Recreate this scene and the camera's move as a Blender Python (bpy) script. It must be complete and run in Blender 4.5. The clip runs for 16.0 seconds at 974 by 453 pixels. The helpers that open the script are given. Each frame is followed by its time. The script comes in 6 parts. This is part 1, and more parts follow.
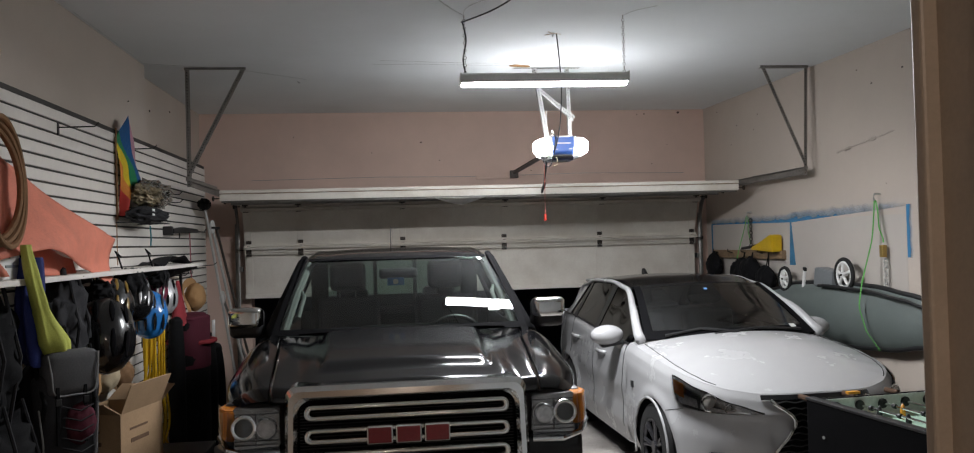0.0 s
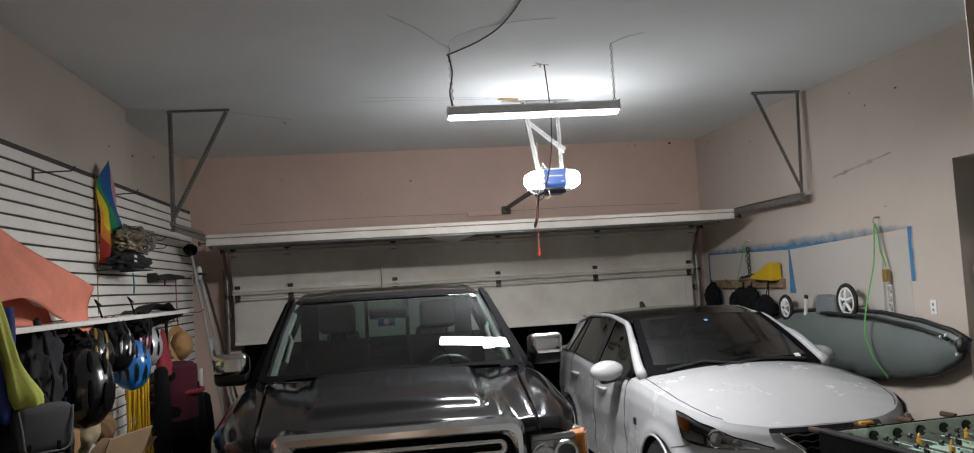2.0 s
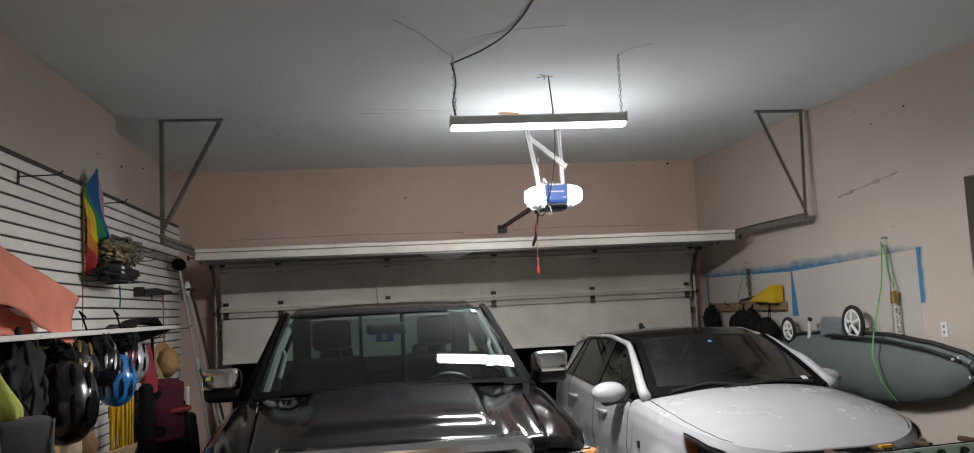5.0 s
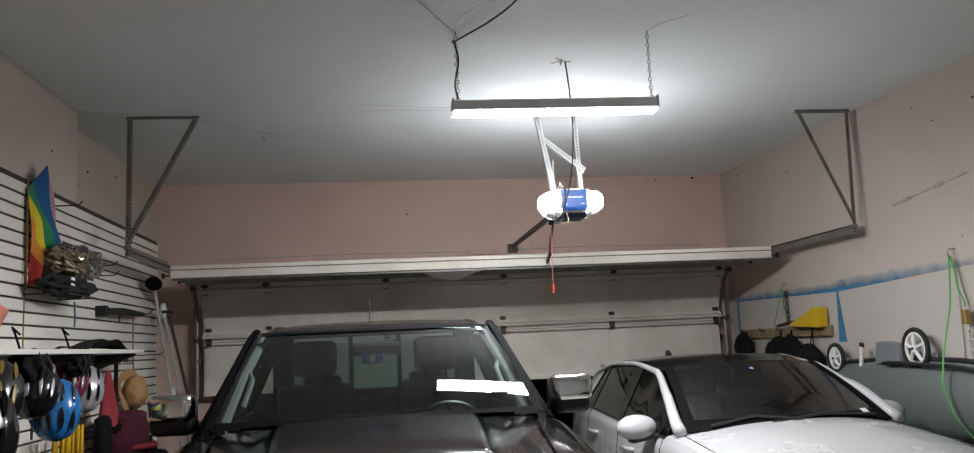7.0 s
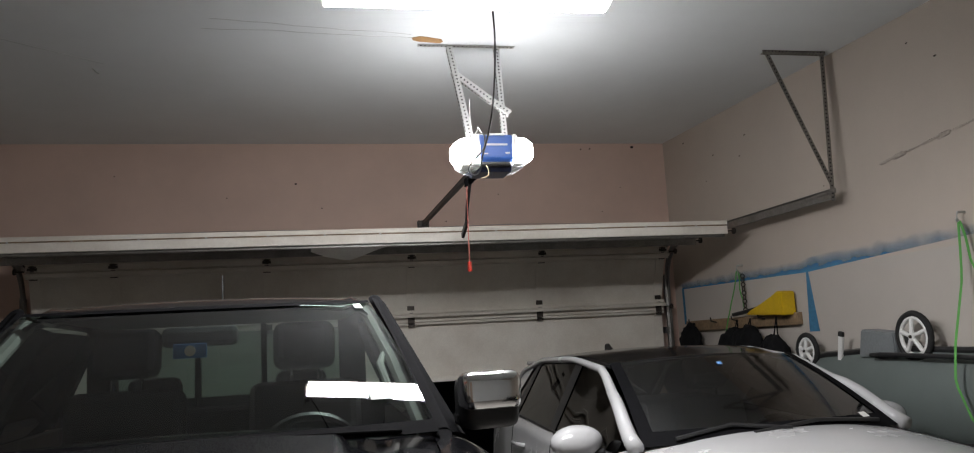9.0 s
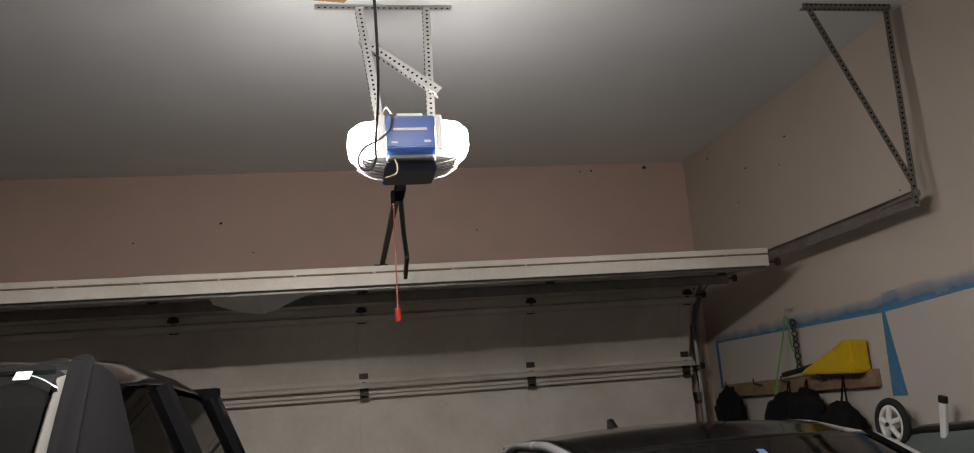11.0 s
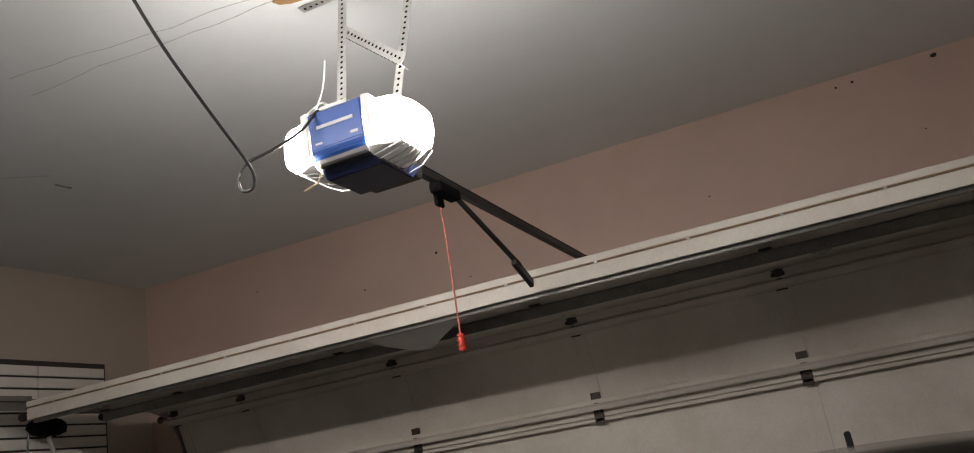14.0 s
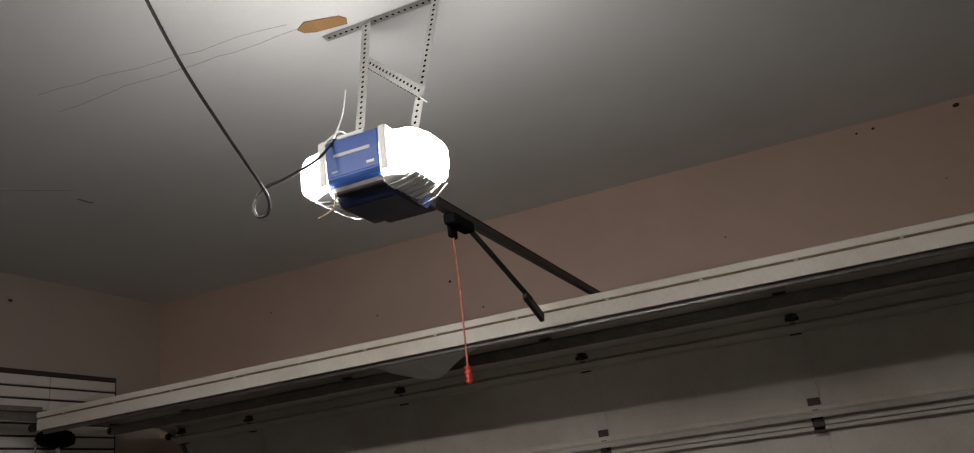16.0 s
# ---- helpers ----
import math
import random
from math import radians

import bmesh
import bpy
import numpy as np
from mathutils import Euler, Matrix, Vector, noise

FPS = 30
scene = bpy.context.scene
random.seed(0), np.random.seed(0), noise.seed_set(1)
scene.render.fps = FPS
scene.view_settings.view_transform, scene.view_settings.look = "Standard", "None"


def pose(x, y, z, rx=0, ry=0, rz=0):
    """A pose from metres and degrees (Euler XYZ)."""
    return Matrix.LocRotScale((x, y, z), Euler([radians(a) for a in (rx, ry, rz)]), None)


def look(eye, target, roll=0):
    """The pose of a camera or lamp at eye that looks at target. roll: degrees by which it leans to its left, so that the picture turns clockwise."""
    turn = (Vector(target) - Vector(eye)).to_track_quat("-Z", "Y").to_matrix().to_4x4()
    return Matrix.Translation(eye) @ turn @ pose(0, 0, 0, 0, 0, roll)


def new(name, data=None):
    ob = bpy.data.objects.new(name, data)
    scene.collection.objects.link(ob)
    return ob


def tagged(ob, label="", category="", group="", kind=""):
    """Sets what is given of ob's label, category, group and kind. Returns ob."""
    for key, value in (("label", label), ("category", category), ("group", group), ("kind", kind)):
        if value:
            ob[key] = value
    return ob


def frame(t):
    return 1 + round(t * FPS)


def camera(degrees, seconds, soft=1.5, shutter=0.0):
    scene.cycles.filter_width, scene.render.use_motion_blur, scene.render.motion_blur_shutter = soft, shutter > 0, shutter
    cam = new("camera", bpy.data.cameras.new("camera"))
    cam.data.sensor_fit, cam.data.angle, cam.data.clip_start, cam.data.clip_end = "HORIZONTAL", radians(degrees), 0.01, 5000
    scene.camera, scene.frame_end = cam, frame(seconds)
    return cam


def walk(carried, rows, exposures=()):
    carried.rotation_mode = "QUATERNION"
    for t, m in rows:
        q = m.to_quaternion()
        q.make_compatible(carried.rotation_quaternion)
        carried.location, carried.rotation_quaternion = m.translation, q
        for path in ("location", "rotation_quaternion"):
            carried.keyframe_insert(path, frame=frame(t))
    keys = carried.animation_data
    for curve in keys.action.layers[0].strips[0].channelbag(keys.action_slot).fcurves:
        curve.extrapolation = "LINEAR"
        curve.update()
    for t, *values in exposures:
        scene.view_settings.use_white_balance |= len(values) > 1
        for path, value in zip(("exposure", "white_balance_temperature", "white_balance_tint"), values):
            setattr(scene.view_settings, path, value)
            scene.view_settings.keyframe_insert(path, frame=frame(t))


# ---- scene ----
cam = camera(60.5, 16.0, soft=1.1)

PATH = [
    (0, (-1.101, 0.37, 1.814), (-0.872, 2.356, 1.851), -1.6),
    (0.5, (-1.113, 0.396, 1.779), (-0.879, 2.382, 1.815), -1.6),
    (1, (-1.089, 0.482, 1.782), (-0.849, 2.466, 1.851), -2.2),
    (1.5, (-1.08, 0.527, 1.787), (-0.837, 2.51, 1.889), -2.9),
    (2, (-1.069, 0.535, 1.787), (-0.822, 2.516, 1.919), -3.4),
    (2.5, (-1.072, 0.549, 1.784), (-0.817, 2.527, 1.933), -3.6),
    (3, (-1.056, 0.583, 1.789), (-0.794, 2.559, 1.951), -3.4),
    (5.3, (-1.171, 0.795, 1.721), (-0.885, 2.765, 1.914), -2.6),
    (5.5, (-1.178, 0.852, 1.756), (-0.889, 2.827, 1.876), -2.3),
    (6, (-1.143, 1.068, 1.736), (-0.842, 3.041, 1.867), -2.1),
    (6.5, (-1.07, 1.285, 1.731), (-0.764, 3.25, 1.945), -2.3),
    (7, (-1.032, 1.556, 1.609), (-0.772, 3.519, 1.891), -2.7),
    (7.5, (-0.978, 1.879, 1.581), (-0.701, 3.837, 1.879), -2.7),
    (8, (-0.892, 2.233, 1.574), (-0.62, 4.199, 1.823), -2.4),
    (8.5, (-0.867, 2.596, 1.548), (-0.497, 4.545, 1.798), -2.4),
    (9, (-0.715, 2.932, 1.535), (-0.272, 4.862, 1.815), -3.2),
    (9.5, (-0.535, 3.269, 1.555), (-0.066, 5.184, 1.896), -3.7),
    (9.7, (-0.483, 3.401, 1.522), (-0.015, 5.313, 1.875), -3.7),
    (11.8, (0.584, 4.762, 1.586), (0.808, 6.69, 2.068), -6.2),
    (12, (0.702, 4.816, 1.584), (0.901, 6.746, 2.072), -6.7),
    (12.5, (0.992, 5.048, 1.51), (1.137, 6.98, 2.009), -6.1),
    (13, (1.326, 5.239, 1.493), (1.042, 7.142, 2.037), -5.4),
    (13.5, (1.52, 5.362, 1.563), (0.95, 7.203, 2.098), -8.9),
    (14, (1.57, 5.36, 1.58), (0.881, 7.154, 2.132), -9.9),
    (14.5, (1.593, 5.334, 1.585), (0.889, 7.106, 2.189), -10.6),
    (15, (1.606, 5.312, 1.585), (0.899, 7.052, 2.272), -12.3),
    (15.5, (1.598, 5.33, 1.594), (0.901, 7.062, 2.309), -11.4),
    (16, (1.598, 5.355, 1.593), (0.885, 7.117, 2.214), -7.2),
]
walk(cam, [(t, look(eye, target, roll)) for t, eye, target, roll in PATH], exposures=[(0, 0.95, 6820, 17), (3.2, 0.84, 6920, 17), (5.4, 0.80, 6900, 16), (6.0, 0.95, 6900, 16), (6.8, 1.02, 6850, 16), (9.0, 0.55, 7020, 18), (9.6, 0.32, 7300, 20), (11.9, 0.12, 7800, 22), (12.5, 0.28, 7950, 23), (13.0, 0.50, 7950, 24), (14.0, 0.46, 7720, 22), (15.2, -0.10, 7500, 20), (16, -0.10, 7620, 20)])

# ---- world: night outside ----
world = bpy.data.worlds.new("night")
scene.world = world
world.use_nodes = True
world.node_tree.nodes["Background"].inputs["Color"].default_value = (0.05, 0.06, 0.09, 1)
world.node_tree.nodes["Background"].inputs["Strength"].default_value = 0.02

TUBE_GLOW = 160.0
LENS_GLOW = 42.0

# ---- materials ----


def material(name, color, rough=0.6, metal=0.0, grain=60.0, amount=0.08, stain=2.0, stains=0.12, bump=0.1, dirt=None, coat=0.0):
    """A surface with fine grain, larger stains and a little relief, in metres."""
    m = bpy.data.materials.new(name)
    m.use_nodes = True
    nt = m.node_tree
    n, link = nt.nodes, nt.links.new
    b = n["Principled BSDF"]
    b.inputs["Roughness"].default_value = rough
    b.inputs["Metallic"].default_value = metal
    b.inputs["Coat Weight"].default_value = coat
    b.inputs["Coat Roughness"].default_value = 0.03
    tc = n.new("ShaderNodeTexCoord")
    fine, wide = n.new("ShaderNodeTexNoise"), n.new("ShaderNodeTexNoise")
    for t, s, d in ((fine, grain, 4), (wide, stain, 6)):
        t.inputs["Scale"].default_value = s
        t.inputs["Detail"].default_value = d
        t.inputs["Roughness"].default_value = 0.65
        link(tc.outputs["Object"], t.inputs["Vector"])
    info = n.new("ShaderNodeObjectInfo")
    dark = [c * (1 - 2.2 * stains) for c in color] if dirt is None else list(dirt)
    r1, r2 = n.new("ShaderNodeValToRGB"), n.new("ShaderNodeValToRGB")
    r1.color_ramp.elements[0].position, r1.color_ramp.elements[1].position = 0.28, 0.62
    r1.color_ramp.elements[0].color = (*dark, 1)
    r1.color_ramp.elements[1].color = (*color, 1)
    link(wide.outputs["Fac"], r1.inputs["Fac"])
    mix = n.new("ShaderNodeMix")
    mix.data_type, mix.blend_type = "RGBA", "MULTIPLY"
    mix.inputs["Factor"].default_value = 1.0
    r2.color_ramp.elements[0].position, r2.color_ramp.elements[1].position = 0.3, 0.7
    lo = 1 - 2 * amount
    r2.color_ramp.elements[0].color = (lo, lo, lo, 1)
    r2.color_ramp.elements[1].color = (1, 1, 1, 1)
    link(fine.outputs["Fac"], r2.inputs["Fac"])
    link(r1.outputs["Color"], mix.inputs["A"])
    link(r2.outputs["Color"], mix.inputs["B"])
    link(mix.outputs["Result"], b.inputs["Base Color"])
    if bump:
        bp = n.new("ShaderNodeBump")
        bp.inputs["Strength"].default_value = bump
        bp.inputs["Distance"].default_value = 0.01
        link(fine.outputs["Fac"], bp.inputs["Height"])
        link(bp.outputs["Normal"], b.inputs["Normal"])
    rr = n.new("ShaderNodeMapRange")
    rr.inputs["To Min"].default_value = max(0.02, rough * 0.85)
    rr.inputs["To Max"].default_value = min(1.0, rough * 1.2)
    link(wide.outputs["Fac"], rr.inputs["Value"])
    link(rr.outputs["Result"], b.inputs["Roughness"])
    return m


def glow(name, color, strength):
    m = bpy.data.materials.new(name)
    m.use_nodes = True
    b = m.node_tree.nodes["Principled BSDF"]
    b.inputs["Base Color"].default_value = (0.8, 0.8, 0.8, 1)
    b.inputs["Emission Color"].default_value = (*color, 1)
    b.inputs["Emission Strength"].default_value = strength
    return m


def pane_glass(name, tint, gloss=1.0, rough=0.015):
    """Thin glass: clear with a tint, mirror-like by Fresnel."""
    m = bpy.data.materials.new(name)
    m.use_nodes = True
    nt = m.node_tree
    n, link = nt.nodes, nt.links.new
    n.remove(n["Principled BSDF"])
    out = n["Material Output"]
    clear, shiny, fres, mix = (n.new("ShaderNodeBsdfTransparent"), n.new("ShaderNodeBsdfGlossy"),
                               n.new("ShaderNodeFresnel"), n.new("ShaderNodeMixShader"))
    clear.inputs["Color"].default_value = (*tint, 1)
    shiny.inputs["Roughness"].default_value = rough
    shiny.inputs["Color"].default_value = (gloss, gloss, gloss, 1)
    fres.inputs["IOR"].default_value = 1.7
    link(fres.outputs["Fac"], mix.inputs["Fac"])
    link(clear.outputs["BSDF"], mix.inputs[1])
    link(shiny.outputs["BSDF"], mix.inputs[2])
    link(mix.outputs["Shader"], out.inputs["Surface"])
    return m


WALL = material("wall_paint", (0.55, 0.475, 0.41), 0.75, grain=180, amount=0.03, stain=0.9, stains=0.05, bump=0.05)
PINK = material("header_paint", (0.70, 0.515, 0.435), 0.75, grain=160, amount=0.03, stain=1.1, stains=0.06, bump=0.05)
CEIL = material("ceiling_paint", (0.76, 0.79, 0.80), 0.85, grain=220, amount=0.03, stain=0.7, stains=0.04, bump=0.05)
CONCRETE = material("concrete", (0.42, 0.39, 0.36), 0.55, grain=40, amount=0.1, stain=1.6, stains=0.2, bump=0.08)
ASPHALT = material("driveway", (0.05, 0.05, 0.052), 0.9, grain=80, amount=0.2, bump=0.3)
DOORSKIN = material("door_panel", (0.77, 0.73, 0.66), 0.6, grain=90, amount=0.05, stain=2.2, stains=0.08, bump=0.04, dirt=(0.62, 0.56, 0.49))
GALV = material("galvanised_steel", (0.34, 0.33, 0.31), 0.45, metal=0.75, grain=70, amount=0.15, stain=8, stains=0.15)
GALVB = material("bright_galvanised_steel", (0.62, 0.62, 0.60), 0.4, metal=0.6, grain=70, amount=0.1, stain=8, stains=0.1)
STEEL_DK = material("dark_oiled_steel", (0.09, 0.075, 0.065), 0.5, metal=0.6, grain=60, amount=0.2, stain=9, stains=0.2)
BLACKP = material("black_plastic", (0.018, 0.018, 0.019), 0.45, grain=120, amount=0.15, bump=0.05)
BLACKM = material("matt_black", (0.007, 0.007, 0.008), 0.8, grain=120, amount=0.2, bump=0.1)
BLACKM.node_tree.nodes["Principled BSDF"].inputs["Specular IOR Level"].default_value = 0.04
RUBBER = material("rubber", (0.02, 0.02, 0.02), 0.8, grain=90, amount=0.2, bump=0.2)
WHITEP = material("white_plastic", (0.78, 0.78, 0.76), 0.4, grain=60, amount=0.03, stain=3, stains=0.04, bump=0.02)
BLUEP = material("blue_plastic", (0.025, 0.10, 0.36), 0.35, grain=90, amount=0.05, bump=0.02)
NAVYP = material("navy_plastic", (0.008, 0.014, 0.05), 0.4, grain=90, amount=0.05, bump=0.02)
SILVER = material("silver_print", (0.45, 0.47, 0.50), 0.4, metal=0.2, bump=0)
SLAT = material("slatwall_laminate", (0.82, 0.78, 0.72), 0.5, grain=30, amount=0.03, stain=1.5, stains=0.05, bump=0.02)
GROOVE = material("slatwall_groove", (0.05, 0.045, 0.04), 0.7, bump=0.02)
JAMB = material("jamb_paint", (0.50, 0.42, 0.34), 0.45, grain=120, amount=0.05, stain=4, stains=0.08, bump=0.05)
CHROME = material("chrome", (0.82, 0.82, 0.81), 0.10, metal=1.0, grain=20, amount=0.02, stain=5, stains=0.05, bump=0)
TRUCKP = material("black_car_paint", (0.005, 0.005, 0.006), 0.10, grain=200, amount=0.1, stain=3, stains=0.1, bump=0)
WHITECAR = material("white_car_paint", (0.40, 0.40, 0.405), 0.26, grain=120, amount=0.02, stain=2, stains=0.02, bump=0, coat=0.4)
WHITECAR.node_tree.nodes["Principled BSDF"].inputs["Coat Roughness"].default_value = 0.10
GLASS = pane_glass("windscreen_glass", (0.36, 0.47, 0.43))
TINT = pane_glass("privacy_glass", (0.025, 0.027, 0.027), 0.7)
CLEAR = pane_glass("lens_plastic", (0.9, 0.9, 0.9))
LAMPSILVER = material("lamp_silver", (0.72, 0.71, 0.70), 0.3, metal=0.35, grain=60, amount=0.12, stain=25, stains=0.25, bump=0.1)
AMBER = material("amber_plastic", (0.75, 0.24, 0.02), 0.25, grain=150, amount=0.15, bump=0.1)
GREY = material("grey_coating", (0.24, 0.27, 0.26), 0.42, grain=150, amount=0.05, stain=2, stains=0.06, bump=0.05)
WOODM = material("pine_board", (0.36, 0.24, 0.14), 0.65, grain=40, amount=0.2, stain=9, stains=0.2)
CARDB = material("cardboard", (0.42, 0.27, 0.15), 0.85, grain=120, amount=0.08, stain=3, stains=0.1)
DARKCHROME = material("dark_chrome", (0.44, 0.43, 0.42), 0.22, metal=0.9, grain=25, amount=0.2, stain=14, stains=0.3, bump=0.25)
TUBE = glow("lamp_diffuser", (0.88, 0.96, 1.0), TUBE_GLOW)
LENS = glow("opener_lens", (0.88, 0.96, 1.0), LENS_GLOW)

# ---- mesh helpers ----


def part(name, bm, mat, parent=None, label="", smooth=False):
    me = bpy.data.meshes.new(name)
    bmesh.ops.recalc_face_normals(bm, faces=bm.faces)
    bm.to_mesh(me)
    bm.free()
    if smooth:
        me.shade_smooth()
    me.materials.append(mat)
    ob = new(name, me)
    if parent is not None:
        ob.parent = parent
    return tagged(ob, label) if label else ob


def thing(name, label, category, m=None, group="", kind=""):
    ob = new(name)
    ob.empty_display_size = 0.05
    ob.matrix_basis = m if m is not None else Matrix()
    return tagged(ob, label, category, group, kind)


def box(x0, x1, y0, y1, z0, z1, bevel=0.0, bm=None, m=None, seg=2):
    own = bmesh.new()
    g = bmesh.ops.create_cube(own, size=1)
    for v in g["verts"]:
        v.co = Vector(((x0 + x1) / 2 + v.co.x * (x1 - x0), (y0 + y1) / 2 + v.co.y * (y1 - y0), (z0 + z1) / 2 + v.co.z * (z1 - z0)))
    if bevel:
        bmesh.ops.bevel(own, geom=own.edges[:], offset=bevel, segments=seg, affect="EDGES", profile=0.5)
    if m is not None:
        own.transform(m)
    return join(own, bm)


def join(own, bm):
    if bm is None:
        return own
    me = bpy.data.meshes.new("joint")
    own.to_mesh(me)
    own.free()
    bm.from_mesh(me)
    bpy.data.meshes.remove(me)
    return bm


def tube(points, r, n=8, bm=None, closed=False, taper=None):
    """A round bar along points."""
    bm = bmesh.new() if bm is None else bm
    pts = [Vector(p) for p in points]
    rings, count = [], len(pts)
    for i, p in enumerate(pts):
        a = pts[i - 1] if (i or closed) else p
        b = pts[(i + 1) % count] if (i < count - 1 or closed) else p
        d = (b - a).normalized()
        side = d.cross(Vector((0, 0, 1)) if abs(d.z) < 0.9 else Vector((1, 0, 0))).normalized()
        up = side.cross(d)
        rad = r * (taper[i] if taper else 1)
        rings.append([bm.verts.new(p + (side * math.cos(k * math.tau / n) + up * math.sin(k * math.tau / n)) * rad) for k in range(n)])
    for i in range(count if closed else count - 1):
        a, b = rings[i], rings[(i + 1) % count]
        off = 0
        if closed and i == count - 1:
            off = min(range(n), key=lambda o: (a[0].co - b[o].co).length)
        for k in range(n):
            bm.faces.new((a[k], a[(k + 1) % n], b[(k + 1 + off) % n], b[(k + off) % n]))
    if not closed:
        bm.faces.new(rings[0][::-1])
        bm.faces.new(rings[-1])
    return bm


def disc(c, axis, r, depth, n=24, bm=None, bevel=0.0):
    """A short cylinder centred at c along the axis."""
    own = bmesh.new()
    bmesh.ops.create_cone(own, cap_ends=True, segments=n, radius1=r, radius2=r, depth=depth)
    if bevel:
        rim = [e for e in own.edges if abs(e.verts[0].co.z - e.verts[1].co.z) < 1e-6]
        bmesh.ops.bevel(own, geom=rim, offset=bevel, segments=2, affect="EDGES")
    own.transform(Matrix.Translation(c) @ Vector(axis).to_track_quat("Z", "Y").to_matrix().to_4x4())
    return join(own, bm)


def ring(c, axis, r, thick, n=40, k=8, bm=None, squash=1.0):
    q = Vector(axis).to_track_quat("Z", "Y").to_matrix()
    bm = bmesh.new() if bm is None else bm
    rows = []
    for i in range(n):
        a = i * math.tau / n
        rows.append([bm.verts.new(Vector(c) + q @ Vector((math.cos(a) * (r + thick * math.cos(b)), math.sin(a) * (r + thick * math.cos(b)), squash * thick * math.sin(b))))
                     for b in [j * math.tau / k for j in range(k)]])
    for i in range(n):
        for j in range(k):
            bm.faces.new((rows[i][j], rows[(i + 1) % n][j], rows[(i + 1) % n][(j + 1) % k], rows[i][(j + 1) % k]))
    return bm


def surf(fn, nu, nv, bm=None, closed_v=False):
    """A sheet through fn(u, v), u and v from 0 to 1."""
    bm = bmesh.new() if bm is None else bm
    rows = [[bm.verts.new(fn(i / nu, j / nv)) for j in range(nv + (0 if closed_v else 1))] for i in range(nu + 1)]
    w = len(rows[0])
    for i in range(nu):
        for j in range(nv):
            bm.faces.new((rows[i][j], rows[i + 1][j], rows[i + 1][(j + 1) % w], rows[i][(j + 1) % w]))
    return bm


def sheet(bm, depth):
    """Gives a sheet thickness, against its normals."""
    bmesh.ops.recalc_face_normals(bm, faces=bm.faces)
    bmesh.ops.solidify(bm, geom=bm.faces[:], thickness=depth)
    return bm


def prism(points, axis, a, b, bm=None, bevel=0.0):
    """A flat outline pushed along an axis from a to b; points give the other two coordinates in order."""
    own = bmesh.new()
    def at(p, w):
        return {"x": (w, p[0], p[1]), "y": (p[0], w, p[1]), "z": (p[0], p[1], w)}[axis]
    lo, hi = [own.verts.new(at(p, a)) for p in points], [own.verts.new(at(p, b)) for p in points]
    own.faces.new(lo[::-1])
    own.faces.new(hi)
    for i in range(len(points)):
        j = (i + 1) % len(points)
        own.faces.new((lo[i], lo[j], hi[j], hi[i]))
    if bevel:
        bmesh.ops.bevel(own, geom=own.edges[:], offset=bevel, segments=2, affect="EDGES")
    return join(own, bm)


def flowing(points, k=6):
    """More points along the way, on a smooth curve."""
    p = [Vector(q) for q in points]
    p = [2 * p[0] - p[1], *p, 2 * p[-1] - p[-2]]
    out = []
    for i in range(1, len(p) - 2):
        for j in range(k):
            t = j / k
            out.append(0.5 * ((2 * p[i]) + (p[i + 1] - p[i - 1]) * t + (2 * p[i - 1] - 5 * p[i] + 4 * p[i + 1] - p[i + 2]) * t * t + (3 * p[i] - p[i - 1] - 3 * p[i + 1] + p[i + 2]) * t ** 3))
    return [*out, p[-2]]


def lerp(a, b, t):
    return a + (b - a) * t


def smooth01(t):
    t = max(0.0, min(1.0, t))
    return t * t * (3 - 2 * t)


def curve1(keys, t):
    """Smooth reading of a short table of (t, value)."""
    if t <= keys[0][0]:
        return keys[0][1]
    for (a, va), (b, vb) in zip(keys, keys[1:]):
        if t <= b:
            return lerp(va, vb, smooth01((t - a) / (b - a)) * 0.5 + 0.5 * (t - a) / (b - a))
    return keys[-1][1]


# ---- the shell of the garage ----
CEIL_Z, BACK_Y, RIGHT_X, LEFT_X = 3.38, 10.30, 2.83, -3.13


def structure(name, bm, mat, label, category):
    return tagged(part(name, bm, mat), label, category, kind="structure")


structure("floor", box(-3.6, 4.2, -2.2, 10.55, -0.15, 0.0), CONCRETE, "bare grey concrete garage floor", "floor")
structure("ground", box(-40, 40, 10.55, 60, -0.2, -0.03), ASPHALT, "dark driveway outside at night", "ground")
structure("ceiling", box(-3.6, 4.2, 1.24, 10.6, CEIL_Z, CEIL_Z + 0.15), CEIL, "white painted flat garage ceiling", "ceiling")
bm = box(-3.6, -2.72, BACK_Y, BACK_Y + 0.2, 0, CEIL_Z)
box(2.60, 3.2, BACK_Y, BACK_Y + 0.2, 0, CEIL_Z, bm=bm)
box(-2.72, 2.60, BACK_Y, BACK_Y + 0.2, 2.16, CEIL_Z, bm=bm)
structure("wall_back", bm, PINK, "pinkish painted wall above the garage door", "wall")
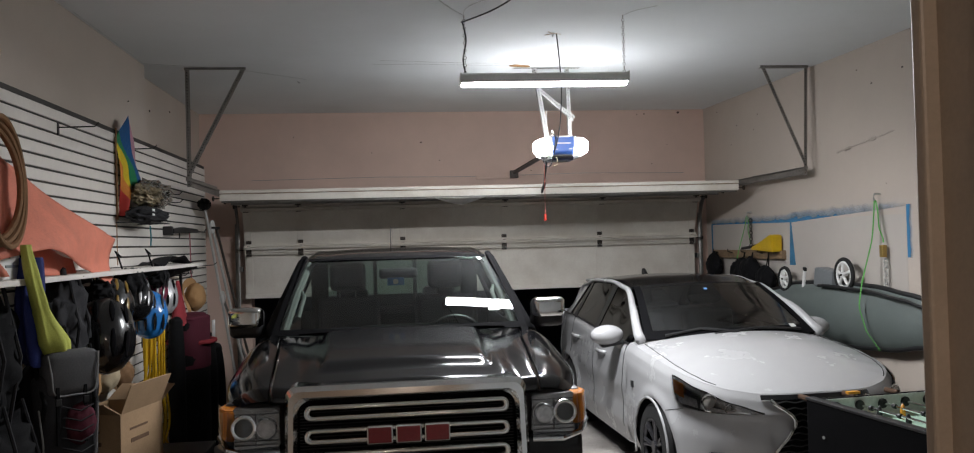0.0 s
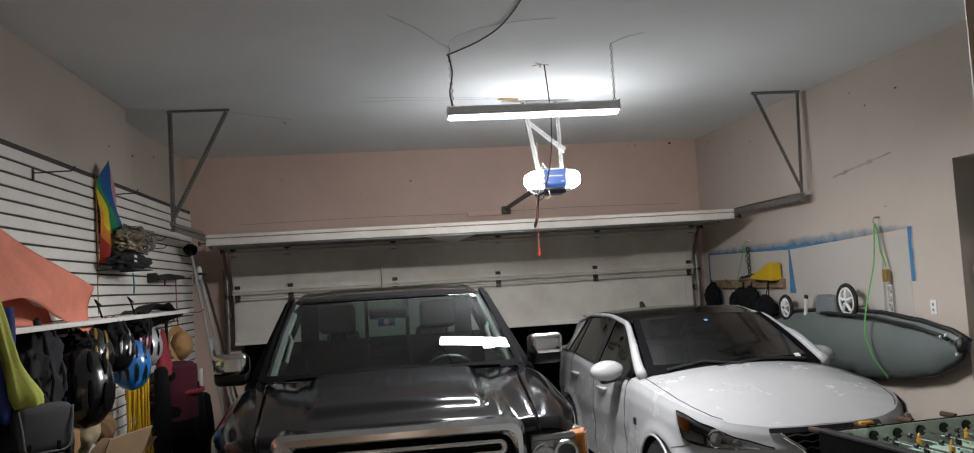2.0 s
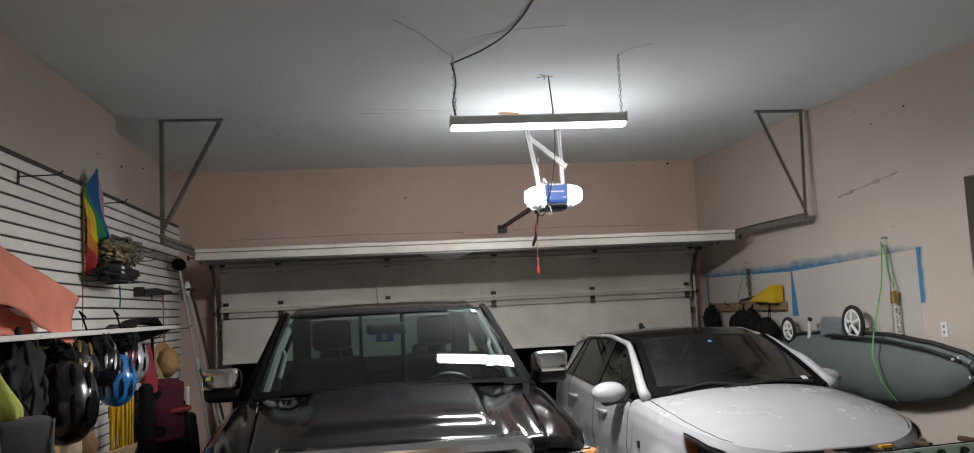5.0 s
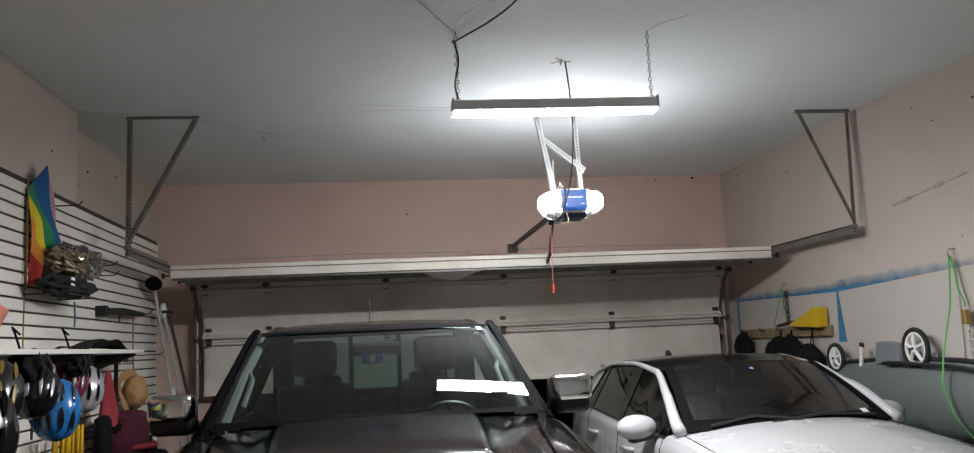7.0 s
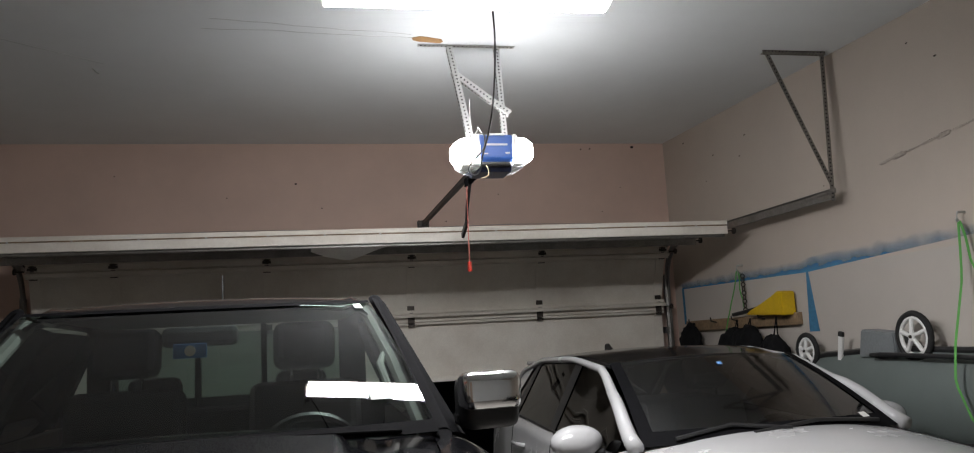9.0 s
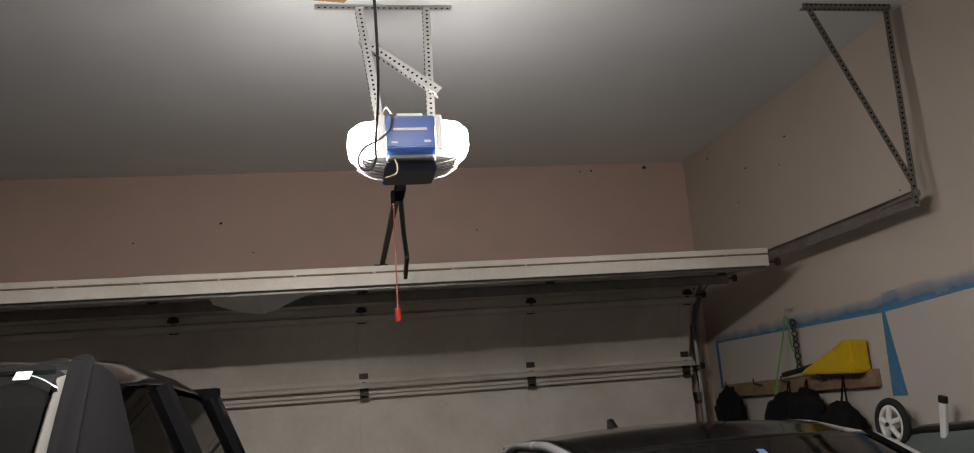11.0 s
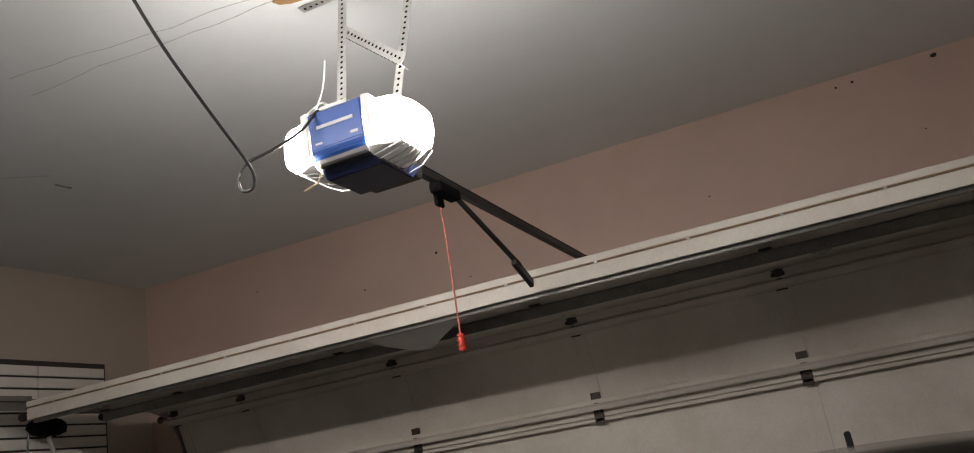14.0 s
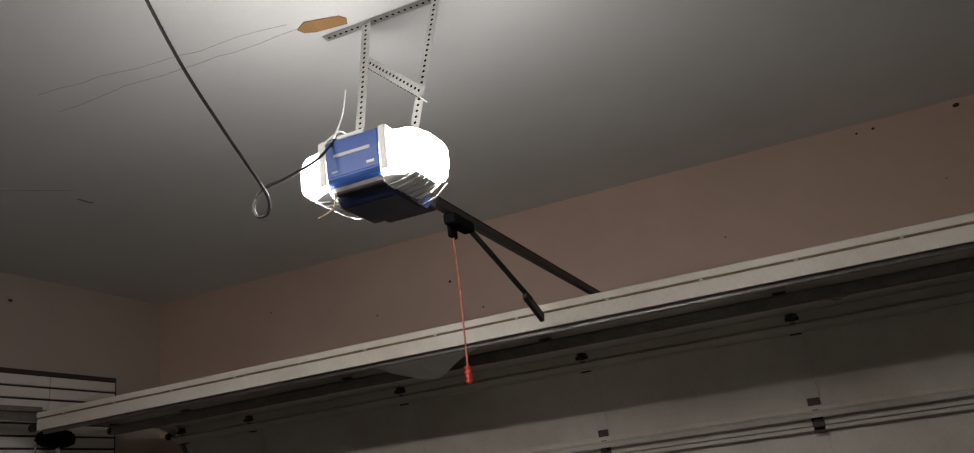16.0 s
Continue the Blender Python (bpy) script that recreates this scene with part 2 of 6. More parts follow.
# the side wall runs a little out of square; NEAR_X is its place at the edge of the recess
NEAR_X, NEAR_Y, FAR_X, RECESS_Z = 2.952, 5.965, 2.775, 2.465
bm = prism(((NEAR_X, NEAR_Y), (FAR_X, BACK_Y), (3.20, BACK_Y), (3.20, NEAR_Y)), "z", 0, CEIL_Z)
prism(((3.148, 1.24), (NEAR_X, NEAR_Y), (3.20, NEAR_Y), (3.40, 1.24)), "z", RECESS_Z, CEIL_Z, bm=bm)
structure("wall_right", bm, WALL, "beige painted garage side wall", "wall")
bm = box(3.75, 3.9, 1.24, 5.965, 0, CEIL_Z)
box(3.20, 3.9, 5.965, 6.1, 0, CEIL_Z, bm=bm)
structure("wall_recess", bm, WALL, "beige wall of the recess beside the side wall", "wall")
bm = box(LEFT_X - 0.3, LEFT_X, 1.24, 7.66, 0, CEIL_Z)
box(LEFT_X - 0.3, -3.27, 7.66, BACK_Y, 0, CEIL_Z, bm=bm)
structure("wall_left", bm, WALL, "beige painted side wall with a step in it", "wall")
# unseen house-side wall; its white is added to bounce fill onto the vehicle fronts
bm = box(-3.6, -1.92, 1.10, 1.24, 0, CEIL_Z)
box(-0.401, 4.2, 1.10, 1.24, 0, CEIL_Z, bm=bm)
box(-1.92, -0.401, 1.10, 1.24, 2.45, CEIL_Z, bm=bm)
structure("wall_house", bm, CEIL, "unseen wall between house and garage, made white to bounce light", "wall")
bm = box(-2.3, -2.2, -2.2, 1.10, 0, 2.7)
box(0.5, 0.6, -2.2, 1.10, 0, 2.7, bm=bm)
box(-2.3, 0.6, -2.2, -2.1, 0, 2.7, bm=bm)
box(-2.3, 0.6, -2.2, 1.10, 2.7, 2.8, bm=bm)
structure("wall_hall", bm, WALL, "beige walls of the hall behind the doorway", "wall")

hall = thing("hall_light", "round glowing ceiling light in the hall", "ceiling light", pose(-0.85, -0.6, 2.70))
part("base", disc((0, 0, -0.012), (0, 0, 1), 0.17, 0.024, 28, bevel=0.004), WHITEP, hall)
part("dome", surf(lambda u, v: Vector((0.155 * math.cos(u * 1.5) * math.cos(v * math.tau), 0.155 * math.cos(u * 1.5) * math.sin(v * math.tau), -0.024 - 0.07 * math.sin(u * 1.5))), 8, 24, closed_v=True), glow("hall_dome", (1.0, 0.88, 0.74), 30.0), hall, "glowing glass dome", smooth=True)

# door lining that the walk passes through
jamb = thing("door_1", "brown painted door lining of the doorway", "doorway", kind="structure")
for x0, x1 in ((-1.97, -1.90), (-0.478, -0.403)):
    part("lining", box(x0, x1, 1.02, 1.26, 0, 2.48, 0.004), JAMB, jamb)
    part("casing", box(x0 - 0.02, x1 + 0.02, 1.25, 1.27, 0, 2.52, 0.004), JAMB, jamb)
    part("stop", box(x0 - 0.012, x1 + 0.012, 1.10, 1.15, 0, 2.46, 0.003), JAMB, jamb)
part("head", box(-1.97, -0.365, 1.02, 1.26, 2.40, 2.48, 0.004), JAMB, jamb)

# ---- garage door, standing partly raised on its curved tracks ----
DX0, DX1, SEC = -2.76, 2.56, 0.575
VY, CURVE_R, FLAT_Z = 10.17, 0.38, 2.375


def door_path(s):
    """The place on the track s metres from the door's bottom edge."""
    z0 = 1.24
    straight = FLAT_Z - CURVE_R - z0
    if s < straight:
        return Vector((0, VY, z0 + s))
    a = (s - straight) / CURVE_R
    if a < math.pi / 2:
        return Vector((0, VY - CURVE_R + CURVE_R * math.cos(a), FLAT_Z - CURVE_R + CURVE_R * math.sin(a)))
    return Vector((0, VY - CURVE_R - (s - straight - CURVE_R * math.pi / 2), FLAT_Z))


gdoor = thing("garage_door", "off-white steel sectional garage door, partly raised", "garage door")
STILES = (-1.546, -0.965, -0.361, 0.222, 1.373)
HINGES = (-2.13, -0.965, 0.222, 1.373)
for i in range(4):
    a, b = door_path(i * SEC), door_path((i + 1) * SEC)
    d = (b - a).normalized()
    n = Vector((0, -d.z, d.y))  # into the room
    m = Matrix(((1, 0, 0, a.x), (0, n.y, d.y, a.y), (0, n.z, d.z, a.z), (0, 0, 0, 1)))
    L = (b - a).length - 0.004
    sec = part("section", box(DX0, DX1, -0.012, 0.0, 0.003, L, 0.002, m=m), DOORSKIN, gdoor)
    bm = box(DX0, DX1, 0.0, 0.045, 0.003, 0.05, 0.004, m=m)
    box(DX0, DX1, 0.0, 0.045, L - 0.05, L, 0.004, bm=bm, m=m)
    box(DX0, DX1, 0.030, 0.052, L - 0.075, L - 0.055, 0.003, bm=bm, m=m)
    part("rail", bm, DOORSKIN, sec)
    for x in (DX0 + 0.05, *(STILES if i == 3 else HINGES), DX1 - 0.05):
        part("stile", box(x - 0.035, x + 0.035, 0.0, 0.020 if i == 3 else 0.006, 0.05, L - 0.05, 0.002, m=m), DOORSKIN, sec)
    for zz in ((L * 0.93, L * 0.06) if i in (1, 3) else (L * 0.06,) if i == 2 else ()):
        bm = box(DX0, DX1, 0.048, 0.052, zz - 0.035, zz + 0.035, m=m)
        box(DX0, DX1, 0.052, 0.10, zz - 0.012, zz - 0.008, bm=bm, m=m)
        box(DX0, DX1, 0.052, 0.10, zz + 0.008, zz + 0.012, bm=bm, m=m)
        box(DX0, DX1, 0.098, 0.102, zz - 0.012, zz + 0.012, bm=bm, m=m)
        part("strut", bm, GALV if i == 3 else DOORSKIN, sec, "galvanised stiffening strut" if i == 3 else "cream painted stiffening rib")
    if i == 2:
        lk = part("lock", box(1.56, 1.66, 0.0, 0.030, L * 0.50, L * 0.66, 0.006, m=m), STEEL_DK, sec, "dark steel lock case")
        part("latch_bar", tube([m @ Vector((1.64, 0.026, L * 0.56)), m @ Vector((2.20, 0.026, L * 0.60)), m @ Vector((2.50, 0.026, L * 0.60))], 0.006, 6), GALV, lk)
        part("knob", disc(m @ Vector((1.61, 0.040, L * 0.58)), m.to_3x3() @ Vector((0, 1, 0)), 0.022, 0.03, 16, bevel=0.005), GALVB, lk)
    if i < 3:
        for x in (DX0 + 0.05, *HINGES, DX1 - 0.05):
            bm = box(x - 0.03, x + 0.03, 0.047, 0.052, L - 0.09, L + 0.09, 0.002, m=m)
            tube([m @ Vector((x - 0.035, 0.06, L)), m @ Vector((x + 0.035, 0.06, L))], 0.011, bm=bm)
            box(x - 0.015, x + 0.015, 0.05, 0.07, L - 0.03, L + 0.03, 0.003, bm=bm, m=m)
            part("hinge", bm, STEEL_DK, sec, "dark steel hinge")
    for x, sx in ((DX0, -1), (DX1, 1)):
        bm = disc(m @ Vector((x + sx * 0.075, 0.06, L * 0.97)), (1, 0, 0), 0.024, 0.015, 16)
        tube([m @ Vector((x, 0.06, L * 0.97)), m @ Vector((x + sx * 0.07, 0.06, L * 0.97))], 0.006, bm=bm)
        part("roller", bm, STEEL_DK, sec, "steel roller")
    if i == 3:
        # the top edge that faces the room
        bm = box(DX0 - 0.01, DX1 + 0.01, -0.02, 0.012, L - 0.01, L + 0.012, 0.004, m=m)
        box(DX0 - 0.01, DX1 + 0.01, 0.02, 0.085, L - 0.006, L + 0.006, 0.003, bm=bm, m=m)
        part("top_edge", bm, DOORSKIN, sec, "cream painted top edge")
        bm = box(DX0, DX1, 0.011, 0.019, L - 0.004, L + 0.010, 0.002, m=m)
        part("seal", bm, WOODM, sec, "brown weather strip")
        for k in range(13):
            x = -2.55 + 0.405 * k + 0.02 * math.sin(5 * k)
            part("screw", disc(m @ Vector((x, 0.017, L + 0.011)), m.to_3x3() @ Vector((0, 0, 1)), 0.007, 0.006, 10), GALVB, sec, "small bright screw")
        bm = surf(lambda u, v: m @ Vector((lerp(-0.62, 0.22, u), 0.05 + 0.10 * v * (1 - abs(2 * u - 0.7)) + 0.012 * math.sin(7 * u), L - 0.06 - 0.38 * v * (0.7 + 0.3 * math.sin(5 * u + 1)))), 12, 8)
        part("loose_backing", sheet(bm, 0.003), WHITEP, sec, "torn white backing sheet hanging down")

# tracks and their hangers
for sx, xv, xh in ((-1, -2.83, -2.80), (1, 2.635, 2.745)):
    tr = thing("door_track", "galvanised steel door track with curved corner", "door track", group="door tracks")
    pts = [(xv, VY + 0.0, 0.02), (xv, VY, 1.2), (xv, VY, FLAT_Z - CURVE_R)]
    pts += [(xv, VY - CURVE_R + CURVE_R * math.cos(k * math.pi / 16), FLAT_Z - CURVE_R + CURVE_R * math.sin(k * math.pi / 16)) for k in range(1, 9)]
    pts += [(lerp(xv, xh, 0.5), 8.8, FLAT_Z + 0.01), (xh, 7.76, FLAT_Z + 0.02)]
    def web(u, v, pts=pts, sx=sx):
        k = u * (len(pts) - 1)
        i = min(int(k), len(pts) - 2)
        p, q = Vector(pts[i]), Vector(pts[i + 1])
        c = p.lerp(q, k - i)
        d = (q - p).normalized()
        nrm = Vector((1, 0, 0)).cross(d).normalized()
        prof = ((0.012, 0.032), (-0.006, 0.034), (0.014, 0.026), (0.016, 0.0), (0.014, -0.026), (-0.006, -0.034), (0.012, -0.032))
        a, b = prof[min(6, round(v * 6))]
        return c + Vector((sx * a, 0, 0)) + nrm * b
    part("rail", sheet(surf(web, (len(pts) - 1) * 2, 6), 0.002), GALV, tr)
    part("angle", box(xv + sx * 0.02, xv + sx * 0.045, VY + 0.04, VY + 0.125, 0.0, 2.1, 0.002), GALV, tr)
    part("long_angle", box(min(xh, xh + sx * 0.03), max(xh, xh + sx * 0.03), 7.74, 8.9, FLAT_Z + 0.03, FLAT_Z + 0.06, 0.002), GALV, tr)
    for z in (0.35, 0.95, 1.55):
        part("jamb_bracket", box(xv - 0.03, xv + 0.03, VY + 0.03, VY + 0.128, z, z + 0.06, 0.003), GALV, tr)


def angle_bar(a, b, up, w=0.032, parent=None, name="bar", mat=None, label=""):
    """A perforated angle iron from a to b; its holes are dark discs sunk in it."""
    a, b = Vector(a), Vector(b)
    d = (b - a).normalized()
    s = d.cross(Vector(up)).normalized()
    t = s.cross(d)
    m = Matrix(((s.x, d.x, t.x, a.x), (s.y, d.y, t.y, a.y), (s.z, d.z, t.z, a.z), (0, 0, 0, 1)))
    L = (b - a).length
    bm = box(-w / 2, w / 2, 0, L, -0.0015, 0.0015, m=m)
    box(w / 2 - 0.003, w / 2, 0, L, -w, 0, bm=bm, m=m)
    ob = part(name, bm, mat or GALV, parent, label)
    hb = bmesh.new()
    k = 0.02
    while k < L - 0.01:
        disc(m @ Vector((0, k, 0)), t, 0.0055, 0.0044, 8, bm=hb)
        disc(m @ Vector((w / 2, k, -w / 2)), s, 0.0055, 0.0044, 8, bm=hb)
        k += 0.026
    part("perforation", hb, BLACKM, ob, "punched holes")
    return ob


for sx, xo, xi in ((-1, -2.805, -2.34), (1, 2.79, 2.37)):
    hb = thing("track_hanger", "triangular track hanger of perforated angle iron", "track hanger", group="track hangers")
    lean = 0.04 if sx > 0 else 0.0
    angle_bar((xo - lean, 7.75, FLAT_Z - 0.02), (xo, 7.75, CEIL_Z), (0, -1, 0), parent=hb, name="upright")
    angle_bar((xo - lean, 7.745, FLAT_Z + 0.09), (xi, 7.745, CEIL_Z - 0.02), (0, -1, 0), parent=hb, name="brace")
    angle_bar((xi - sx * 0.03, 7.74, CEIL_Z - 0.006), (xo + sx * 0.02, 7.74, CEIL_Z - 0.006), (0, -1, 0), parent=hb, name="ceiling_bar")

# torsion shaft with springs over the opening
sh = thing("torsion_shaft", "dark steel torsion shaft with springs and drums", "torsion spring")
part("shaft", tube([(-2.84, 10.12, 2.385), (2.66, 10.12, 2.395)], 0.014), STEEL_DK, sh)
for x0, x1 in ((-1.17, -0.22), (-0.17, 0.80)):
    bm = bmesh.new()
    turns = 60
    pts = [(lerp(x0, x1, k / (turns * 8)), 10.12 + 0.032 * math.cos(k * math.tau / 8), 2.389 + 0.032 * math.sin(k * math.tau / 8)) for k in range(turns * 8 + 1)]
    part("spring", tube(pts, 0.0078, 5, bm=bm), STEEL_DK, sh)
    for x in (x0, x1):
        part("winding_cone", disc((x, 10.12, 2.389), (1, 0, 0), 0.036, 0.06, 16, bevel=0.006), STEEL_DK, sh)
part("centre_bracket", box(-0.215, -0.175, 10.09, BACK_Y, 2.30, 2.46, 0.004), GALV, sh)
for x in (-2.80, 2.62):
    part("drum", disc((x, 10.12, 2.39), (1, 0, 0), 0.055, 0.05, 20, bevel=0.006), STEEL_DK, sh)
    part("end_bracket", box(x - 0.035, x - 0.03, 10.06, BACK_Y, 2.31, 2.46, 0.002), GALV, sh)

# ---- ceiling shop light ----
sl = thing("shop_light", "white twin-tube shop light hanging on chains, switched on", "ceiling light", pose(0.017, 6.06, 2.91, 0, 0, -1.7))
prof = ((-0.075, -0.008), (-0.062, 0.045), (-0.03, 0.062), (0.03, 0.062), (0.062, 0.045), (0.075, -0.008), (0.070, -0.008), (0.055, 0.04), (-0.055, 0.04), (-0.070, -0.008))
part("housing", prism(prof, "x", -0.61, 0.545), WHITEP, sl, "white sheet-metal reflector housing")
for x in (-0.613, 0.548):
    part("end_cap", box(x - 0.006, x + 0.006, -0.076, 0.076, -0.012, 0.062, 0.004), WHITEP, sl)
part("diffuser", surf(lambda u, v: Vector((lerp(-0.605, 0.54, u), -0.066 * math.cos(v * math.pi), 0.004 - 0.030 * math.sin(v * math.pi))), 6, 12), TUBE, sl, "glowing lens", smooth=True)
for x, top in ((-0.58, 0.47), (0.535, 0.47)):
    bm = bmesh.new()
    for k in range(16):
        z = 0.06 + k * (top - 0.06) / 16
        ring((x, 0, z + 0.013), (1, 0, 0) if k % 2 else (0, 1, 0), 0.010, 0.0025, 10, 5, bm=bm)
    part("chain", bm, GALV, sl, "thin steel chain")

# ---- garage door opener ----
LOUVRE = material("louvre_grey", (0.45, 0.46, 0.46), 0.5, bump=0.02)
op = thing("door_opener", "blue and white door opener with glowing side lenses", "garage door opener", pose(0.38, 7.36, 2.497, 0, 0, 0) @ Matrix.Diagonal((1, 0.9, 0.82, 1)))
part("chassis", box(-0.094, 0.094, 0.02, 0.40, 0.03, 0.235, 0.012), BLACKP, op, "black steel chassis")
bm = prism(((0.03, 0.052), (0.004, 0.070), (-0.004, 0.09), (-0.004, 0.235), (0.012, 0.246), (0.10, 0.246), (0.10, 0.052)), "x", -0.094, 0.094, bevel=0.004)
part("front_cover", bm, BLUEP, op, "blue front cover")
part("belly", prism(((0.012, 0.066), (0.09, 0.004), (0.30, 0.004), (0.36, 0.066)), "x", -0.10, 0.10, bevel=0.004), NAVYP, op, "dark navy underside")
part("crest", box(-0.05, 0.05, -0.004, 0.05, 0.236, 0.252, 0.004), WHITEP, op, "white top tab")
for sx in (-1, 1):
    def lens(u, v, sx=sx):
        x = curve1(((0, 0.094), (0.35, 0.150), (0.7, 0.208), (0.9, 0.232), (1, 0.236)), u)
        y0, y1 = curve1(((0, 0.0), (0.5, 0.012), (0.8, 0.05), (1, 0.11)), u), curve1(((0, 0.28), (0.6, 0.265), (0.85, 0.22), (1, 0.16)), u)
        z0, z1 = curve1(((0, 0.020), (0.4, 0.045), (0.8, 0.085), (1, 0.13)), u), curve1(((0, 0.243), (0.5, 0.236), (0.8, 0.212), (1, 0.17)), u)
        a = v * math.tau
        ca, sa = math.cos(a), math.sin(a)
        p = 0.45
        return Vector((sx * x, lerp(y0, y1, 0.5 + 0.5 * math.copysign(abs(ca) ** p, ca)), lerp(z0, z1, 0.5 + 0.5 * math.copysign(abs(sa) ** p, sa))))
    for keep_low, nm, mt, lab in ((False, "lens", LENS, "glowing translucent lens"), (True, "vent_panel", WHITEP, "white ribbed underside")):
        bm = surf(lens, 24, 80, closed_v=True)
        bmesh.ops.recalc_face_normals(bm, faces=bm.faces)
        low = [f for f in bm.faces if f.calc_center_median().z < 0.050 + 0.28 * max(0.0, abs(f.calc_center_median().x) - 0.15)]
        bmesh.ops.delete(bm, geom=[f for f in bm.faces if (f in low) != keep_low], context="FACES")
        part(nm, bm, mt, op, lab, smooth=True)
    bm = bmesh.new()
    for k in range(7):
        tube([(sx * 0.10, 0.03 + k * 0.04, 0.017), (sx * 0.150, 0.04 + k * 0.038, 0.031), (sx * 0.20, 0.07 + k * 0.03, 0.066)], 0.0028, 6, bm=bm)
    part("louvre", bm, LOUVRE, op, "grey ribs between the vents")
    part("shoulder", box(*sorted((sx * 0.093, sx * 0.122)), -0.004, 0.06, 0.07, 0.246, 0.008), WHITEP, op, "white shoulder")
# maker's mark and small prints as plain bars
part("mark", box(-0.064, 0.064, -0.0065, -0.002, 0.166, 0.180, 0.001), SILVER, op, "silver bar where the maker's mark sits")
part("print", box(-0.074, -0.050, -0.0060, 0.0, 0.106, 0.114, 0.001), SILVER, op, "small printed bar")
part("print", box(0.050, 0.076, -0.0060, 0.0, 0.108, 0.120, 0.001), SILVER, op, "small printed bar")

mount = thing("opener_mount", "perforated angle iron frame hanging the opener", "hanger")
angle_bar((0.03, 7.80, CEIL_Z - 0.006), (0.64, 7.80, CEIL_Z - 0.006), (0, 0, -1), 0.04, mount, "ceiling_bar", GALVB)
angle_bar((0.225, 7.79, CEIL_Z - 0.01), (0.285, 7.55, 2.69), (0, -1, 0), 0.036, mount, "strap", GALVB)
angle_bar((0.525, 7.79, CEIL_Z - 0.01), (0.485, 7.55, 2.69), (0, -1, 0), 0.032, mount, "strap", GALVB)
angle_bar((0.225, 7.735, 3.19), (0.53, 7.58, 2.885), (0, -1, 0), 0.036, mount, "brace", GALVB)

# rail, trolley and arm
rail = thing("opener_rail", "black steel opener rail running to the header", "rail")
part("channel", box(0.365, 0.395, 7.66, 10.22, 2.612, 2.645, 0.004), BLACKP, rail)
part("header_bracket", box(0.33, 0.43, 10.21, BACK_Y - 0.041, 2.57, 2.66, 0.004), STEEL_DK, rail)
part("header_block", box(-0.075, 0.40, BACK_Y - 0.04, BACK_Y, 2.565, 2.612, 0.004), PINK, rail, "painted wooden header block")
part("belt", box(0.372, 0.388, 7.72, 10.2, 2.648, 2.655), BLACKM, rail)
trolley = part("trolley", box(0.355, 0.405, 8.00, 8.18, 2.575, 2.618, 0.010), BLACKM, rail, "black plastic trolley")
part("lever", box(0.340, 0.358, 8.06, 8.12, 2.545, 2.60, 0.006), BLACKM, trolley)
bm = tube([(0.39, 8.17, 2.585), (0.415, 8.42, 2.47), (0.44, 8.60, 2.375)], 0.012, 6)
box(0.425, 0.445, -0.02, 0.02, -0.10, 0.10, 0.004, bm=bm, m=pose(0, 8.64, 2.35, 68))
part("arm", bm, BLACKP, rail, "black door arm")
rel = thing("release_cord", "red emergency release cord with ribbed handle", "release cord")
part("cord", tube([(0.35, 8.09, 2.56), (0.348, 8.10, 2.35), (0.345, 8.10, 2.06)], 0.0032, 6), material("red_cord", (0.5, 0.14, 0.11), 0.7), rel)
bm = bmesh.new()
for k in range(4):
    disc((0.345, 8.10, 2.055 - k * 0.016), (0, 0, 1), 0.0155, 0.011, 14, bm=bm, bevel=0.003)
disc((0.345, 8.10, 2.030), (0, 0, 1), 0.010, 0.062, 12, bm=bm)
part("handle", bm, material("red_plastic", (0.65, 0.05, 0.03), 0.4), rel)

# ---- vehicles ----


def frame_loop(w, h, r, n=6):
    """A rounded rectangle about the origin, as (x, z)."""
    pts = []
    for cx, cz, a0 in ((w - r, h - r, 0), (-w + r, h - r, 90), (-w + r, -h + r, 180), (w - r, -h + r, 270)):
        for k in range(n + 1):
            a = radians(a0 + 90 * k / n)
            pts.append((cx + r * math.cos(a), cz + r * math.sin(a)))
    return pts


def rim_of(outer, inner, y0, y1, c=(0, 0, 0), lean=0.0, round_=0.012):
    """A frame between two loops, with rounded front edges; lean tips its top back."""
    bm = bmesh.new()
    steps = ((outer, y1), (outer, y0 + round_), ([(a[0] * 0.7 + b[0] * 0.3, a[1] * 0.7 + b[1] * 0.3) for a, b in zip(outer, inner)], y0),
             ([(a[0] * 0.3 + b[0] * 0.7, a[1] * 0.3 + b[1] * 0.7) for a, b in zip(outer, inner)], y0), (inner, y0 + round_), (inner, y1))
    rows = [[bm.verts.new((c[0] + p[0], c[1] + y + lean * p[1], c[2] + p[1])) for p in loop] for loop, y in steps]
    n = len(outer)
    for a, b in zip(rows, rows[1:]):
        for k in range(n):
            bm.faces.new((a[k], a[(k + 1) % n], b[(k + 1) % n], b[k]))
    return bm


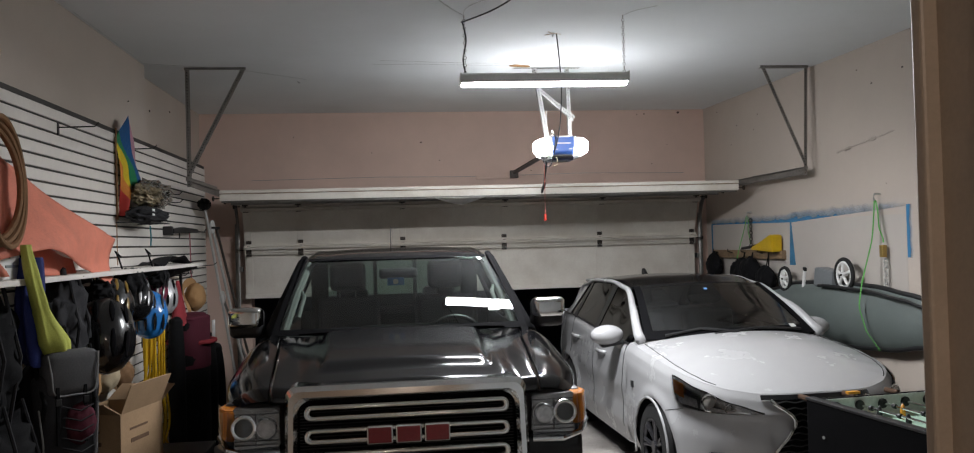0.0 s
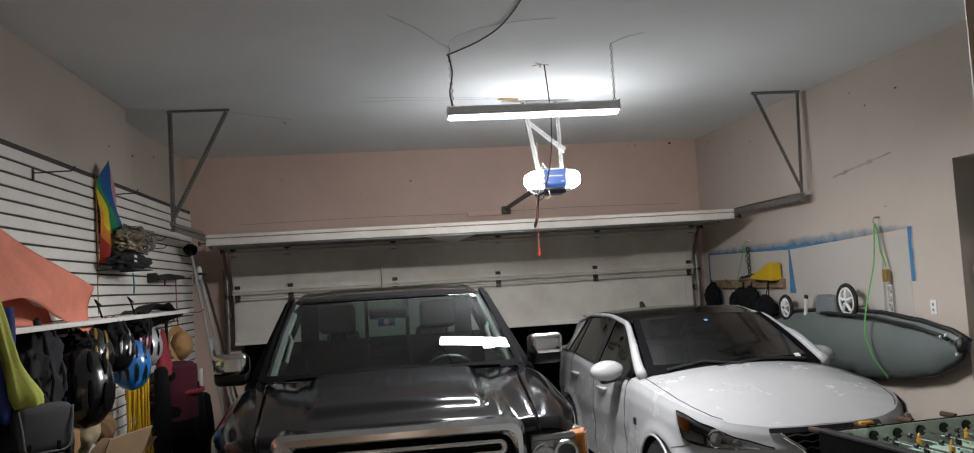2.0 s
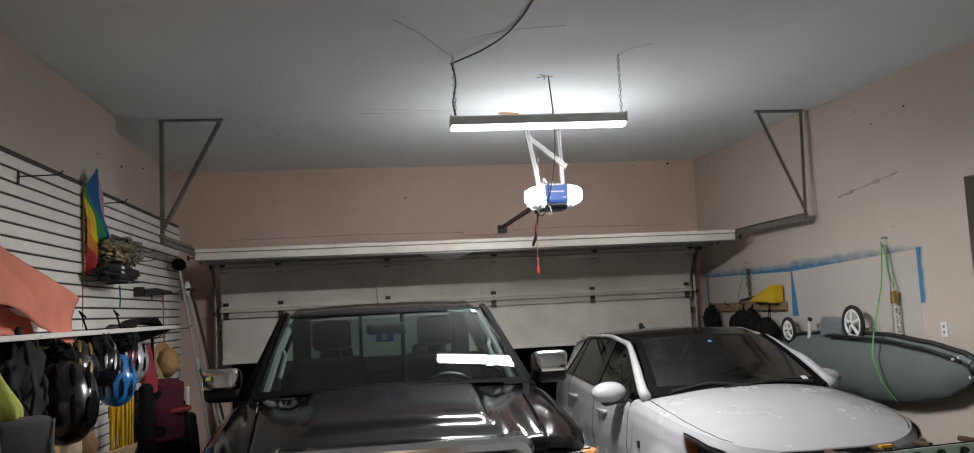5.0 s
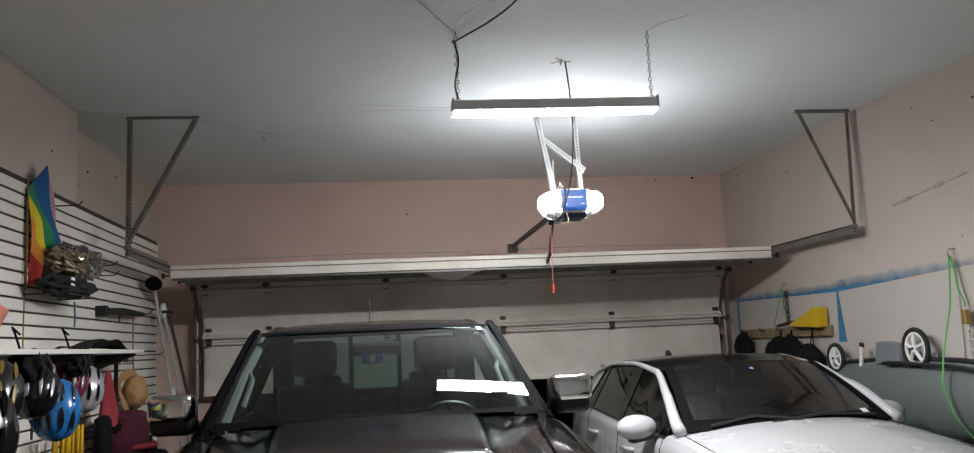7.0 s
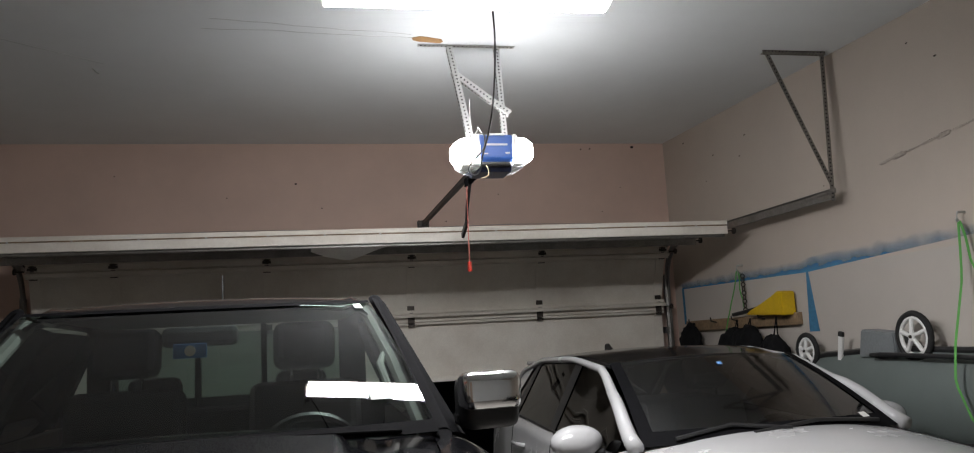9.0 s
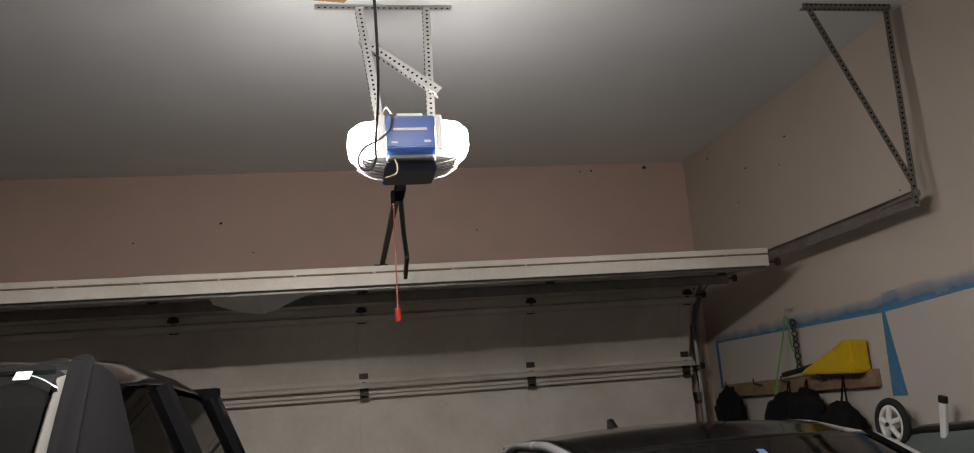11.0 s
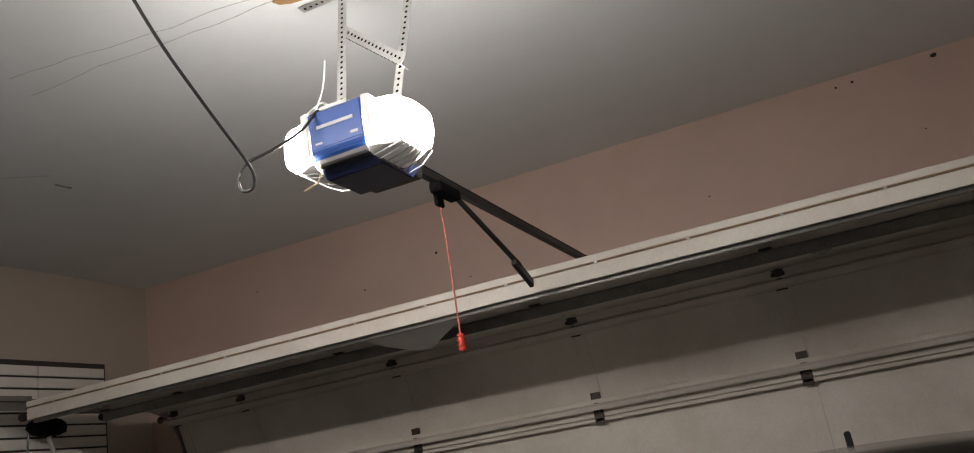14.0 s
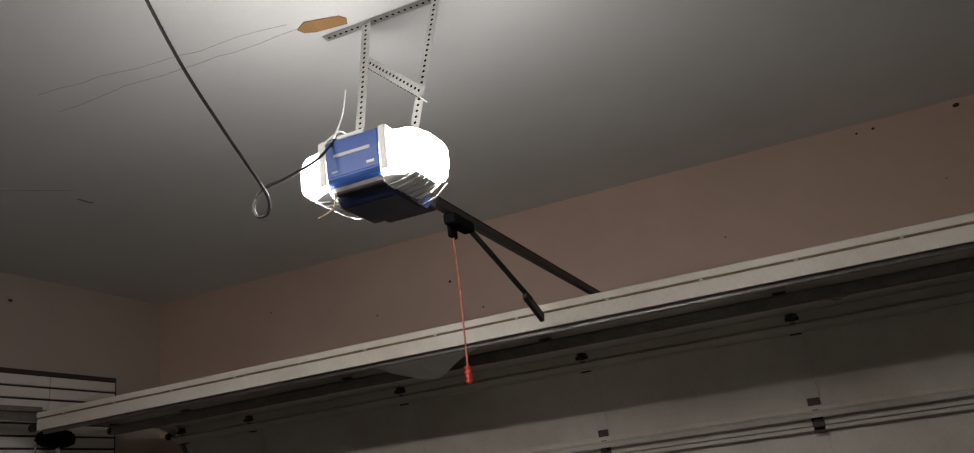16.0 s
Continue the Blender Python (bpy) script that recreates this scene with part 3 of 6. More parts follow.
def road_wheel(parent, x, y, r, width, side, rim_mat, spokes):
    """Tyre, rim, spokes and hub; side is the direction the face looks along x."""
    w = part("wheel", disc((x, y, r), (1, 0, 0), r * 0.62, width * 0.5, 32), STEEL_DK, parent, "road wheel")
    prof = ((0.66, -0.5), (0.90, -0.5), (0.985, -0.40), (1.0, -0.2), (1.0, 0.2), (0.985, 0.40), (0.90, 0.5), (0.66, 0.5))
    bm = surf(lambda u, v: Vector((x + prof[min(7, round(v * 7))][1] * width, y + r * prof[min(7, round(v * 7))][0] * math.cos(u * math.tau), r + r * prof[min(7, round(v * 7))][0] * math.sin(u * math.tau))), 40, 7)
    part("tyre", bm, RUBBER, w, "black rubber tyre", smooth=True)
    part("rim", ring((x + side * width * 0.42, y, r), (1, 0, 0), r * 0.64, 0.014, 40), rim_mat, w)
    for k in range(spokes):
        a = k * math.tau / spokes
        bm = bmesh.new()
        for d in (-0.10, 0.10):
            tube([(x + side * width * 0.36, y + r * 0.12 * math.cos(a), r + r * 0.12 * math.sin(a)),
                  (x + side * width * 0.46, y + r * 0.62 * math.cos(a + d), r + r * 0.62 * math.sin(a + d))], 0.013, 6, bm=bm)
        part("spoke", bm, rim_mat, w)
    part("hub", disc((x + side * width * 0.38, y, r), (1, 0, 0), r * 0.14, 0.04, 20, bevel=0.005), rim_mat, w)


def seat(parent, x, y, z, mat):
    s = part("seat", box(x - 0.25, x + 0.25, y - 0.28, y + 0.25, z - 0.12, z + 0.02, 0.05, seg=3), mat, parent, "dark upholstered seat")
    part("backrest", box(x - 0.24, x + 0.24, -0.06, 0.08, 0.0, 0.58, 0.05, seg=3, m=pose(0, y + 0.24, z, -14)), mat, s)
    part("headrest", box(x - 0.135, x + 0.135, -0.06, 0.06, 0.63, 0.84, 0.045, seg=3, m=pose(0, y + 0.24, z, -12)), mat, s)
    for d in (-0.06, 0.06):
        part("post", tube([(x + d, y + 0.34, z + 0.52), (x + d, y + 0.38, z + 0.66)], 0.008), CHROME, s)


def pickup():
    tk = thing("pickup_truck", "black pickup truck with chrome grille, backed into the garage", "pickup truck", pose(-1.04, 4.27, 0, 0, 0, 0.6))
    W = lambda y: lerp(0.655, 0.725, (y - 0.19) / 1.05)
    def hood_z(x, y):
        u = max(0, (y - 0.19) / 1.05)
        k = abs(x) / W(y)
        z = lerp(1.150, 1.300, u ** 0.85) - 0.030 * k * k - 0.05 * max(0, 1 - u / 0.06) ** 2
        bul = smooth01((0.435 + 0.05 * u - abs(x)) / 0.05) * smooth01((u - 0.20) / 0.10)
        valley = smooth01((0.50 - abs(abs(x) - 0.56) / 0.08 * 0.5) / 0.5) * 0.010
        return z + 0.030 * bul - valley
    part("hood", sheet(surf(lambda u, v: Vector((lerp(-1, 1, v) * W(lerp(0.19, 1.24, u)), lerp(0.19, 1.24, u) - 0.05 * (1 - (2 * v - 1) ** 2) * (1 - u), hood_z(lerp(-1, 1, v) * W(lerp(0.19, 1.24, u)), lerp(0.19, 1.24, u)))), 40, 64), 0.012), TRUCKP, tk, "glossy black hood with raised centre", smooth=True)
    for s in (-1, 1):
        def fender(u, v, s=s):
            y = lerp(0.20, 1.62, u)
            w0 = W(min(y, 1.24)) + 0.006
            z0 = hood_z(W(min(y, 1.24)), min(y, 1.24)) - 0.004
            out = lerp(0.865, 0.925, smooth01(u / 0.35))
            if v < 0.5:
                t = v / 0.5
                x = lerp(w0, out, t ** 0.9)
                return Vector((s * x, y + (0.10 * t * (1 - u) ** 6), z0 - 0.015 * t - 0.075 * t ** 2.6))
            t = (v - 0.5) / 0.5
            return Vector((s * (out + 0.015 * math.sin(t * math.pi) - 0.02 * t), y + 0.10 * (1 - u) ** 6, z0 - 0.09 - t * (z0 - 0.09 - 0.62)))
        part("fender", surf(fender, 30, 24), TRUCKP, tk, "glossy black front fender", smooth=True)
        # cab and bed side
        def side(u, v, s=s):
            y = lerp(1.60, 5.28, u)
            z = lerp(1.235 if y < 3.4 else 1.17, 0.42, v)
            return Vector((s * (0.90 + 0.035 * math.sin(min(1, v * 1.2) * math.pi) - 0.03 * v), y, z))
        part("side_panel", surf(side, 40, 14), TRUCKP, tk, "glossy black body side", smooth=True)
        part("door_handle", box(*sorted((s * 0.93, s * 0.965)), 2.55, 2.75, 1.06, 1.09, 0.01), CHROME, tk, "chrome door handle")
        # side windows and pillars
        def glass(u, v, s=s):
            y = lerp(1.55, 3.35, u) + 0.42 * v * (1 - u)
            return Vector((s * lerp(0.885, 0.685, v), y, lerp(1.235, 1.69, v)))
        part("side_window", surf(glass, 10, 4), TINT, tk, "dark side window")
        def pillar(u, v, s=s):
            c = Vector((s * lerp(0.760, 0.632, u), lerp(1.20, 1.90, u), lerp(1.275, 1.735, u) + 0.02 * math.sin(u * math.pi)))
            a = v * math.tau
            return c + Vector((s * 0.024 * math.cos(a), 0.035 * math.sin(a) * 0.6 + 0.03, 0.018 * math.sin(a)))
        part("a_pillar", surf(pillar, 14, 12, closed_v=True), BLACKM, tk, smooth=True)
        def corner(u, v, s=s):
            front = Vector((lerp(0.742, 0.618, v), lerp(1.215, 1.90, v), lerp(1.270, 1.738, v) + 0.02 * math.sin(v * math.pi)))
            back = Vector((lerp(0.890, 0.690, v), 1.57 + 0.42 * v, lerp(1.235, 1.695, v)))
            p = front.lerp(back, u)
            return Vector((s * (p.x + 0.012 * math.sin(u * math.pi)), p.y, p.z + 0.010 * math.sin(u * math.pi)))
        part("pillar_panel", surf(corner, 6, 12), BLACKM, tk, "black windscreen pillar", smooth=True)
        for y0 in (2.42, 3.36):
            part("pillar", tube([(s * 0.88, y0, 1.235), (s * 0.68, y0 + 0.03, 1.70)], 0.035), TRUCKP, tk)
        # door mirror
        mir = part("mirror", box(-0.10, 0.10, -0.06, 0.07, -0.09, 0.085, 0.035, seg=3, m=pose(s * 0.945, 1.43, 1.352, 0, 0, s * 8)), BLACKP, tk, "door mirror", smooth=True)
        part("cap", box(-0.104, 0.104, -0.074, 0.03, -0.030, 0.098, 0.034, seg=4, m=pose(s * 0.945, 1.425, 1.352, 0, 0, s * 8)), CHROME, mir, "chrome mirror cap", smooth=True)
        part("mirror_glass", box(-0.085, 0.085, 0.071, 0.075, -0.07, 0.07, m=pose(s * 0.945, 1.43, 1.352, 0, 0, s * 8)), CHROME, mir, "mirror glass")
        part("arm", box(*sorted((s * 0.84, s * 0.94)), 1.42, 1.49, 1.275, 1.32, 0.012), BLACKP, mir)
        # headlamp
        hl = part("headlamp", box(*sorted((s * 0.60, s * 0.885)), 0.30, 0.46, 0.84, 1.06, 0.02), BLACKP, tk, "headlamp with projector and amber side")
        part("reflector", prism(((s * 0.612, 1.045), (s * 0.82, 1.062), (s * 0.82, 0.865), (s * 0.605, 0.875)), "y", 0.165, 0.215, bevel=0.008), DARKCHROME, hl, "dark chrome reflector")
        for zz in (0.885, 0.905, 1.03):
            part("lamp_step", box(*sorted((s * 0.612, s * 0.812)), 0.158, 0.17, zz, zz + 0.006), BLACKP, hl)
        part("lamp_step", box(*sorted((s * 0.712, s * 0.718)), 0.158, 0.17, 0.88, 1.04), BLACKP, hl)
        part("bowl", disc((s * 0.665, 0.165, 0.965), (0, -1, 0.1), 0.052, 0.04, 24, bevel=0.008), LAMPSILVER, hl)
        part("bulb_ring", ring((s * 0.665, 0.143, 0.965), (0, -1, 0.1), 0.045, 0.008, 24), CHROME, hl)
        part("projector", disc((s * 0.765, 0.155, 0.975), (0, -1, 0.1), 0.054, 0.05, 28, bevel=0.012), BLACKP, hl, "dark projector lamp")
        part("bulb_ring", ring((s * 0.765, 0.13, 0.975), (0, -1, 0.1), 0.05, 0.010, 28), CHROME, hl)
        part("marker", prism(((s * 0.815, 0.165), (s * 0.868, 0.19), (s * 0.905, 0.29), (s * 0.893, 0.38), (s * 0.815, 0.34)), "z", 0.905, 1.050, bevel=0.006), AMBER, hl, "amber marker lens")
        def cover(u, v, s=s):
            x = lerp(0.600, 0.912, u)
            return Vector((s * x, 0.112 + 0.18 * max(0, (u - 0.55) / 0.45) ** 2 + 0.02 * v, lerp(0.855, 1.070 - 0.01 * u, v)))
        part("lens", surf(cover, 14, 4), CLEAR, hl, "clear lens", smooth=True)
        part("trim", tube([(s * 0.60, 0.125, 0.85), (s * 0.75, 0.13, 0.845), (s * 0.85, 0.19, 0.86), (s * 0.91, 0.31, 0.90)], 0.014), CHROME, hl, "chrome strip")
        for y in (0.92, 4.20):
            road_wheel(tk, s * 0.80, y, 0.38, 0.25, s, GALVB, 6)
    # roof
    def roof(u, v):
        y = lerp(1.885, 3.36, u)
        k = 2 * v - 1
        w = lerp(0.615, 0.655, smooth01(u / 0.3))
        z = curve1(((0, 1.722), (0.12, 1.765), (0.45, 1.79), (0.85, 1.785), (1, 1.75)), u)
        return Vector((w * k * 1.0 + 0.02 * k ** 3, y - 0.05 * (1 - k * k) * (1 - u) ** 2, z - 0.030 * abs(k) ** 3 - 0.04 * max(0, abs(k) - 0.9) * 10 + (0.012 if 0.82 < abs(k) < 0.88 else 0)))
    part("roof", sheet(surf(roof, 24, 40), 0.015), TRUCKP, tk, "glossy black roof", smooth=True)
    part("antenna", tube([(-0.03, 3.22, 1.775), (-0.03, 3.24, 1.97)], 0.004), BLACKP, tk, "short roof aerial")
    # glass
    def screen(u, v):
        k = 2 * v - 1
        return Vector((k * lerp(0.735, 0.600, u), lerp(1.18, 1.885, u) - 0.06 * (1 - k * k) * (1 - 0.4 * u), lerp(1.285, 1.725, u) + 0.036 * math.sin(u * math.pi)))
    ws = part("windscreen", surf(screen, 12, 24), GLASS, tk, "greenish tinted windscreen", smooth=True)
    ws.visible_shadow = False
    band = lambda u, v: screen(lerp(0.965, 1.0, u), v) + Vector((0, -0.004, 0.004))
    part("shade_band", surf(band, 1, 24), BLACKM, ws, "black edge band")
    part("shade_band", surf(lambda u, v: screen(lerp(0.0, 0.06, u), v) + Vector((0, -0.004, 0.004)), 1, 24), BLACKM, ws, "black edge band")
    STK = material("sticker_white", (0.62, 0.72, 0.66), 0.6, bump=0)
    part("sticker", surf(lambda u, v: screen(lerp(0.18, 0.23, u), lerp(0.885, 0.935, v)) + Vector((0, -0.005, 0.005)), 2, 2), STK, ws, "pale green printed sticker")
    part("sticker", surf(lambda u, v: screen(lerp(0.90, 0.955, u), lerp(0.945, 0.968, v)) + Vector((0, -0.005, 0.005)), 2, 2), STK, ws, "small pale sticker")
    part("sticker_print", surf(lambda u, v: screen(lerp(0.192, 0.218, u), lerp(0.893, 0.927, v)) + Vector((0, -0.006, 0.006)), 2, 2), GREY, ws, "dark printed digits as a bar")
    for x0, x1 in ((-0.60, 0.02), (0.05, 0.62)):
        part("wiper", tube([screen(0.01, (x0 / 0.73 + 1) / 2) + Vector((0, -0.012, 0.006)), screen(0.03, ((x0 + x1) / 1.46 + 1) / 2) + Vector((0, -0.012, 0.007)), screen(0.015, (x1 / 0.73 + 1) / 2) + Vector((0, -0.012, 0.006))], 0.006), BLACKM, tk, "black wiper")
    part("cowl", box(-0.70, 0.70, 1.19, 1.28, 1.20, 1.245, 0.012), BLACKM, tk)
    rear = lambda u, v: Vector((lerp(-0.60, 0.60, v), lerp(3.42, 3.36, u), lerp(1.27, 1.68, u)))
    part("rear_window", surf(rear, 1, 2), GLASS, tk, "rear window")
    bm = box(-0.82, 0.82, 3.38, 3.44, 0.6, 1.27)
    for x in (-0.64, 0.64):
        box(x - 0.07, x + 0.07, 3.36, 3.43, 1.25, 1.74, bm=bm)
    for x in (-0.17, 0.17):
        box(x - 0.015, x + 0.015, 3.36, 3.41, 1.25, 1.74, bm=bm)
    part("cab_back", bm, BLACKM, tk)
    # interior
    CLOTH = material("seat_cloth", (0.022, 0.022, 0.023), 0.9, grain=200, amount=0.2, bump=0.2)
    CREAM = material("cabin_lining", (0.20, 0.195, 0.18), 0.85, grain=150, amount=0.05, bump=0.05)
    part("dashboard", surf(lambda u, v: Vector((lerp(-0.76, 0.76, v), lerp(1.22, 1.80, u), 1.245 - 0.02 * u + 0.03 * math.sin(v * math.pi * 3) * u - 0.25 * max(0, u - 0.8) * 5 * 0.4)), 16, 30), BLACKP, tk, "black dashboard", smooth=True)
    part("tray", box(-0.10, 0.10, 1.36, 1.44, 1.236, 1.262, 0.006), GALVB, tk, "grey dash tray")
    for x in (-0.37, 0.37):
        seat(tk, x, 2.15, 0.86, CLOTH)
    part("bench", box(-0.65, 0.65, 3.0, 3.3, 0.75, 1.30, 0.05), CLOTH, tk, "rear seat bench")
    for x in (-0.36, 0.36):
        part("headrest", box(x - 0.13, x + 0.13, 3.18, 3.28, 1.30, 1.46, 0.04), CLOTH, tk)
    sw = part("steering_wheel", ring((0.37, 1.76, 1.16), (0, 1, 0.45), 0.18, 0.016, 36), BLACKP, tk)
    part("column", tube([(0.37, 1.60, 1.08), (0.37, 1.78, 1.17)], 0.05), BLACKP, sw)
    part("inside_mirror", box(-0.13, 0.13, 1.78, 1.82, 1.585, 1.655, 0.02), BLACKP, tk, "inside mirror")
    part("mirror_tag", box(-0.075, 0.035, 1.66, 1.664, 1.545, 1.595, 0.003), material("tag_blue", (0.03, 0.16, 0.42), 0.6, bump=0), tk, "blue badge hanging behind the screen")
    part("tag_disc", disc((-0.02, 1.657, 1.57), (0, -1, 0), 0.018, 0.003, 20), material("tag_orange", (0.75, 0.65, 0.55), 0.6, bump=0), tk, "pale round emblem")
    for s in (-1, 1):
        part("pillar_trim", tube([(s * 0.715, 1.32, 1.27), (s * 0.66, 1.62, 1.50), (s * 0.60, 1.95, 1.69)], 0.026), CREAM, tk, "pale pillar lining")
        part("grab_handle", tube([(s * 0.67, 1.48, 1.34), (s * 0.635, 1.46, 1.37), (s * 0.61, 1.60, 1.49), (s * 0.63, 1.66, 1.52)], 0.014), CREAM, tk)
        part("door_card", box(*sorted((s * 0.80, s * 0.84)), 1.55, 3.3, 0.6, 1.24), CREAM, tk)
    part("headliner", box(-0.60, 0.60, 1.98, 3.3, 1.715, 1.725), CREAM, tk)
    # face
    g = part("grille", box(-0.55, 0.55, 0.16, 0.24, 0.70, 1.14), BLACKM, tk, "black grille with chrome bars")
    part("surround", rim_of(frame_loop(0.575, 0.232, 0.05), frame_loop(0.518, 0.165, 0.06), 0.070, 0.25, (0, 0, 0.922), 0.20, 0.03), CHROME, g, "heavy chrome surround", smooth=False)
    for z in (1.032, 0.925, 0.818):
        part("bar", rim_of(frame_loop(0.490, 0.036, 0.034), frame_loop(0.455, 0.012, 0.011), 0.082 + 0.10 * (z - 0.92), 0.20, (0, 0, z), 0.35, 0.02), CHROME, g, "chrome double bar", smooth=True)
    mb = bmesh.new()
    for z in np.arange(0.76, 1.09, 0.014):
        tube([(-0.51, 0.150 + 0.1 * (z - 0.92), z), (0.51, 0.150 + 0.1 * (z - 0.92), z)], 0.003, 4, bm=mb)
    part("mesh", mb, BLACKP, g)
    RED = material("emblem_red", (0.30, 0.02, 0.03), 0.3, grain=150, amount=0.1, bump=0, coat=0.6)
    for x in (-0.135, 0.0, 0.135):
        em = part("emblem_block", box(x - 0.062, x + 0.062, 0.062, 0.09, 0.880, 0.968, 0.008), CHROME, g, "chrome rimmed emblem block")
        part("inlay", box(x - 0.054, x + 0.054, 0.057, 0.066, 0.888, 0.960, 0.003), RED, em, "red inlay")
    def bumper(u, v):
        x = lerp(-0.93, 0.93, u)
        a = v * math.pi
        return Vector((x, 0.02 + 0.22 * abs(x / 0.93) ** 4 + 0.10 * (1 - math.sin(a)), lerp(0.46, 0.70, v)))
    part("bumper", surf(bumper, 30, 10), CHROME, tk, "chrome front bumper", smooth=True)
    part("chin", box(-0.84, 0.84, 0.16, 0.4, 0.30, 0.47, 0.03), BLACKP, tk)
    part("panel_below_lamp", box(-0.88, 0.88, 0.24, 0.5, 0.66, 0.85, 0.03), TRUCKP, tk)
    part("underbody", box(-0.70, 0.70, 0.4, 5.1, 0.32, 0.60, 0.03), BLACKM, tk)
    part("bed", box(-0.84, 0.84, 3.46, 5.26, 0.6, 0.72), BLACKM, tk)
    part("tailgate", box(-0.80, 0.80, 5.22, 5.28, 0.6, 1.17, 0.02), TRUCKP, tk)
    part("rear_bumper", box(-0.88, 0.88, 5.28, 5.38, 0.45, 0.66, 0.03), CHROME, tk)
    return tk


pickup()


P_BAR = material("gloss_black_trim", (0.01, 0.01, 0.011), 0.12, bump=0)


def hatchback():
    hb = thing("hatchback_car", "white five-door hatchback with black roof and tinted glass", "car", pose(1.605, 5.42, 0, 0, 0, 1.6))
    HW = lambda y: curve1(((0, 0.60), (0.12, 0.70), (0.30, 0.80), (0.46, 0.842), (0.8, 0.858), (2.2, 0.86), (3.4, 0.85), (3.95, 0.79), (4.15, 0.70)), y)
    BELT = lambda y: curve1(((0, 0.60), (0.30, 0.705), (0.5, 0.80), (0.8, 0.885), (1.25, 0.965), (2.2, 1.00), (3.3, 1.06), (4.15, 1.04)), y)
    nose = lambda x: 0.02 + 0.36 * (abs(x) / 0.80) ** 2.8
    # the front half: one skin round the nose and over the bonnet
    PLAN = flowing([(0, 0.02, 0), (0.20, 0.028, 0), (0.40, 0.070, 0), (0.58, 0.160, 0), (0.70, 0.280, 0), (0.775, 0.42, 0), (0.825, 0.62, 0), (0.850, 0.90, 0), (0.858, 1.20, 0), (0.858, 1.47, 0)], 8)
    def plan(a):
        k = a * (len(PLAN) - 1)
        i = min(int(k), len(PLAN) - 2)
        d = (PLAN[min(i + 2, len(PLAN) - 1)] - PLAN[max(i - 1, 0)]).normalized()
        return PLAN[i].lerp(PLAN[i + 1], k - i), Vector((d.y, -d.x, 0))
    EDGE = lambda a: curve1(((0, 0.785), (0.22, 0.788), (0.33, 0.808), (0.44, 0.836), (0.56, 0.866), (0.67, 0.895), (0.78, 0.930), (0.89, 0.958), (1, 0.980)), a)
    def skin(a, h, out=0.0):
        p, nrm = plan(a)
        z = lerp(0.20, EDGE(a), h)
        d = -curve1(((0, 0.05), (0.2, 0.006), (0.45, 0.0), (0.62, 0.010), (0.80, 0.016), (0.92, 0.034), (1, 0.066)), h)
        if a > 0.5:
            d += 0.020 * math.exp(-((math.hypot(p.y - 0.83, z - 0.31) - 0.37) / 0.05) ** 2)
        d += 0.010 * math.exp(-((z - 0.655) / 0.02) ** 2) * smooth01((a - 0.10) / 0.1) * smooth01((0.62 - a) / 0.1)
        q = p + nrm * (d + out)
        return Vector((max(0.0, q.x), q.y, z))
    def bonnet(a, r):
        e = skin(a, 1.0)
        c = Vector((0, 0.086 + 1.244 * a ** 1.6, 0))
        t = (c.y - 0.086) / 1.244
        c.z = 0.788 + 0.275 * (1 - max(0.0, 1 - t) ** 1.9)
        return Vector((e.x * (1 - r), lerp(c.y, e.y, (1 - r) ** 2), lerp(e.z, c.z, 1 - max(0.0, 1 - r) ** 2.3)))
    flip = lambda p, s: Vector((s * p.x, p.y, p.z))
    for s in (-1, 1):
        def side(u, v, s=s):
            y = lerp(0.43, 4.12, u)
            top, w = BELT(y), HW(y)
            z = lerp(top, 0.20, v)
            k = curve1(((0, 0.925), (0.10, 0.965), (0.25, 0.985), (0.45, 1.0), (0.62, 0.985), (0.80, 0.995), (1.0, 0.955)), v)
            x = w * k
            for ay in (0.83, 3.31):
                d = math.hypot(y - ay, z - 0.31)
                x += 0.018 * math.exp(-((d - 0.36) / 0.05) ** 2)
            return Vector((s * x, y, z))
        bm = surf(lambda u, v: side(lerp(0.268, 1.0, u), v), 100, 36)
        gone = [f for f in bm.faces if any(math.hypot(f.calc_center_median().y - ay, f.calc_center_median().z - 0.31) < 0.345 for ay in (0.83, 3.31))]
        bmesh.ops.delete(bm, geom=gone, context="FACES")
        part("body_side", bm, WHITECAR, hb, "glossy white body side", smooth=True)
        bm = surf(lambda u, v: flip(skin(u, v), s), 90, 34)
        gone = [f for f in bm.faces if abs(f.calc_center_median().x) > 0.6 and math.hypot(f.calc_center_median().y - 0.83, f.calc_center_median().z - 0.31) < 0.345]
        bmesh.ops.delete(bm, geom=gone, context="FACES")
        for v in bm.verts:
            d = math.hypot(v.co.y - 0.83, v.co.z - 0.31)
            if v.is_boundary and d < 0.42 and v.co.z > 0.205:
                v.co.y, v.co.z = 0.83 + (v.co.y - 0.83) * 0.352 / d, 0.31 + (v.co.z - 0.31) * 0.352 / d
        part("front_wing", bm, WHITECAR, hb, "glossy white front wing and bumper", smooth=True)
        part("hood", surf(lambda u, v: flip(bonnet(u, v), s), 60, 24), WHITECAR, hb, "glossy white hood", smooth=True)
        part("hood_gap", tube([flip(bonnet(lerp(0.99, 0.40, k / 20), lerp(0.09, 0.02, k / 20)) + Vector((0, 0, 0.0005)), s) for k in range(21)], 0.0028, 6), BLACKM, hb)
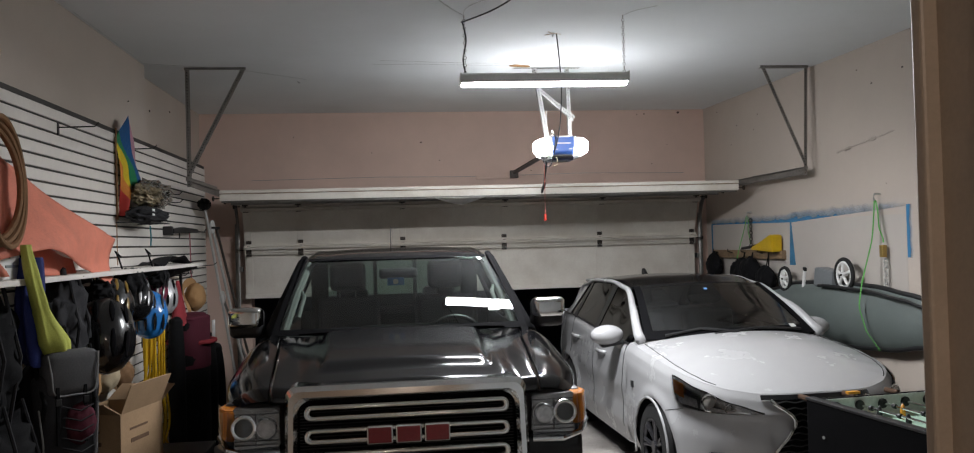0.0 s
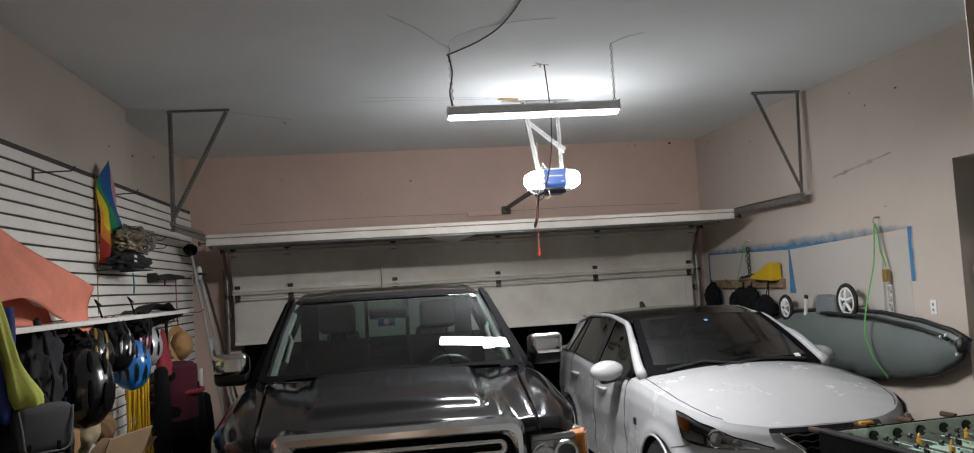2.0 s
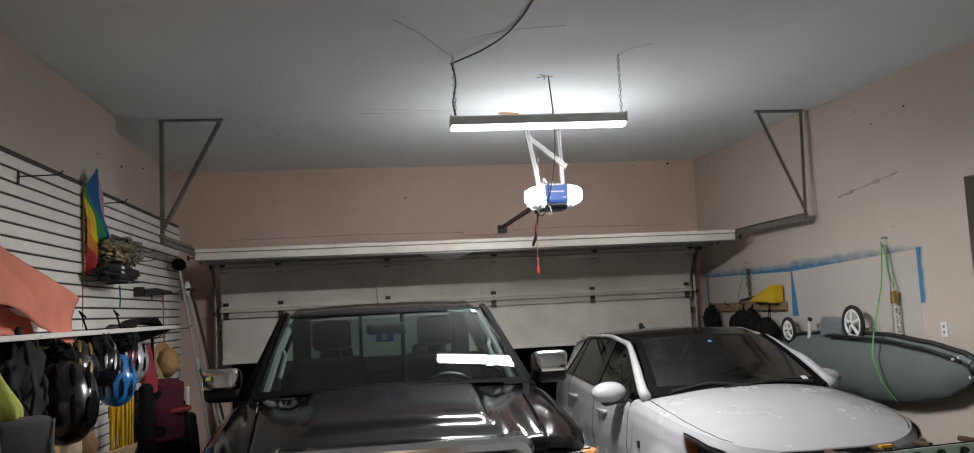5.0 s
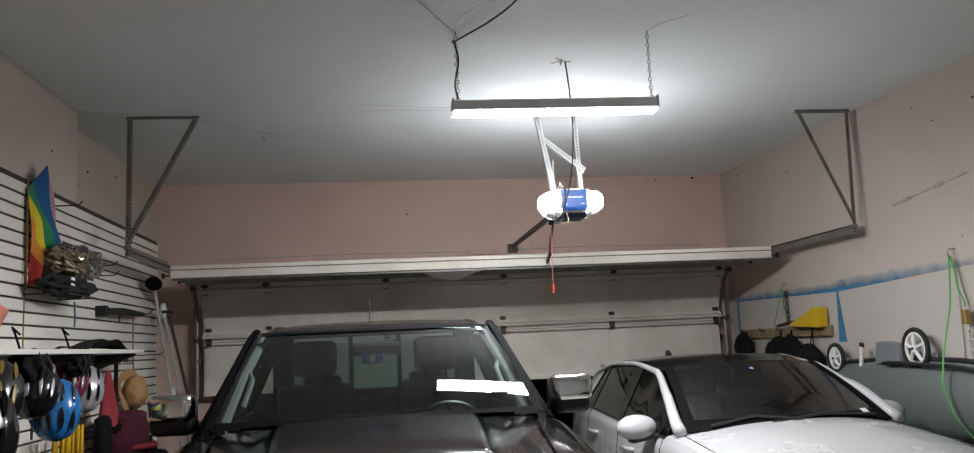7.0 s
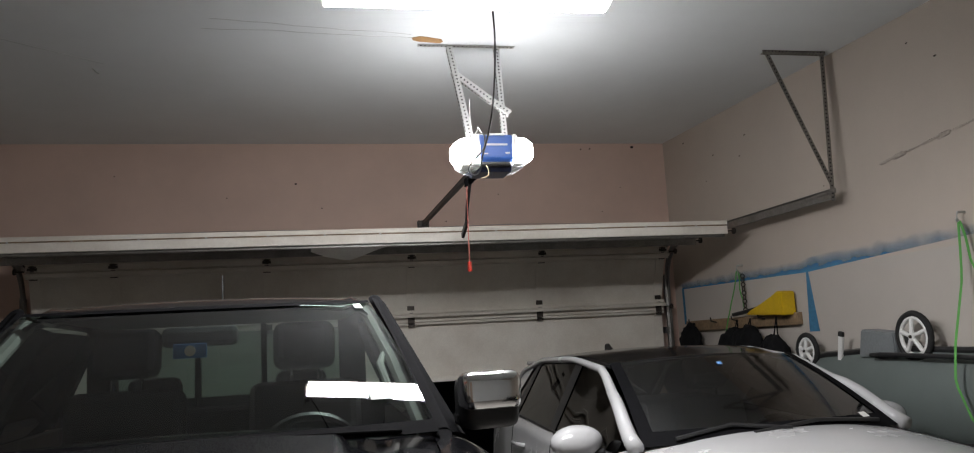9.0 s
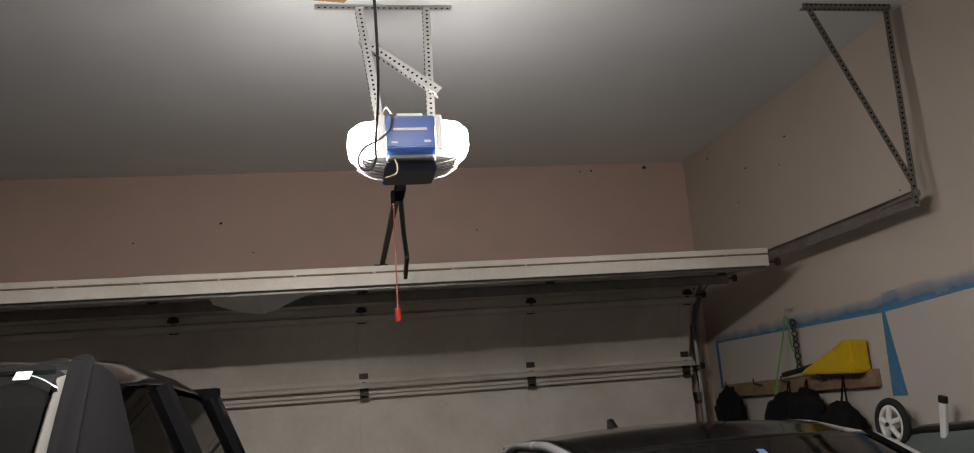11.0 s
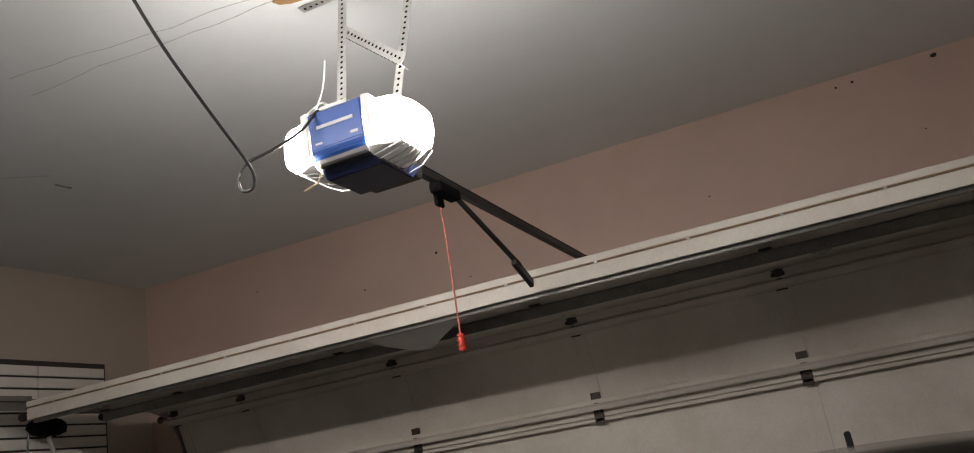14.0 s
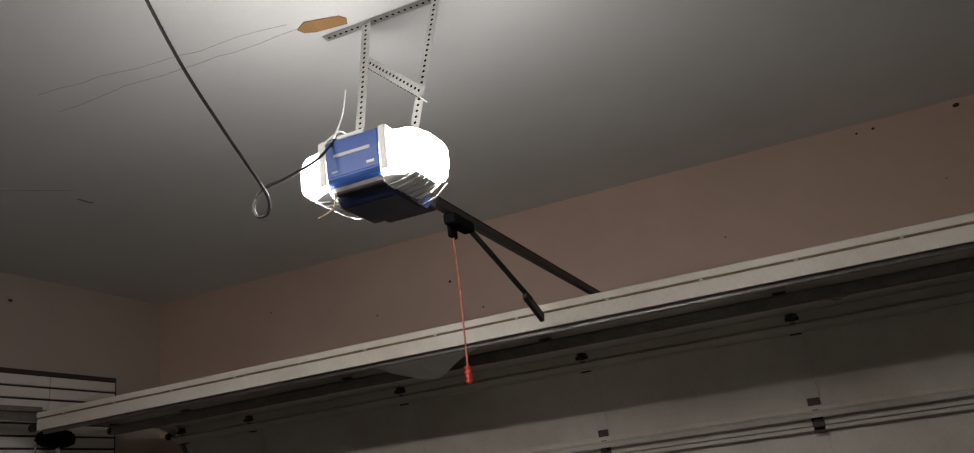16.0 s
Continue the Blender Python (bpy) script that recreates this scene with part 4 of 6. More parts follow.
        part("bumper_gap", tube([flip(skin(lerp(0.56, 0.66, k / 8), lerp(0.69, 0.60, k / 8), 0.0005), s) for k in range(9)], 0.0022, 6), BLACKM, hb)
        for ay in (0.83, 3.31):
            pts = [(s * (HW(ay) * 0.985 + (0.022 if ay < 1 else 0.0)), ay + 0.35 * math.cos(radians(a)), 0.31 + 0.35 * math.sin(radians(a))) for a in range(-18, 199, 6)]
            part("arch_lip", tube(pts, 0.009, 8), WHITECAR, hb, smooth=True)
            part("wheel_housing", disc((s * 0.68, ay, 0.32), (1, 0, 0), 0.35, 0.26, 28), BLACKM, hb)
            road_wheel(hb, s * 0.755, ay, 0.31, 0.20, s, material("dark_alloy", (0.10, 0.10, 0.11), 0.3, metal=0.7, bump=0), 7)
        # roof line: pillars, glass and doors
        RAIL = lambda u: Vector((s * curve1(((0, 0.735), (0.30, 0.585), (0.55, 0.60), (0.85, 0.575), (1, 0.60)), u), lerp(1.33, 4.02, u), curve1(((0, 1.035), (0.14, 1.235), (0.27, 1.375), (0.45, 1.428), (0.65, 1.42), (0.85, 1.345), (1.0, 1.07)), u)))
        grow = [curve1(((0, 2.3), (0.10, 1.9), (0.25, 1.35), (0.40, 1.1), (0.85, 1.1), (1, 1.6)), k / 30) for k in range(31)]
        part("roof_rail", tube([RAIL(k / 30) + Vector((s * (0.010 + 0.004 * grow[k]), 0, -0.010 * grow[k])) for k in range(31)], 0.018, 14, taper=grow), WHITECAR, hb, "white roof rail and pillar", smooth=True)
        def win(u, v, s=s):
            t = lerp(0.06, 0.93, u)
            r = RAIL(t)
            return Vector((lerp(s * HW(r.y) * 0.92, r.x, v), r.y, lerp(BELT(r.y) - 0.005, r.z - 0.01, v)))
        part("side_window", surf(win, 30, 6), TINT, hb, "dark tinted side window", smooth=True)
        for t, w in ((0.42, 0.028), (0.72, 0.03)):
            part("pillar", surf(lambda u, v, t=t, w=w: win((t - 0.06) / 0.87 + (u - 0.5) * w * 1.6 - 0.02 * v, v) + Vector((s * 0.006, 0, 0)), 2, 6), BLACKP, hb)
        part("window_trim", tube([win(k / 20, 0.0) + Vector((s * 0.008, 0, 0)) for k in range(21)], 0.008), BLACKP, hb)
        part("quarter_panel", surf(lambda u, v, s=s: win(lerp(0.80, 1.0, u) + 0.05 * (1 - v), v) + Vector((s * 0.010, 0, 0)), 4, 6), WHITECAR, hb, smooth=True)
        for y in (1.52, 2.40, 3.22):
            part("door_gap", tube([side((y - 0.43) / 3.69, k / 16 * 0.85) + Vector((s * 0.001, 0, 0)) for k in range(17)], 0.0028, 6), BLACKM, hb)
        for y in (2.12, 3.02):
            p = side((y - 0.43) / 3.69, 0.20)
            part("door_handle", tube([p + Vector((s * 0.004, -0.11, 0)), p + Vector((s * 0.034, -0.06, 0.004)), p + Vector((s * 0.034, 0.06, 0.004)), p + Vector((s * 0.004, 0.11, 0))], 0.014), WHITECAR, hb, "white door handle", smooth=True)
        p = side((1.27 - 0.43) / 3.69, 0.36)
        part("side_badge", box(p.x - 0.008, p.x + 0.008, p.y - 0.02, p.y + 0.02, p.z - 0.025, p.z + 0.025, 0.003), BLACKP, hb, "small black side badge")
        # mirror
        bm = bmesh.new()
        bmesh.ops.create_uvsphere(bm, u_segments=20, v_segments=12, radius=1)
        mx = 0.935 if s < 0 else 0.85
        bm.transform(pose(s * mx, 1.64, 1.030, 0, 0, s * -12) @ Matrix.Diagonal((0.145, 0.095, 0.082, 1)))
        mi = part("mirror", bm, WHITECAR, hb, "white door mirror", smooth=True)
        part("mirror_base", box(-0.10, 0.10, -0.055, 0.04, -0.075, -0.03, 0.02, m=pose(s * (mx - 0.035), 1.65, 1.015, 0, s * 8, 0)), BLACKP, mi)
        part("foot", tube([(s * (mx - 0.035), 1.68, 1.0), (s * 0.82, 1.68, 0.95), (s * 0.80, 1.66, 0.93)], 0.035), WHITECAR, mi, smooth=True)
        # headlamp
        def lamp(u, v, out=0.0, s=s):
            a = lerp(0.205, 0.600, u) + 0.050 * v * u * u
            zb = curve1(((0, 0.662), (0.5, 0.660), (0.90, 0.672), (1.0, 0.700)), u)
            zt = curve1(((0, 0.672), (0.25, 0.722), (0.6, 0.795), (1.0, 0.858)), u)
            z = lerp(zb, zt, v)
            return flip(skin(a, (z - 0.20) / (EDGE(a) - 0.20), 0.006 + out), s)
        hl = part("headlamp", surf(lambda u, v: lamp(u, v), 30, 8), DARKCHROME, hb, "swept headlamp with projector and amber corner", smooth=True)
        part("chrome_base", surf(lambda u, v: lamp(lerp(0.12, 0.62, u), lerp(0.10, 0.30, v), 0.004), 14, 3), LAMPSILVER, hl, "chrome lower reflector")
        part("chrome_base", surf(lambda u, v: lamp(lerp(0.66, 0.93, u), lerp(0.12, 0.50, v), 0.004), 10, 4), LAMPSILVER, hl, "chrome reflector")
        c = lamp(0.50, 0.52, 0.004)
        part("bezel", ring(c, (s * 0.45, -1, 0.1), 0.052, 0.007, 28), CHROME, hl)
        part("projector", disc(c, (s * 0.45, -1, 0.1), 0.040, 0.02, 24, bevel=0.008), GALVB, hl, "round projector lens")
        for k in range(4):
            part("fin", surf(lambda u, v, k=k: lamp(lerp(0.60, 0.82, u), 0.56 + 0.09 * k + 0.035 * v, 0.008), 8, 1), CHROME if k % 2 else BLACKP, hl)
        c2 = lamp(0.30, 0.45, 0.004)
        part("bezel", ring(c2, (s * 0.35, -1, 0.1), 0.026, 0.005, 24), CHROME, hl)
        part("marker", surf(lambda u, v: lamp(lerp(0.84, 0.985, u), lerp(0.36, 0.88, v), 0.006), 6, 4), AMBER, hl, "amber corner lens")
        part("lens", surf(lambda u, v: lamp(u, v, 0.016), 30, 8), CLEAR, hl, "clear lens", smooth=True)
        part("surround", tube([lamp(k / 24, 1.0, 0.001) for k in range(25)], 0.004, 6), BLACKM, hl)
    # roof skin and screens
    def roofskin(u, v):
        k = 2 * v - 1
        y = lerp(2.02, 3.55, u)
        z = curve1(((0, 1.405), (0.3, 1.462), (0.6, 1.462), (1, 1.385)), u)
        return Vector((k * curve1(((0, 0.575), (0.4, 0.595), (1, 0.57)), u), y - 0.07 * (1 - k * k) * (1 - u), z - 0.03 * k * k))
    part("roof", sheet(surf(roofskin, 16, 24), 0.012), TRUCKP, hb, "glossy black roof", smooth=True)
    part("fin_aerial", prism(((3.30, 1.425), (3.42, 1.495), (3.46, 1.49), (3.48, 1.40)), "x", -0.012, 0.012, bevel=0.004), BLACKP, hb, "shark-fin aerial")
    def screen(u, v):
        k = 2 * v - 1
        return Vector((k * lerp(0.712, 0.572, u), lerp(1.28, 2.02, u) - 0.10 * (1 - k * k) + 0.06 * k * k * (1 - u), lerp(1.025, 1.405, u) + 0.022 * math.sin(u * math.pi) - 0.015 * k * k))
    ws = part("windscreen", surf(screen, 12, 24), pane_glass("hatch_screen", (0.20, 0.23, 0.22), rough=0.07), hb, "dark tinted windscreen", smooth=True)
    part("screen_band", surf(lambda u, v: screen(lerp(0, 0.13, u), v) + Vector((0, -0.003, 0.004)), 2, 24), BLACKM, ws)
    for e in (0.0, 0.955):
        part("screen_band", surf(lambda u, v, e=e: screen(u, e + 0.045 * v) + Vector((0, -0.003, 0.004)), 10, 2), BLACKM, ws)
    part("sticker", surf(lambda u, v: screen(lerp(0.10, 0.15, u), lerp(0.86, 0.90, v)) + Vector((0, -0.004, 0.005)), 1, 2), WHITEP, ws, "small pale sticker")
    part("sticker", surf(lambda u, v: screen(lerp(0.84, 0.88, u), lerp(0.48, 0.505, v)) + Vector((0, -0.004, 0.005)), 1, 2), material("blue_tag", (0.12, 0.3, 0.6), 0.6, bump=0), ws, "small blue sticker")
    for a, b, mid in ((0.10, 0.50, 0.12), (0.36, 0.90, 0.10)):
        part("wiper", tube([screen(0.035, a) + Vector((0, -0.02, 0.015)), screen(mid, (a + b) / 2) + Vector((0, -0.02, 0.016)), screen(0.05, b) + Vector((0, -0.02, 0.015))], 0.010), BLACKP, hb, "black wiper")
    part("hatch_glass", surf(lambda u, v: Vector(((2 * v - 1) * lerp(0.56, 0.66, u), lerp(3.58, 4.02, u), lerp(1.375, 1.05, u))), 4, 8), TINT, hb, "rear window")
    part("hatch", surf(lambda u, v: Vector(((2 * v - 1) * 0.72, lerp(4.02, 4.16, math.sin(u * 2)), lerp(1.06, 0.25, u))), 8, 8), WHITECAR, hb, smooth=True)
    part("spoiler", box(-0.56, 0.56, 3.50, 3.68, 1.365, 1.395, 0.012), WHITECAR, hb)
    part("dashboard", box(-0.66, 0.66, 1.36, 1.85, 0.86, 0.97, 0.04), BLACKP, hb)
    CL = material("dark_trim", (0.02, 0.02, 0.02), 0.85, bump=0.1)
    for x in (-0.34, 0.34):
        seat(hb, x, 2.25, 0.56, CL)
    part("rear_bench", box(-0.60, 0.60, 2.95, 3.2, 0.4, 1.12, 0.05), CL, hb)
    part("steering_wheel", ring((0.34, 1.92, 0.90), (0, 1, 0.5), 0.17, 0.015, 32), BLACKP, hb)
    part("inside_mirror", box(-0.11, 0.11, 1.92, 1.95, 1.25, 1.31, 0.015), BLACKP, hb)
    part("underbody", box(-0.62, 0.62, 0.25, 3.95, 0.18, 0.50, 0.03), BLACKM, hb)
    part("cabin_floor", box(-0.66, 0.66, 1.2, 3.95, 0.48, 0.54), BLACKM, hb)
    # face
    def spindle(u, v):
        z = lerp(0.755, 0.24, v)
        w = curve1(((0, 0.33), (0.20, 0.20), (0.28, 0.185), (0.7, 0.34), (1, 0.44)), v)
        x = lerp(-w, w, u)
        return Vector((x, nose(x) + curve1(((0, 0.022), (0.12, 0.006), (0.4, -0.012), (0.7, -0.010), (1, 0.024)), v), z))
    gr = part("grille", surf(spindle, 20, 16), BLACKM, hb, "black spindle grille with chrome edge")
    mb = bmesh.new()
    for k in range(13):
        tube([spindle(0.03 + j * 0.094, 0.04 + k * 0.075) + Vector((0, -0.006, 0.012 * (j % 2))) for j in range(11)], 0.005, 4, bm=mb)
    part("mesh", mb, BLACKP, gr)
    for e in (0.0, 1.0):
        part("chrome_edge", tube([spindle(e, k / 16) + Vector((0, -0.012, 0)) for k in range(17)], 0.012, 8), CHROME, gr, "chrome grille edge", smooth=True)
    bar = lambda k, z, o: flip(skin(abs(k) * 0.215, (z - 0.20) / (EDGE(abs(k) * 0.215) - 0.20), o), 1 if k >= 0 else -1)
    part("upper_bar", surf(lambda u, v: bar(lerp(-1, 1, u), lerp(0.752, 0.780, v), 0.007), 40, 3), P_BAR, gr, "gloss black bar under the hood")
    part("chrome_bar", tube([bar(k / 10 - 1, 0.749, 0.008) for k in range(21)], 0.005, 6), CHROME, gr, "thin chrome strip", smooth=True)
    for s in (-1, 1):
        x = s * 0.60
        fo = part("fog_pocket", prism(((x - 0.09, 0.40), (x + 0.09, 0.42), (x + 0.10, 0.31), (x - 0.02, 0.29)), "y", nose(x) - 0.012, nose(x) + 0.06, bevel=0.006), BLACKM, hb, "fog lamp pocket")
        part("fog_lamp", disc((x + s * 0.01, nose(x) - 0.014, 0.355), (0, -1, 0), 0.036, 0.02, 20, bevel=0.005), GALVB, fo, "round fog lamp")
        part("chrome_tick", tube([(s * 0.47, nose(0.47) - 0.008, 0.30), (s * 0.40, nose(0.40) - 0.008, 0.42)], 0.011), CHROME, hb)
        part("washer_cap", disc((s * 0.55, nose(0.55) - 0.002, 0.55), (0, -1, 0), 0.012, 0.008, 16), WHITECAR, hb)
    return hb


hatchback()

# ---- soft and small things ----


def cloth_mat(name, color, rough=0.85, stains=0.1):
    m = material(name, color, rough, grain=160, amount=0.12, stain=5, stains=stains, bump=0.15)
    m.node_tree.nodes["Principled BSDF"].inputs["Specular IOR Level"].default_value = 0.15
    return m


C_BLACK = cloth_mat("black_cloth", (0.009, 0.009, 0.010))
C_CHAR = cloth_mat("charcoal_cloth", (0.035, 0.035, 0.038))
C_CORAL = cloth_mat("coral_nylon", (0.84, 0.28, 0.19), 0.6)
C_BLUE = cloth_mat("navy_nylon", (0.035, 0.05, 0.20), 0.6)
C_LIME = cloth_mat("lime_nylon", (0.55, 0.58, 0.13), 0.6)
C_MAROON = cloth_mat("maroon_cloth", (0.10, 0.022, 0.035))
C_RED = cloth_mat("red_cloth", (0.36, 0.05, 0.06))
C_STRAW = cloth_mat("straw", (0.45, 0.26, 0.12))
C_BEIGE = cloth_mat("beige_cloth", (0.52, 0.42, 0.28))
C_YELLOW = cloth_mat("yellow_rope", (0.72, 0.42, 0.02), 0.7)
C_GREEN = cloth_mat("green_strap", (0.13, 0.45, 0.11), 0.6)
C_TAN = cloth_mat("tan_rope", (0.30, 0.17, 0.09))
P_CLEAR = pane_glass("clear_polythene", (0.72, 0.72, 0.70))
P_GLOSSB = material("gloss_black_shell", (0.010, 0.010, 0.011), 0.22, grain=60, amount=0.1, bump=0.02, coat=0.6)
P_GLOSSBL = material("gloss_blue_shell", (0.02, 0.20, 0.55), 0.2, grain=60, amount=0.1, bump=0.02, coat=0.6)
P_GLOSSY = material("ochre_shell", (0.28, 0.17, 0.03), 0.3, grain=60, amount=0.1, bump=0.02)
P_GLOSSW = material("silver_shell", (0.55, 0.55, 0.56), 0.2, metal=0.3, grain=60, amount=0.1, bump=0.02)
P_ORANGE = material("orange_plastic", (0.80, 0.34, 0.02), 0.4, bump=0.02)
YELLOWP = material("yellow_sheet", (0.72, 0.46, 0.01), 0.45, grain=60, amount=0.06, stains=0.08, bump=0.03)


def lump(c, size, seed=0, rough=0.12, detail=2.5, m=None, bm=None, sub=4):
    """A soft lump: a ball pushed about by noise."""
    own = bmesh.new()
    bmesh.ops.create_icosphere(own, subdivisions=sub, radius=1)
    for v in own.verts:
        k = noise.noise(v.co * detail + Vector((seed * 3.1, seed * 1.7, 0))) + 0.5 * noise.noise(v.co * detail * 2.3 + Vector((0, seed * 2.3, 9)))
        v.co = v.co * (1 + rough * k)
        v.co = Vector((v.co.x * size[0], v.co.y * size[1], v.co.z * size[2]))
    own.transform(Matrix.Translation(c) @ (m or Matrix()))
    return join(own, bm)


# ---- slatted wall panels ----
SX = -3.09
sw = thing("slatwall", "white slatted wall panelling with dark grooves", "slatwall", kind="structure")
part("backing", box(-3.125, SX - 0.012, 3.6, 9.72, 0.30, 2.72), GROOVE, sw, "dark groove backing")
PITCH, ROWS_N = 0.0762, 31
for y0, y1 in ((3.62, 4.298), (4.302, 6.736), (6.742, 9.176), (9.182, 9.70)):
    bm = box(SX - 0.012, SX, y0, y1, 0.0, PITCH - 0.0135, 0.002)
    first = part("slat", bm, SLAT, sw)
    first.location.z = 0.335
    for k in range(1, ROWS_N):
        ob = new("slat", first.data)
        ob.parent = sw
        ob.location.z = 0.335 + k * PITCH
part("joint_strip", box(SX - 0.004, SX + 0.004, 6.733, 6.745, 1.72, 2.66, 0.001), C_TAN, sw, "brown joint strip")


def peg(y, z, length=0.22, y_to=0.0):
    p = thing("slatwall_hook", "black wire hook on the slatted wall", "hook", group="slatwall hooks")
    part("plate", box(SX, SX + 0.006, y - 0.014, y + 0.014, z - 0.05, z + 0.03, 0.002), BLACKP, p)
    part("wire", tube([(SX, y, z), (SX + length * 0.9, y + y_to, z + 0.004), (SX + length, y + y_to, z + 0.03)], 0.0045, 6), BLACKP, p)


for y, z, l in ((5.68, 2.58, 0.24), (7.02, 2.60, 0.22), (7.62, 2.28, 0.26), (7.72, 2.22, 0.24), (8.55, 1.98, 0.25), (8.30, 1.28, 0.2), (7.30, 1.10, 0.16),
                (6.30, 1.62, 0.3), (6.75, 1.62, 0.3), (7.15, 1.62, 0.3), (7.7, 1.60, 0.28), (5.9, 1.60, 0.3), (5.2, 1.66, 0.3), (8.75, 1.66, 0.3), (6.90, 1.235, 0.24)):
    peg(y, z, l)

# shelf with brackets
shf = thing("wall_shelf", "long white shelf board on the slatted wall", "shelf")
part("board", box(SX, SX + 0.30, 3.7, 8.15, 1.672, 1.700, 0.004), SLAT, shf)
for y in (4.2, 5.4, 6.75, 8.0):
    part("bracket", prism(((SX, 1.671), (SX + 0.28, 1.671), (SX + 0.28, 1.655), (SX, 1.56)), "y", y - 0.008, y + 0.008), BLACKP, shf)
gr = thing("shelf_rest", "grey folded gaiter lying on the shelf end", "clothing")
part("fold", surf(lambda u, v: Vector((SX + 0.05 + 0.2 * v, lerp(7.05, 7.95, u), 1.703 + 0.07 * math.sin(u * 3.1) * (0.6 + 0.4 * v) + 0.012 * math.sin(14 * u + 4 * v))), 16, 6), C_CHAR, gr)
bsk = thing("wire_basket", "small black wire basket hung on the wall", "basket")
for k in range(6):
    part("wire", tube([(SX + 0.02, 8.2 + k * 0.05, 1.70), (SX + 0.02, 8.2 + k * 0.05, 1.60), (SX + 0.14, 8.2 + k * 0.05, 1.60), (SX + 0.14, 8.2 + k * 0.05, 1.70)], 0.004, 5), BLACKP, bsk)
part("rim", tube([(SX + 0.02, 8.2, 1.70), (SX + 0.14, 8.2, 1.70), (SX + 0.14, 8.45, 1.70), (SX + 0.02, 8.45, 1.70)], 0.004, 5, closed=True), BLACKP, bsk)

# kite
kt = thing("kite", "folded rainbow striped kite hung on the wall", "kite")
cols = [("pink", (0.55, 0.30, 0.36)), ("blue", (0.01, 0.10, 0.28)), ("green", (0.02, 0.22, 0.09)), ("yellow", (0.75, 0.55, 0.03)), ("orange", (0.75, 0.26, 0.05)), ("red", (0.5, 0.05, 0.04))]
# each band runs from the left edge and the tip down to the gathered hem: (y, z) at its top and foot
BANDS = (((6.95, 2.80), (7.10, 2.33)), ((6.91, 2.84), (7.07, 2.315)), ((6.745, 2.705), (6.99, 2.315)), ((6.70, 2.63), (6.865, 2.31)), ((6.70, 2.49), (6.79, 2.285)), ((6.71, 2.33), (6.755, 2.19)), ((6.73, 2.08), (6.74, 2.078)))
for k, (nm, c) in enumerate(cols):
    def strip(u, v, k=k):
        (a, b), (p, q) = BANDS[k], BANDS[k + 1]
        top = Vector((0, *a)).lerp(Vector((0, *p)), v)
        foot = Vector((0, *b)).lerp(Vector((0, *q)), v)
        r = top.lerp(foot, u)
        r.x = SX + 0.03 + 0.05 * u + 0.014 * math.sin(6 * u + 1.7 * (k + v))
        return r
    part("panel", sheet(surf(strip, 12, 4), 0.003), cloth_mat("kite_" + nm, c, 0.6), kt, nm + " nylon panel")
part("pole", tube([(SX + 0.02, 6.70, 2.72), (SX + 0.02, 6.71, 2.05)], 0.006), C_TAN, kt)

bg = thing("plastic_bag", "clear plastic bag with folded things inside", "bag")
part("film", lump((SX + 0.14, 7.16, 2.26), (0.11, 0.38, 0.11), 3, 0.35, 3.0), P_CLEAR, bg)
part("contents", lump((SX + 0.13, 7.05, 2.245), (0.085, 0.27, 0.075), 5, 0.4, 4.0), C_BEIGE, bg, "pale folded contents")
bg = thing("grey_pouch", "grey printed flat pouch on wire hooks", "pouch")
part("pouch", lump((SX + 0.14, 7.02, 2.09), (0.12, 0.36, 0.065), 8, 0.25, 3.0), C_CHAR, bg)
part("print", box(SX + 0.236, SX + 0.240, 6.80, 6.86, 2.08, 2.13), WHITEP, bg, "white printed mark")
part("wire", tube([(SX, 6.72, 2.03), (SX + 0.24, 6.74, 2.03), (SX + 0.24, 7.25, 2.03), (SX, 7.25, 2.03)], 0.005, 6), BLACKP, bg)
cl = thing("teal_clip", "teal cord with a small clip hanging on the wall", "clip")
part("cord", tube([(SX + 0.06, 7.38, 2.02), (SX + 0.06, 7.40, 1.92), (SX + 0.05, 7.42, 1.86)], 0.006), material("teal", (0.02, 0.25, 0.30), 0.5), cl)

# coral drape, cord loop, jackets
dr = thing("coral_drape", "coral orange nylon sheet draped over the shelf", "sheet")
def drape(u, v):
    y = lerp(3.9, 6.05, u) - 0.24 * v * u
    top = curve1(((0, 2.45), (0.28, 2.25), (1, 1.90)), u)
    bot = curve1(((0, 1.75), (0.4, 1.84), (0.75, 1.72), (1, 1.60)), u)
    return Vector((-2.90 + 0.07 * v + 0.03 * math.sin(9 * u + 4 * v) + 0.05 * math.sin(3 * u) * v, y, lerp(top, bot, v)))
part("sheet", sheet(surf(drape, 40, 16), 0.004), C_CORAL, dr, smooth=True)
def drape2(u, v):
    return Vector((-2.93 + 0.05 * v + 0.02 * math.sin(12 * u), lerp(4.2, 5.45, u), lerp(1.98 - 0.2 * u, curve1(((0, 1.72), (0.7, 1.70), (1, 1.60)), u), v)))
part("under_flap", sheet(surf(drape2, 24, 8), 0.004), C_CORAL, dr, smooth=True)
cd = thing("rope_coil", "coil of worn tan rope hanging on the wall", "rope")
for k in range(3):
    part("loop", ring((-2.84 + 0.03 * k, 4.22 + 0.02 * k, 2.14), (1, 0.12 * k - 0.1, 0.05), 0.265 + 0.012 * k, 0.014, 48), C_TAN, cd)
wb = thing("white_rack", "white slotted plastic rack at the shelf", "rack")
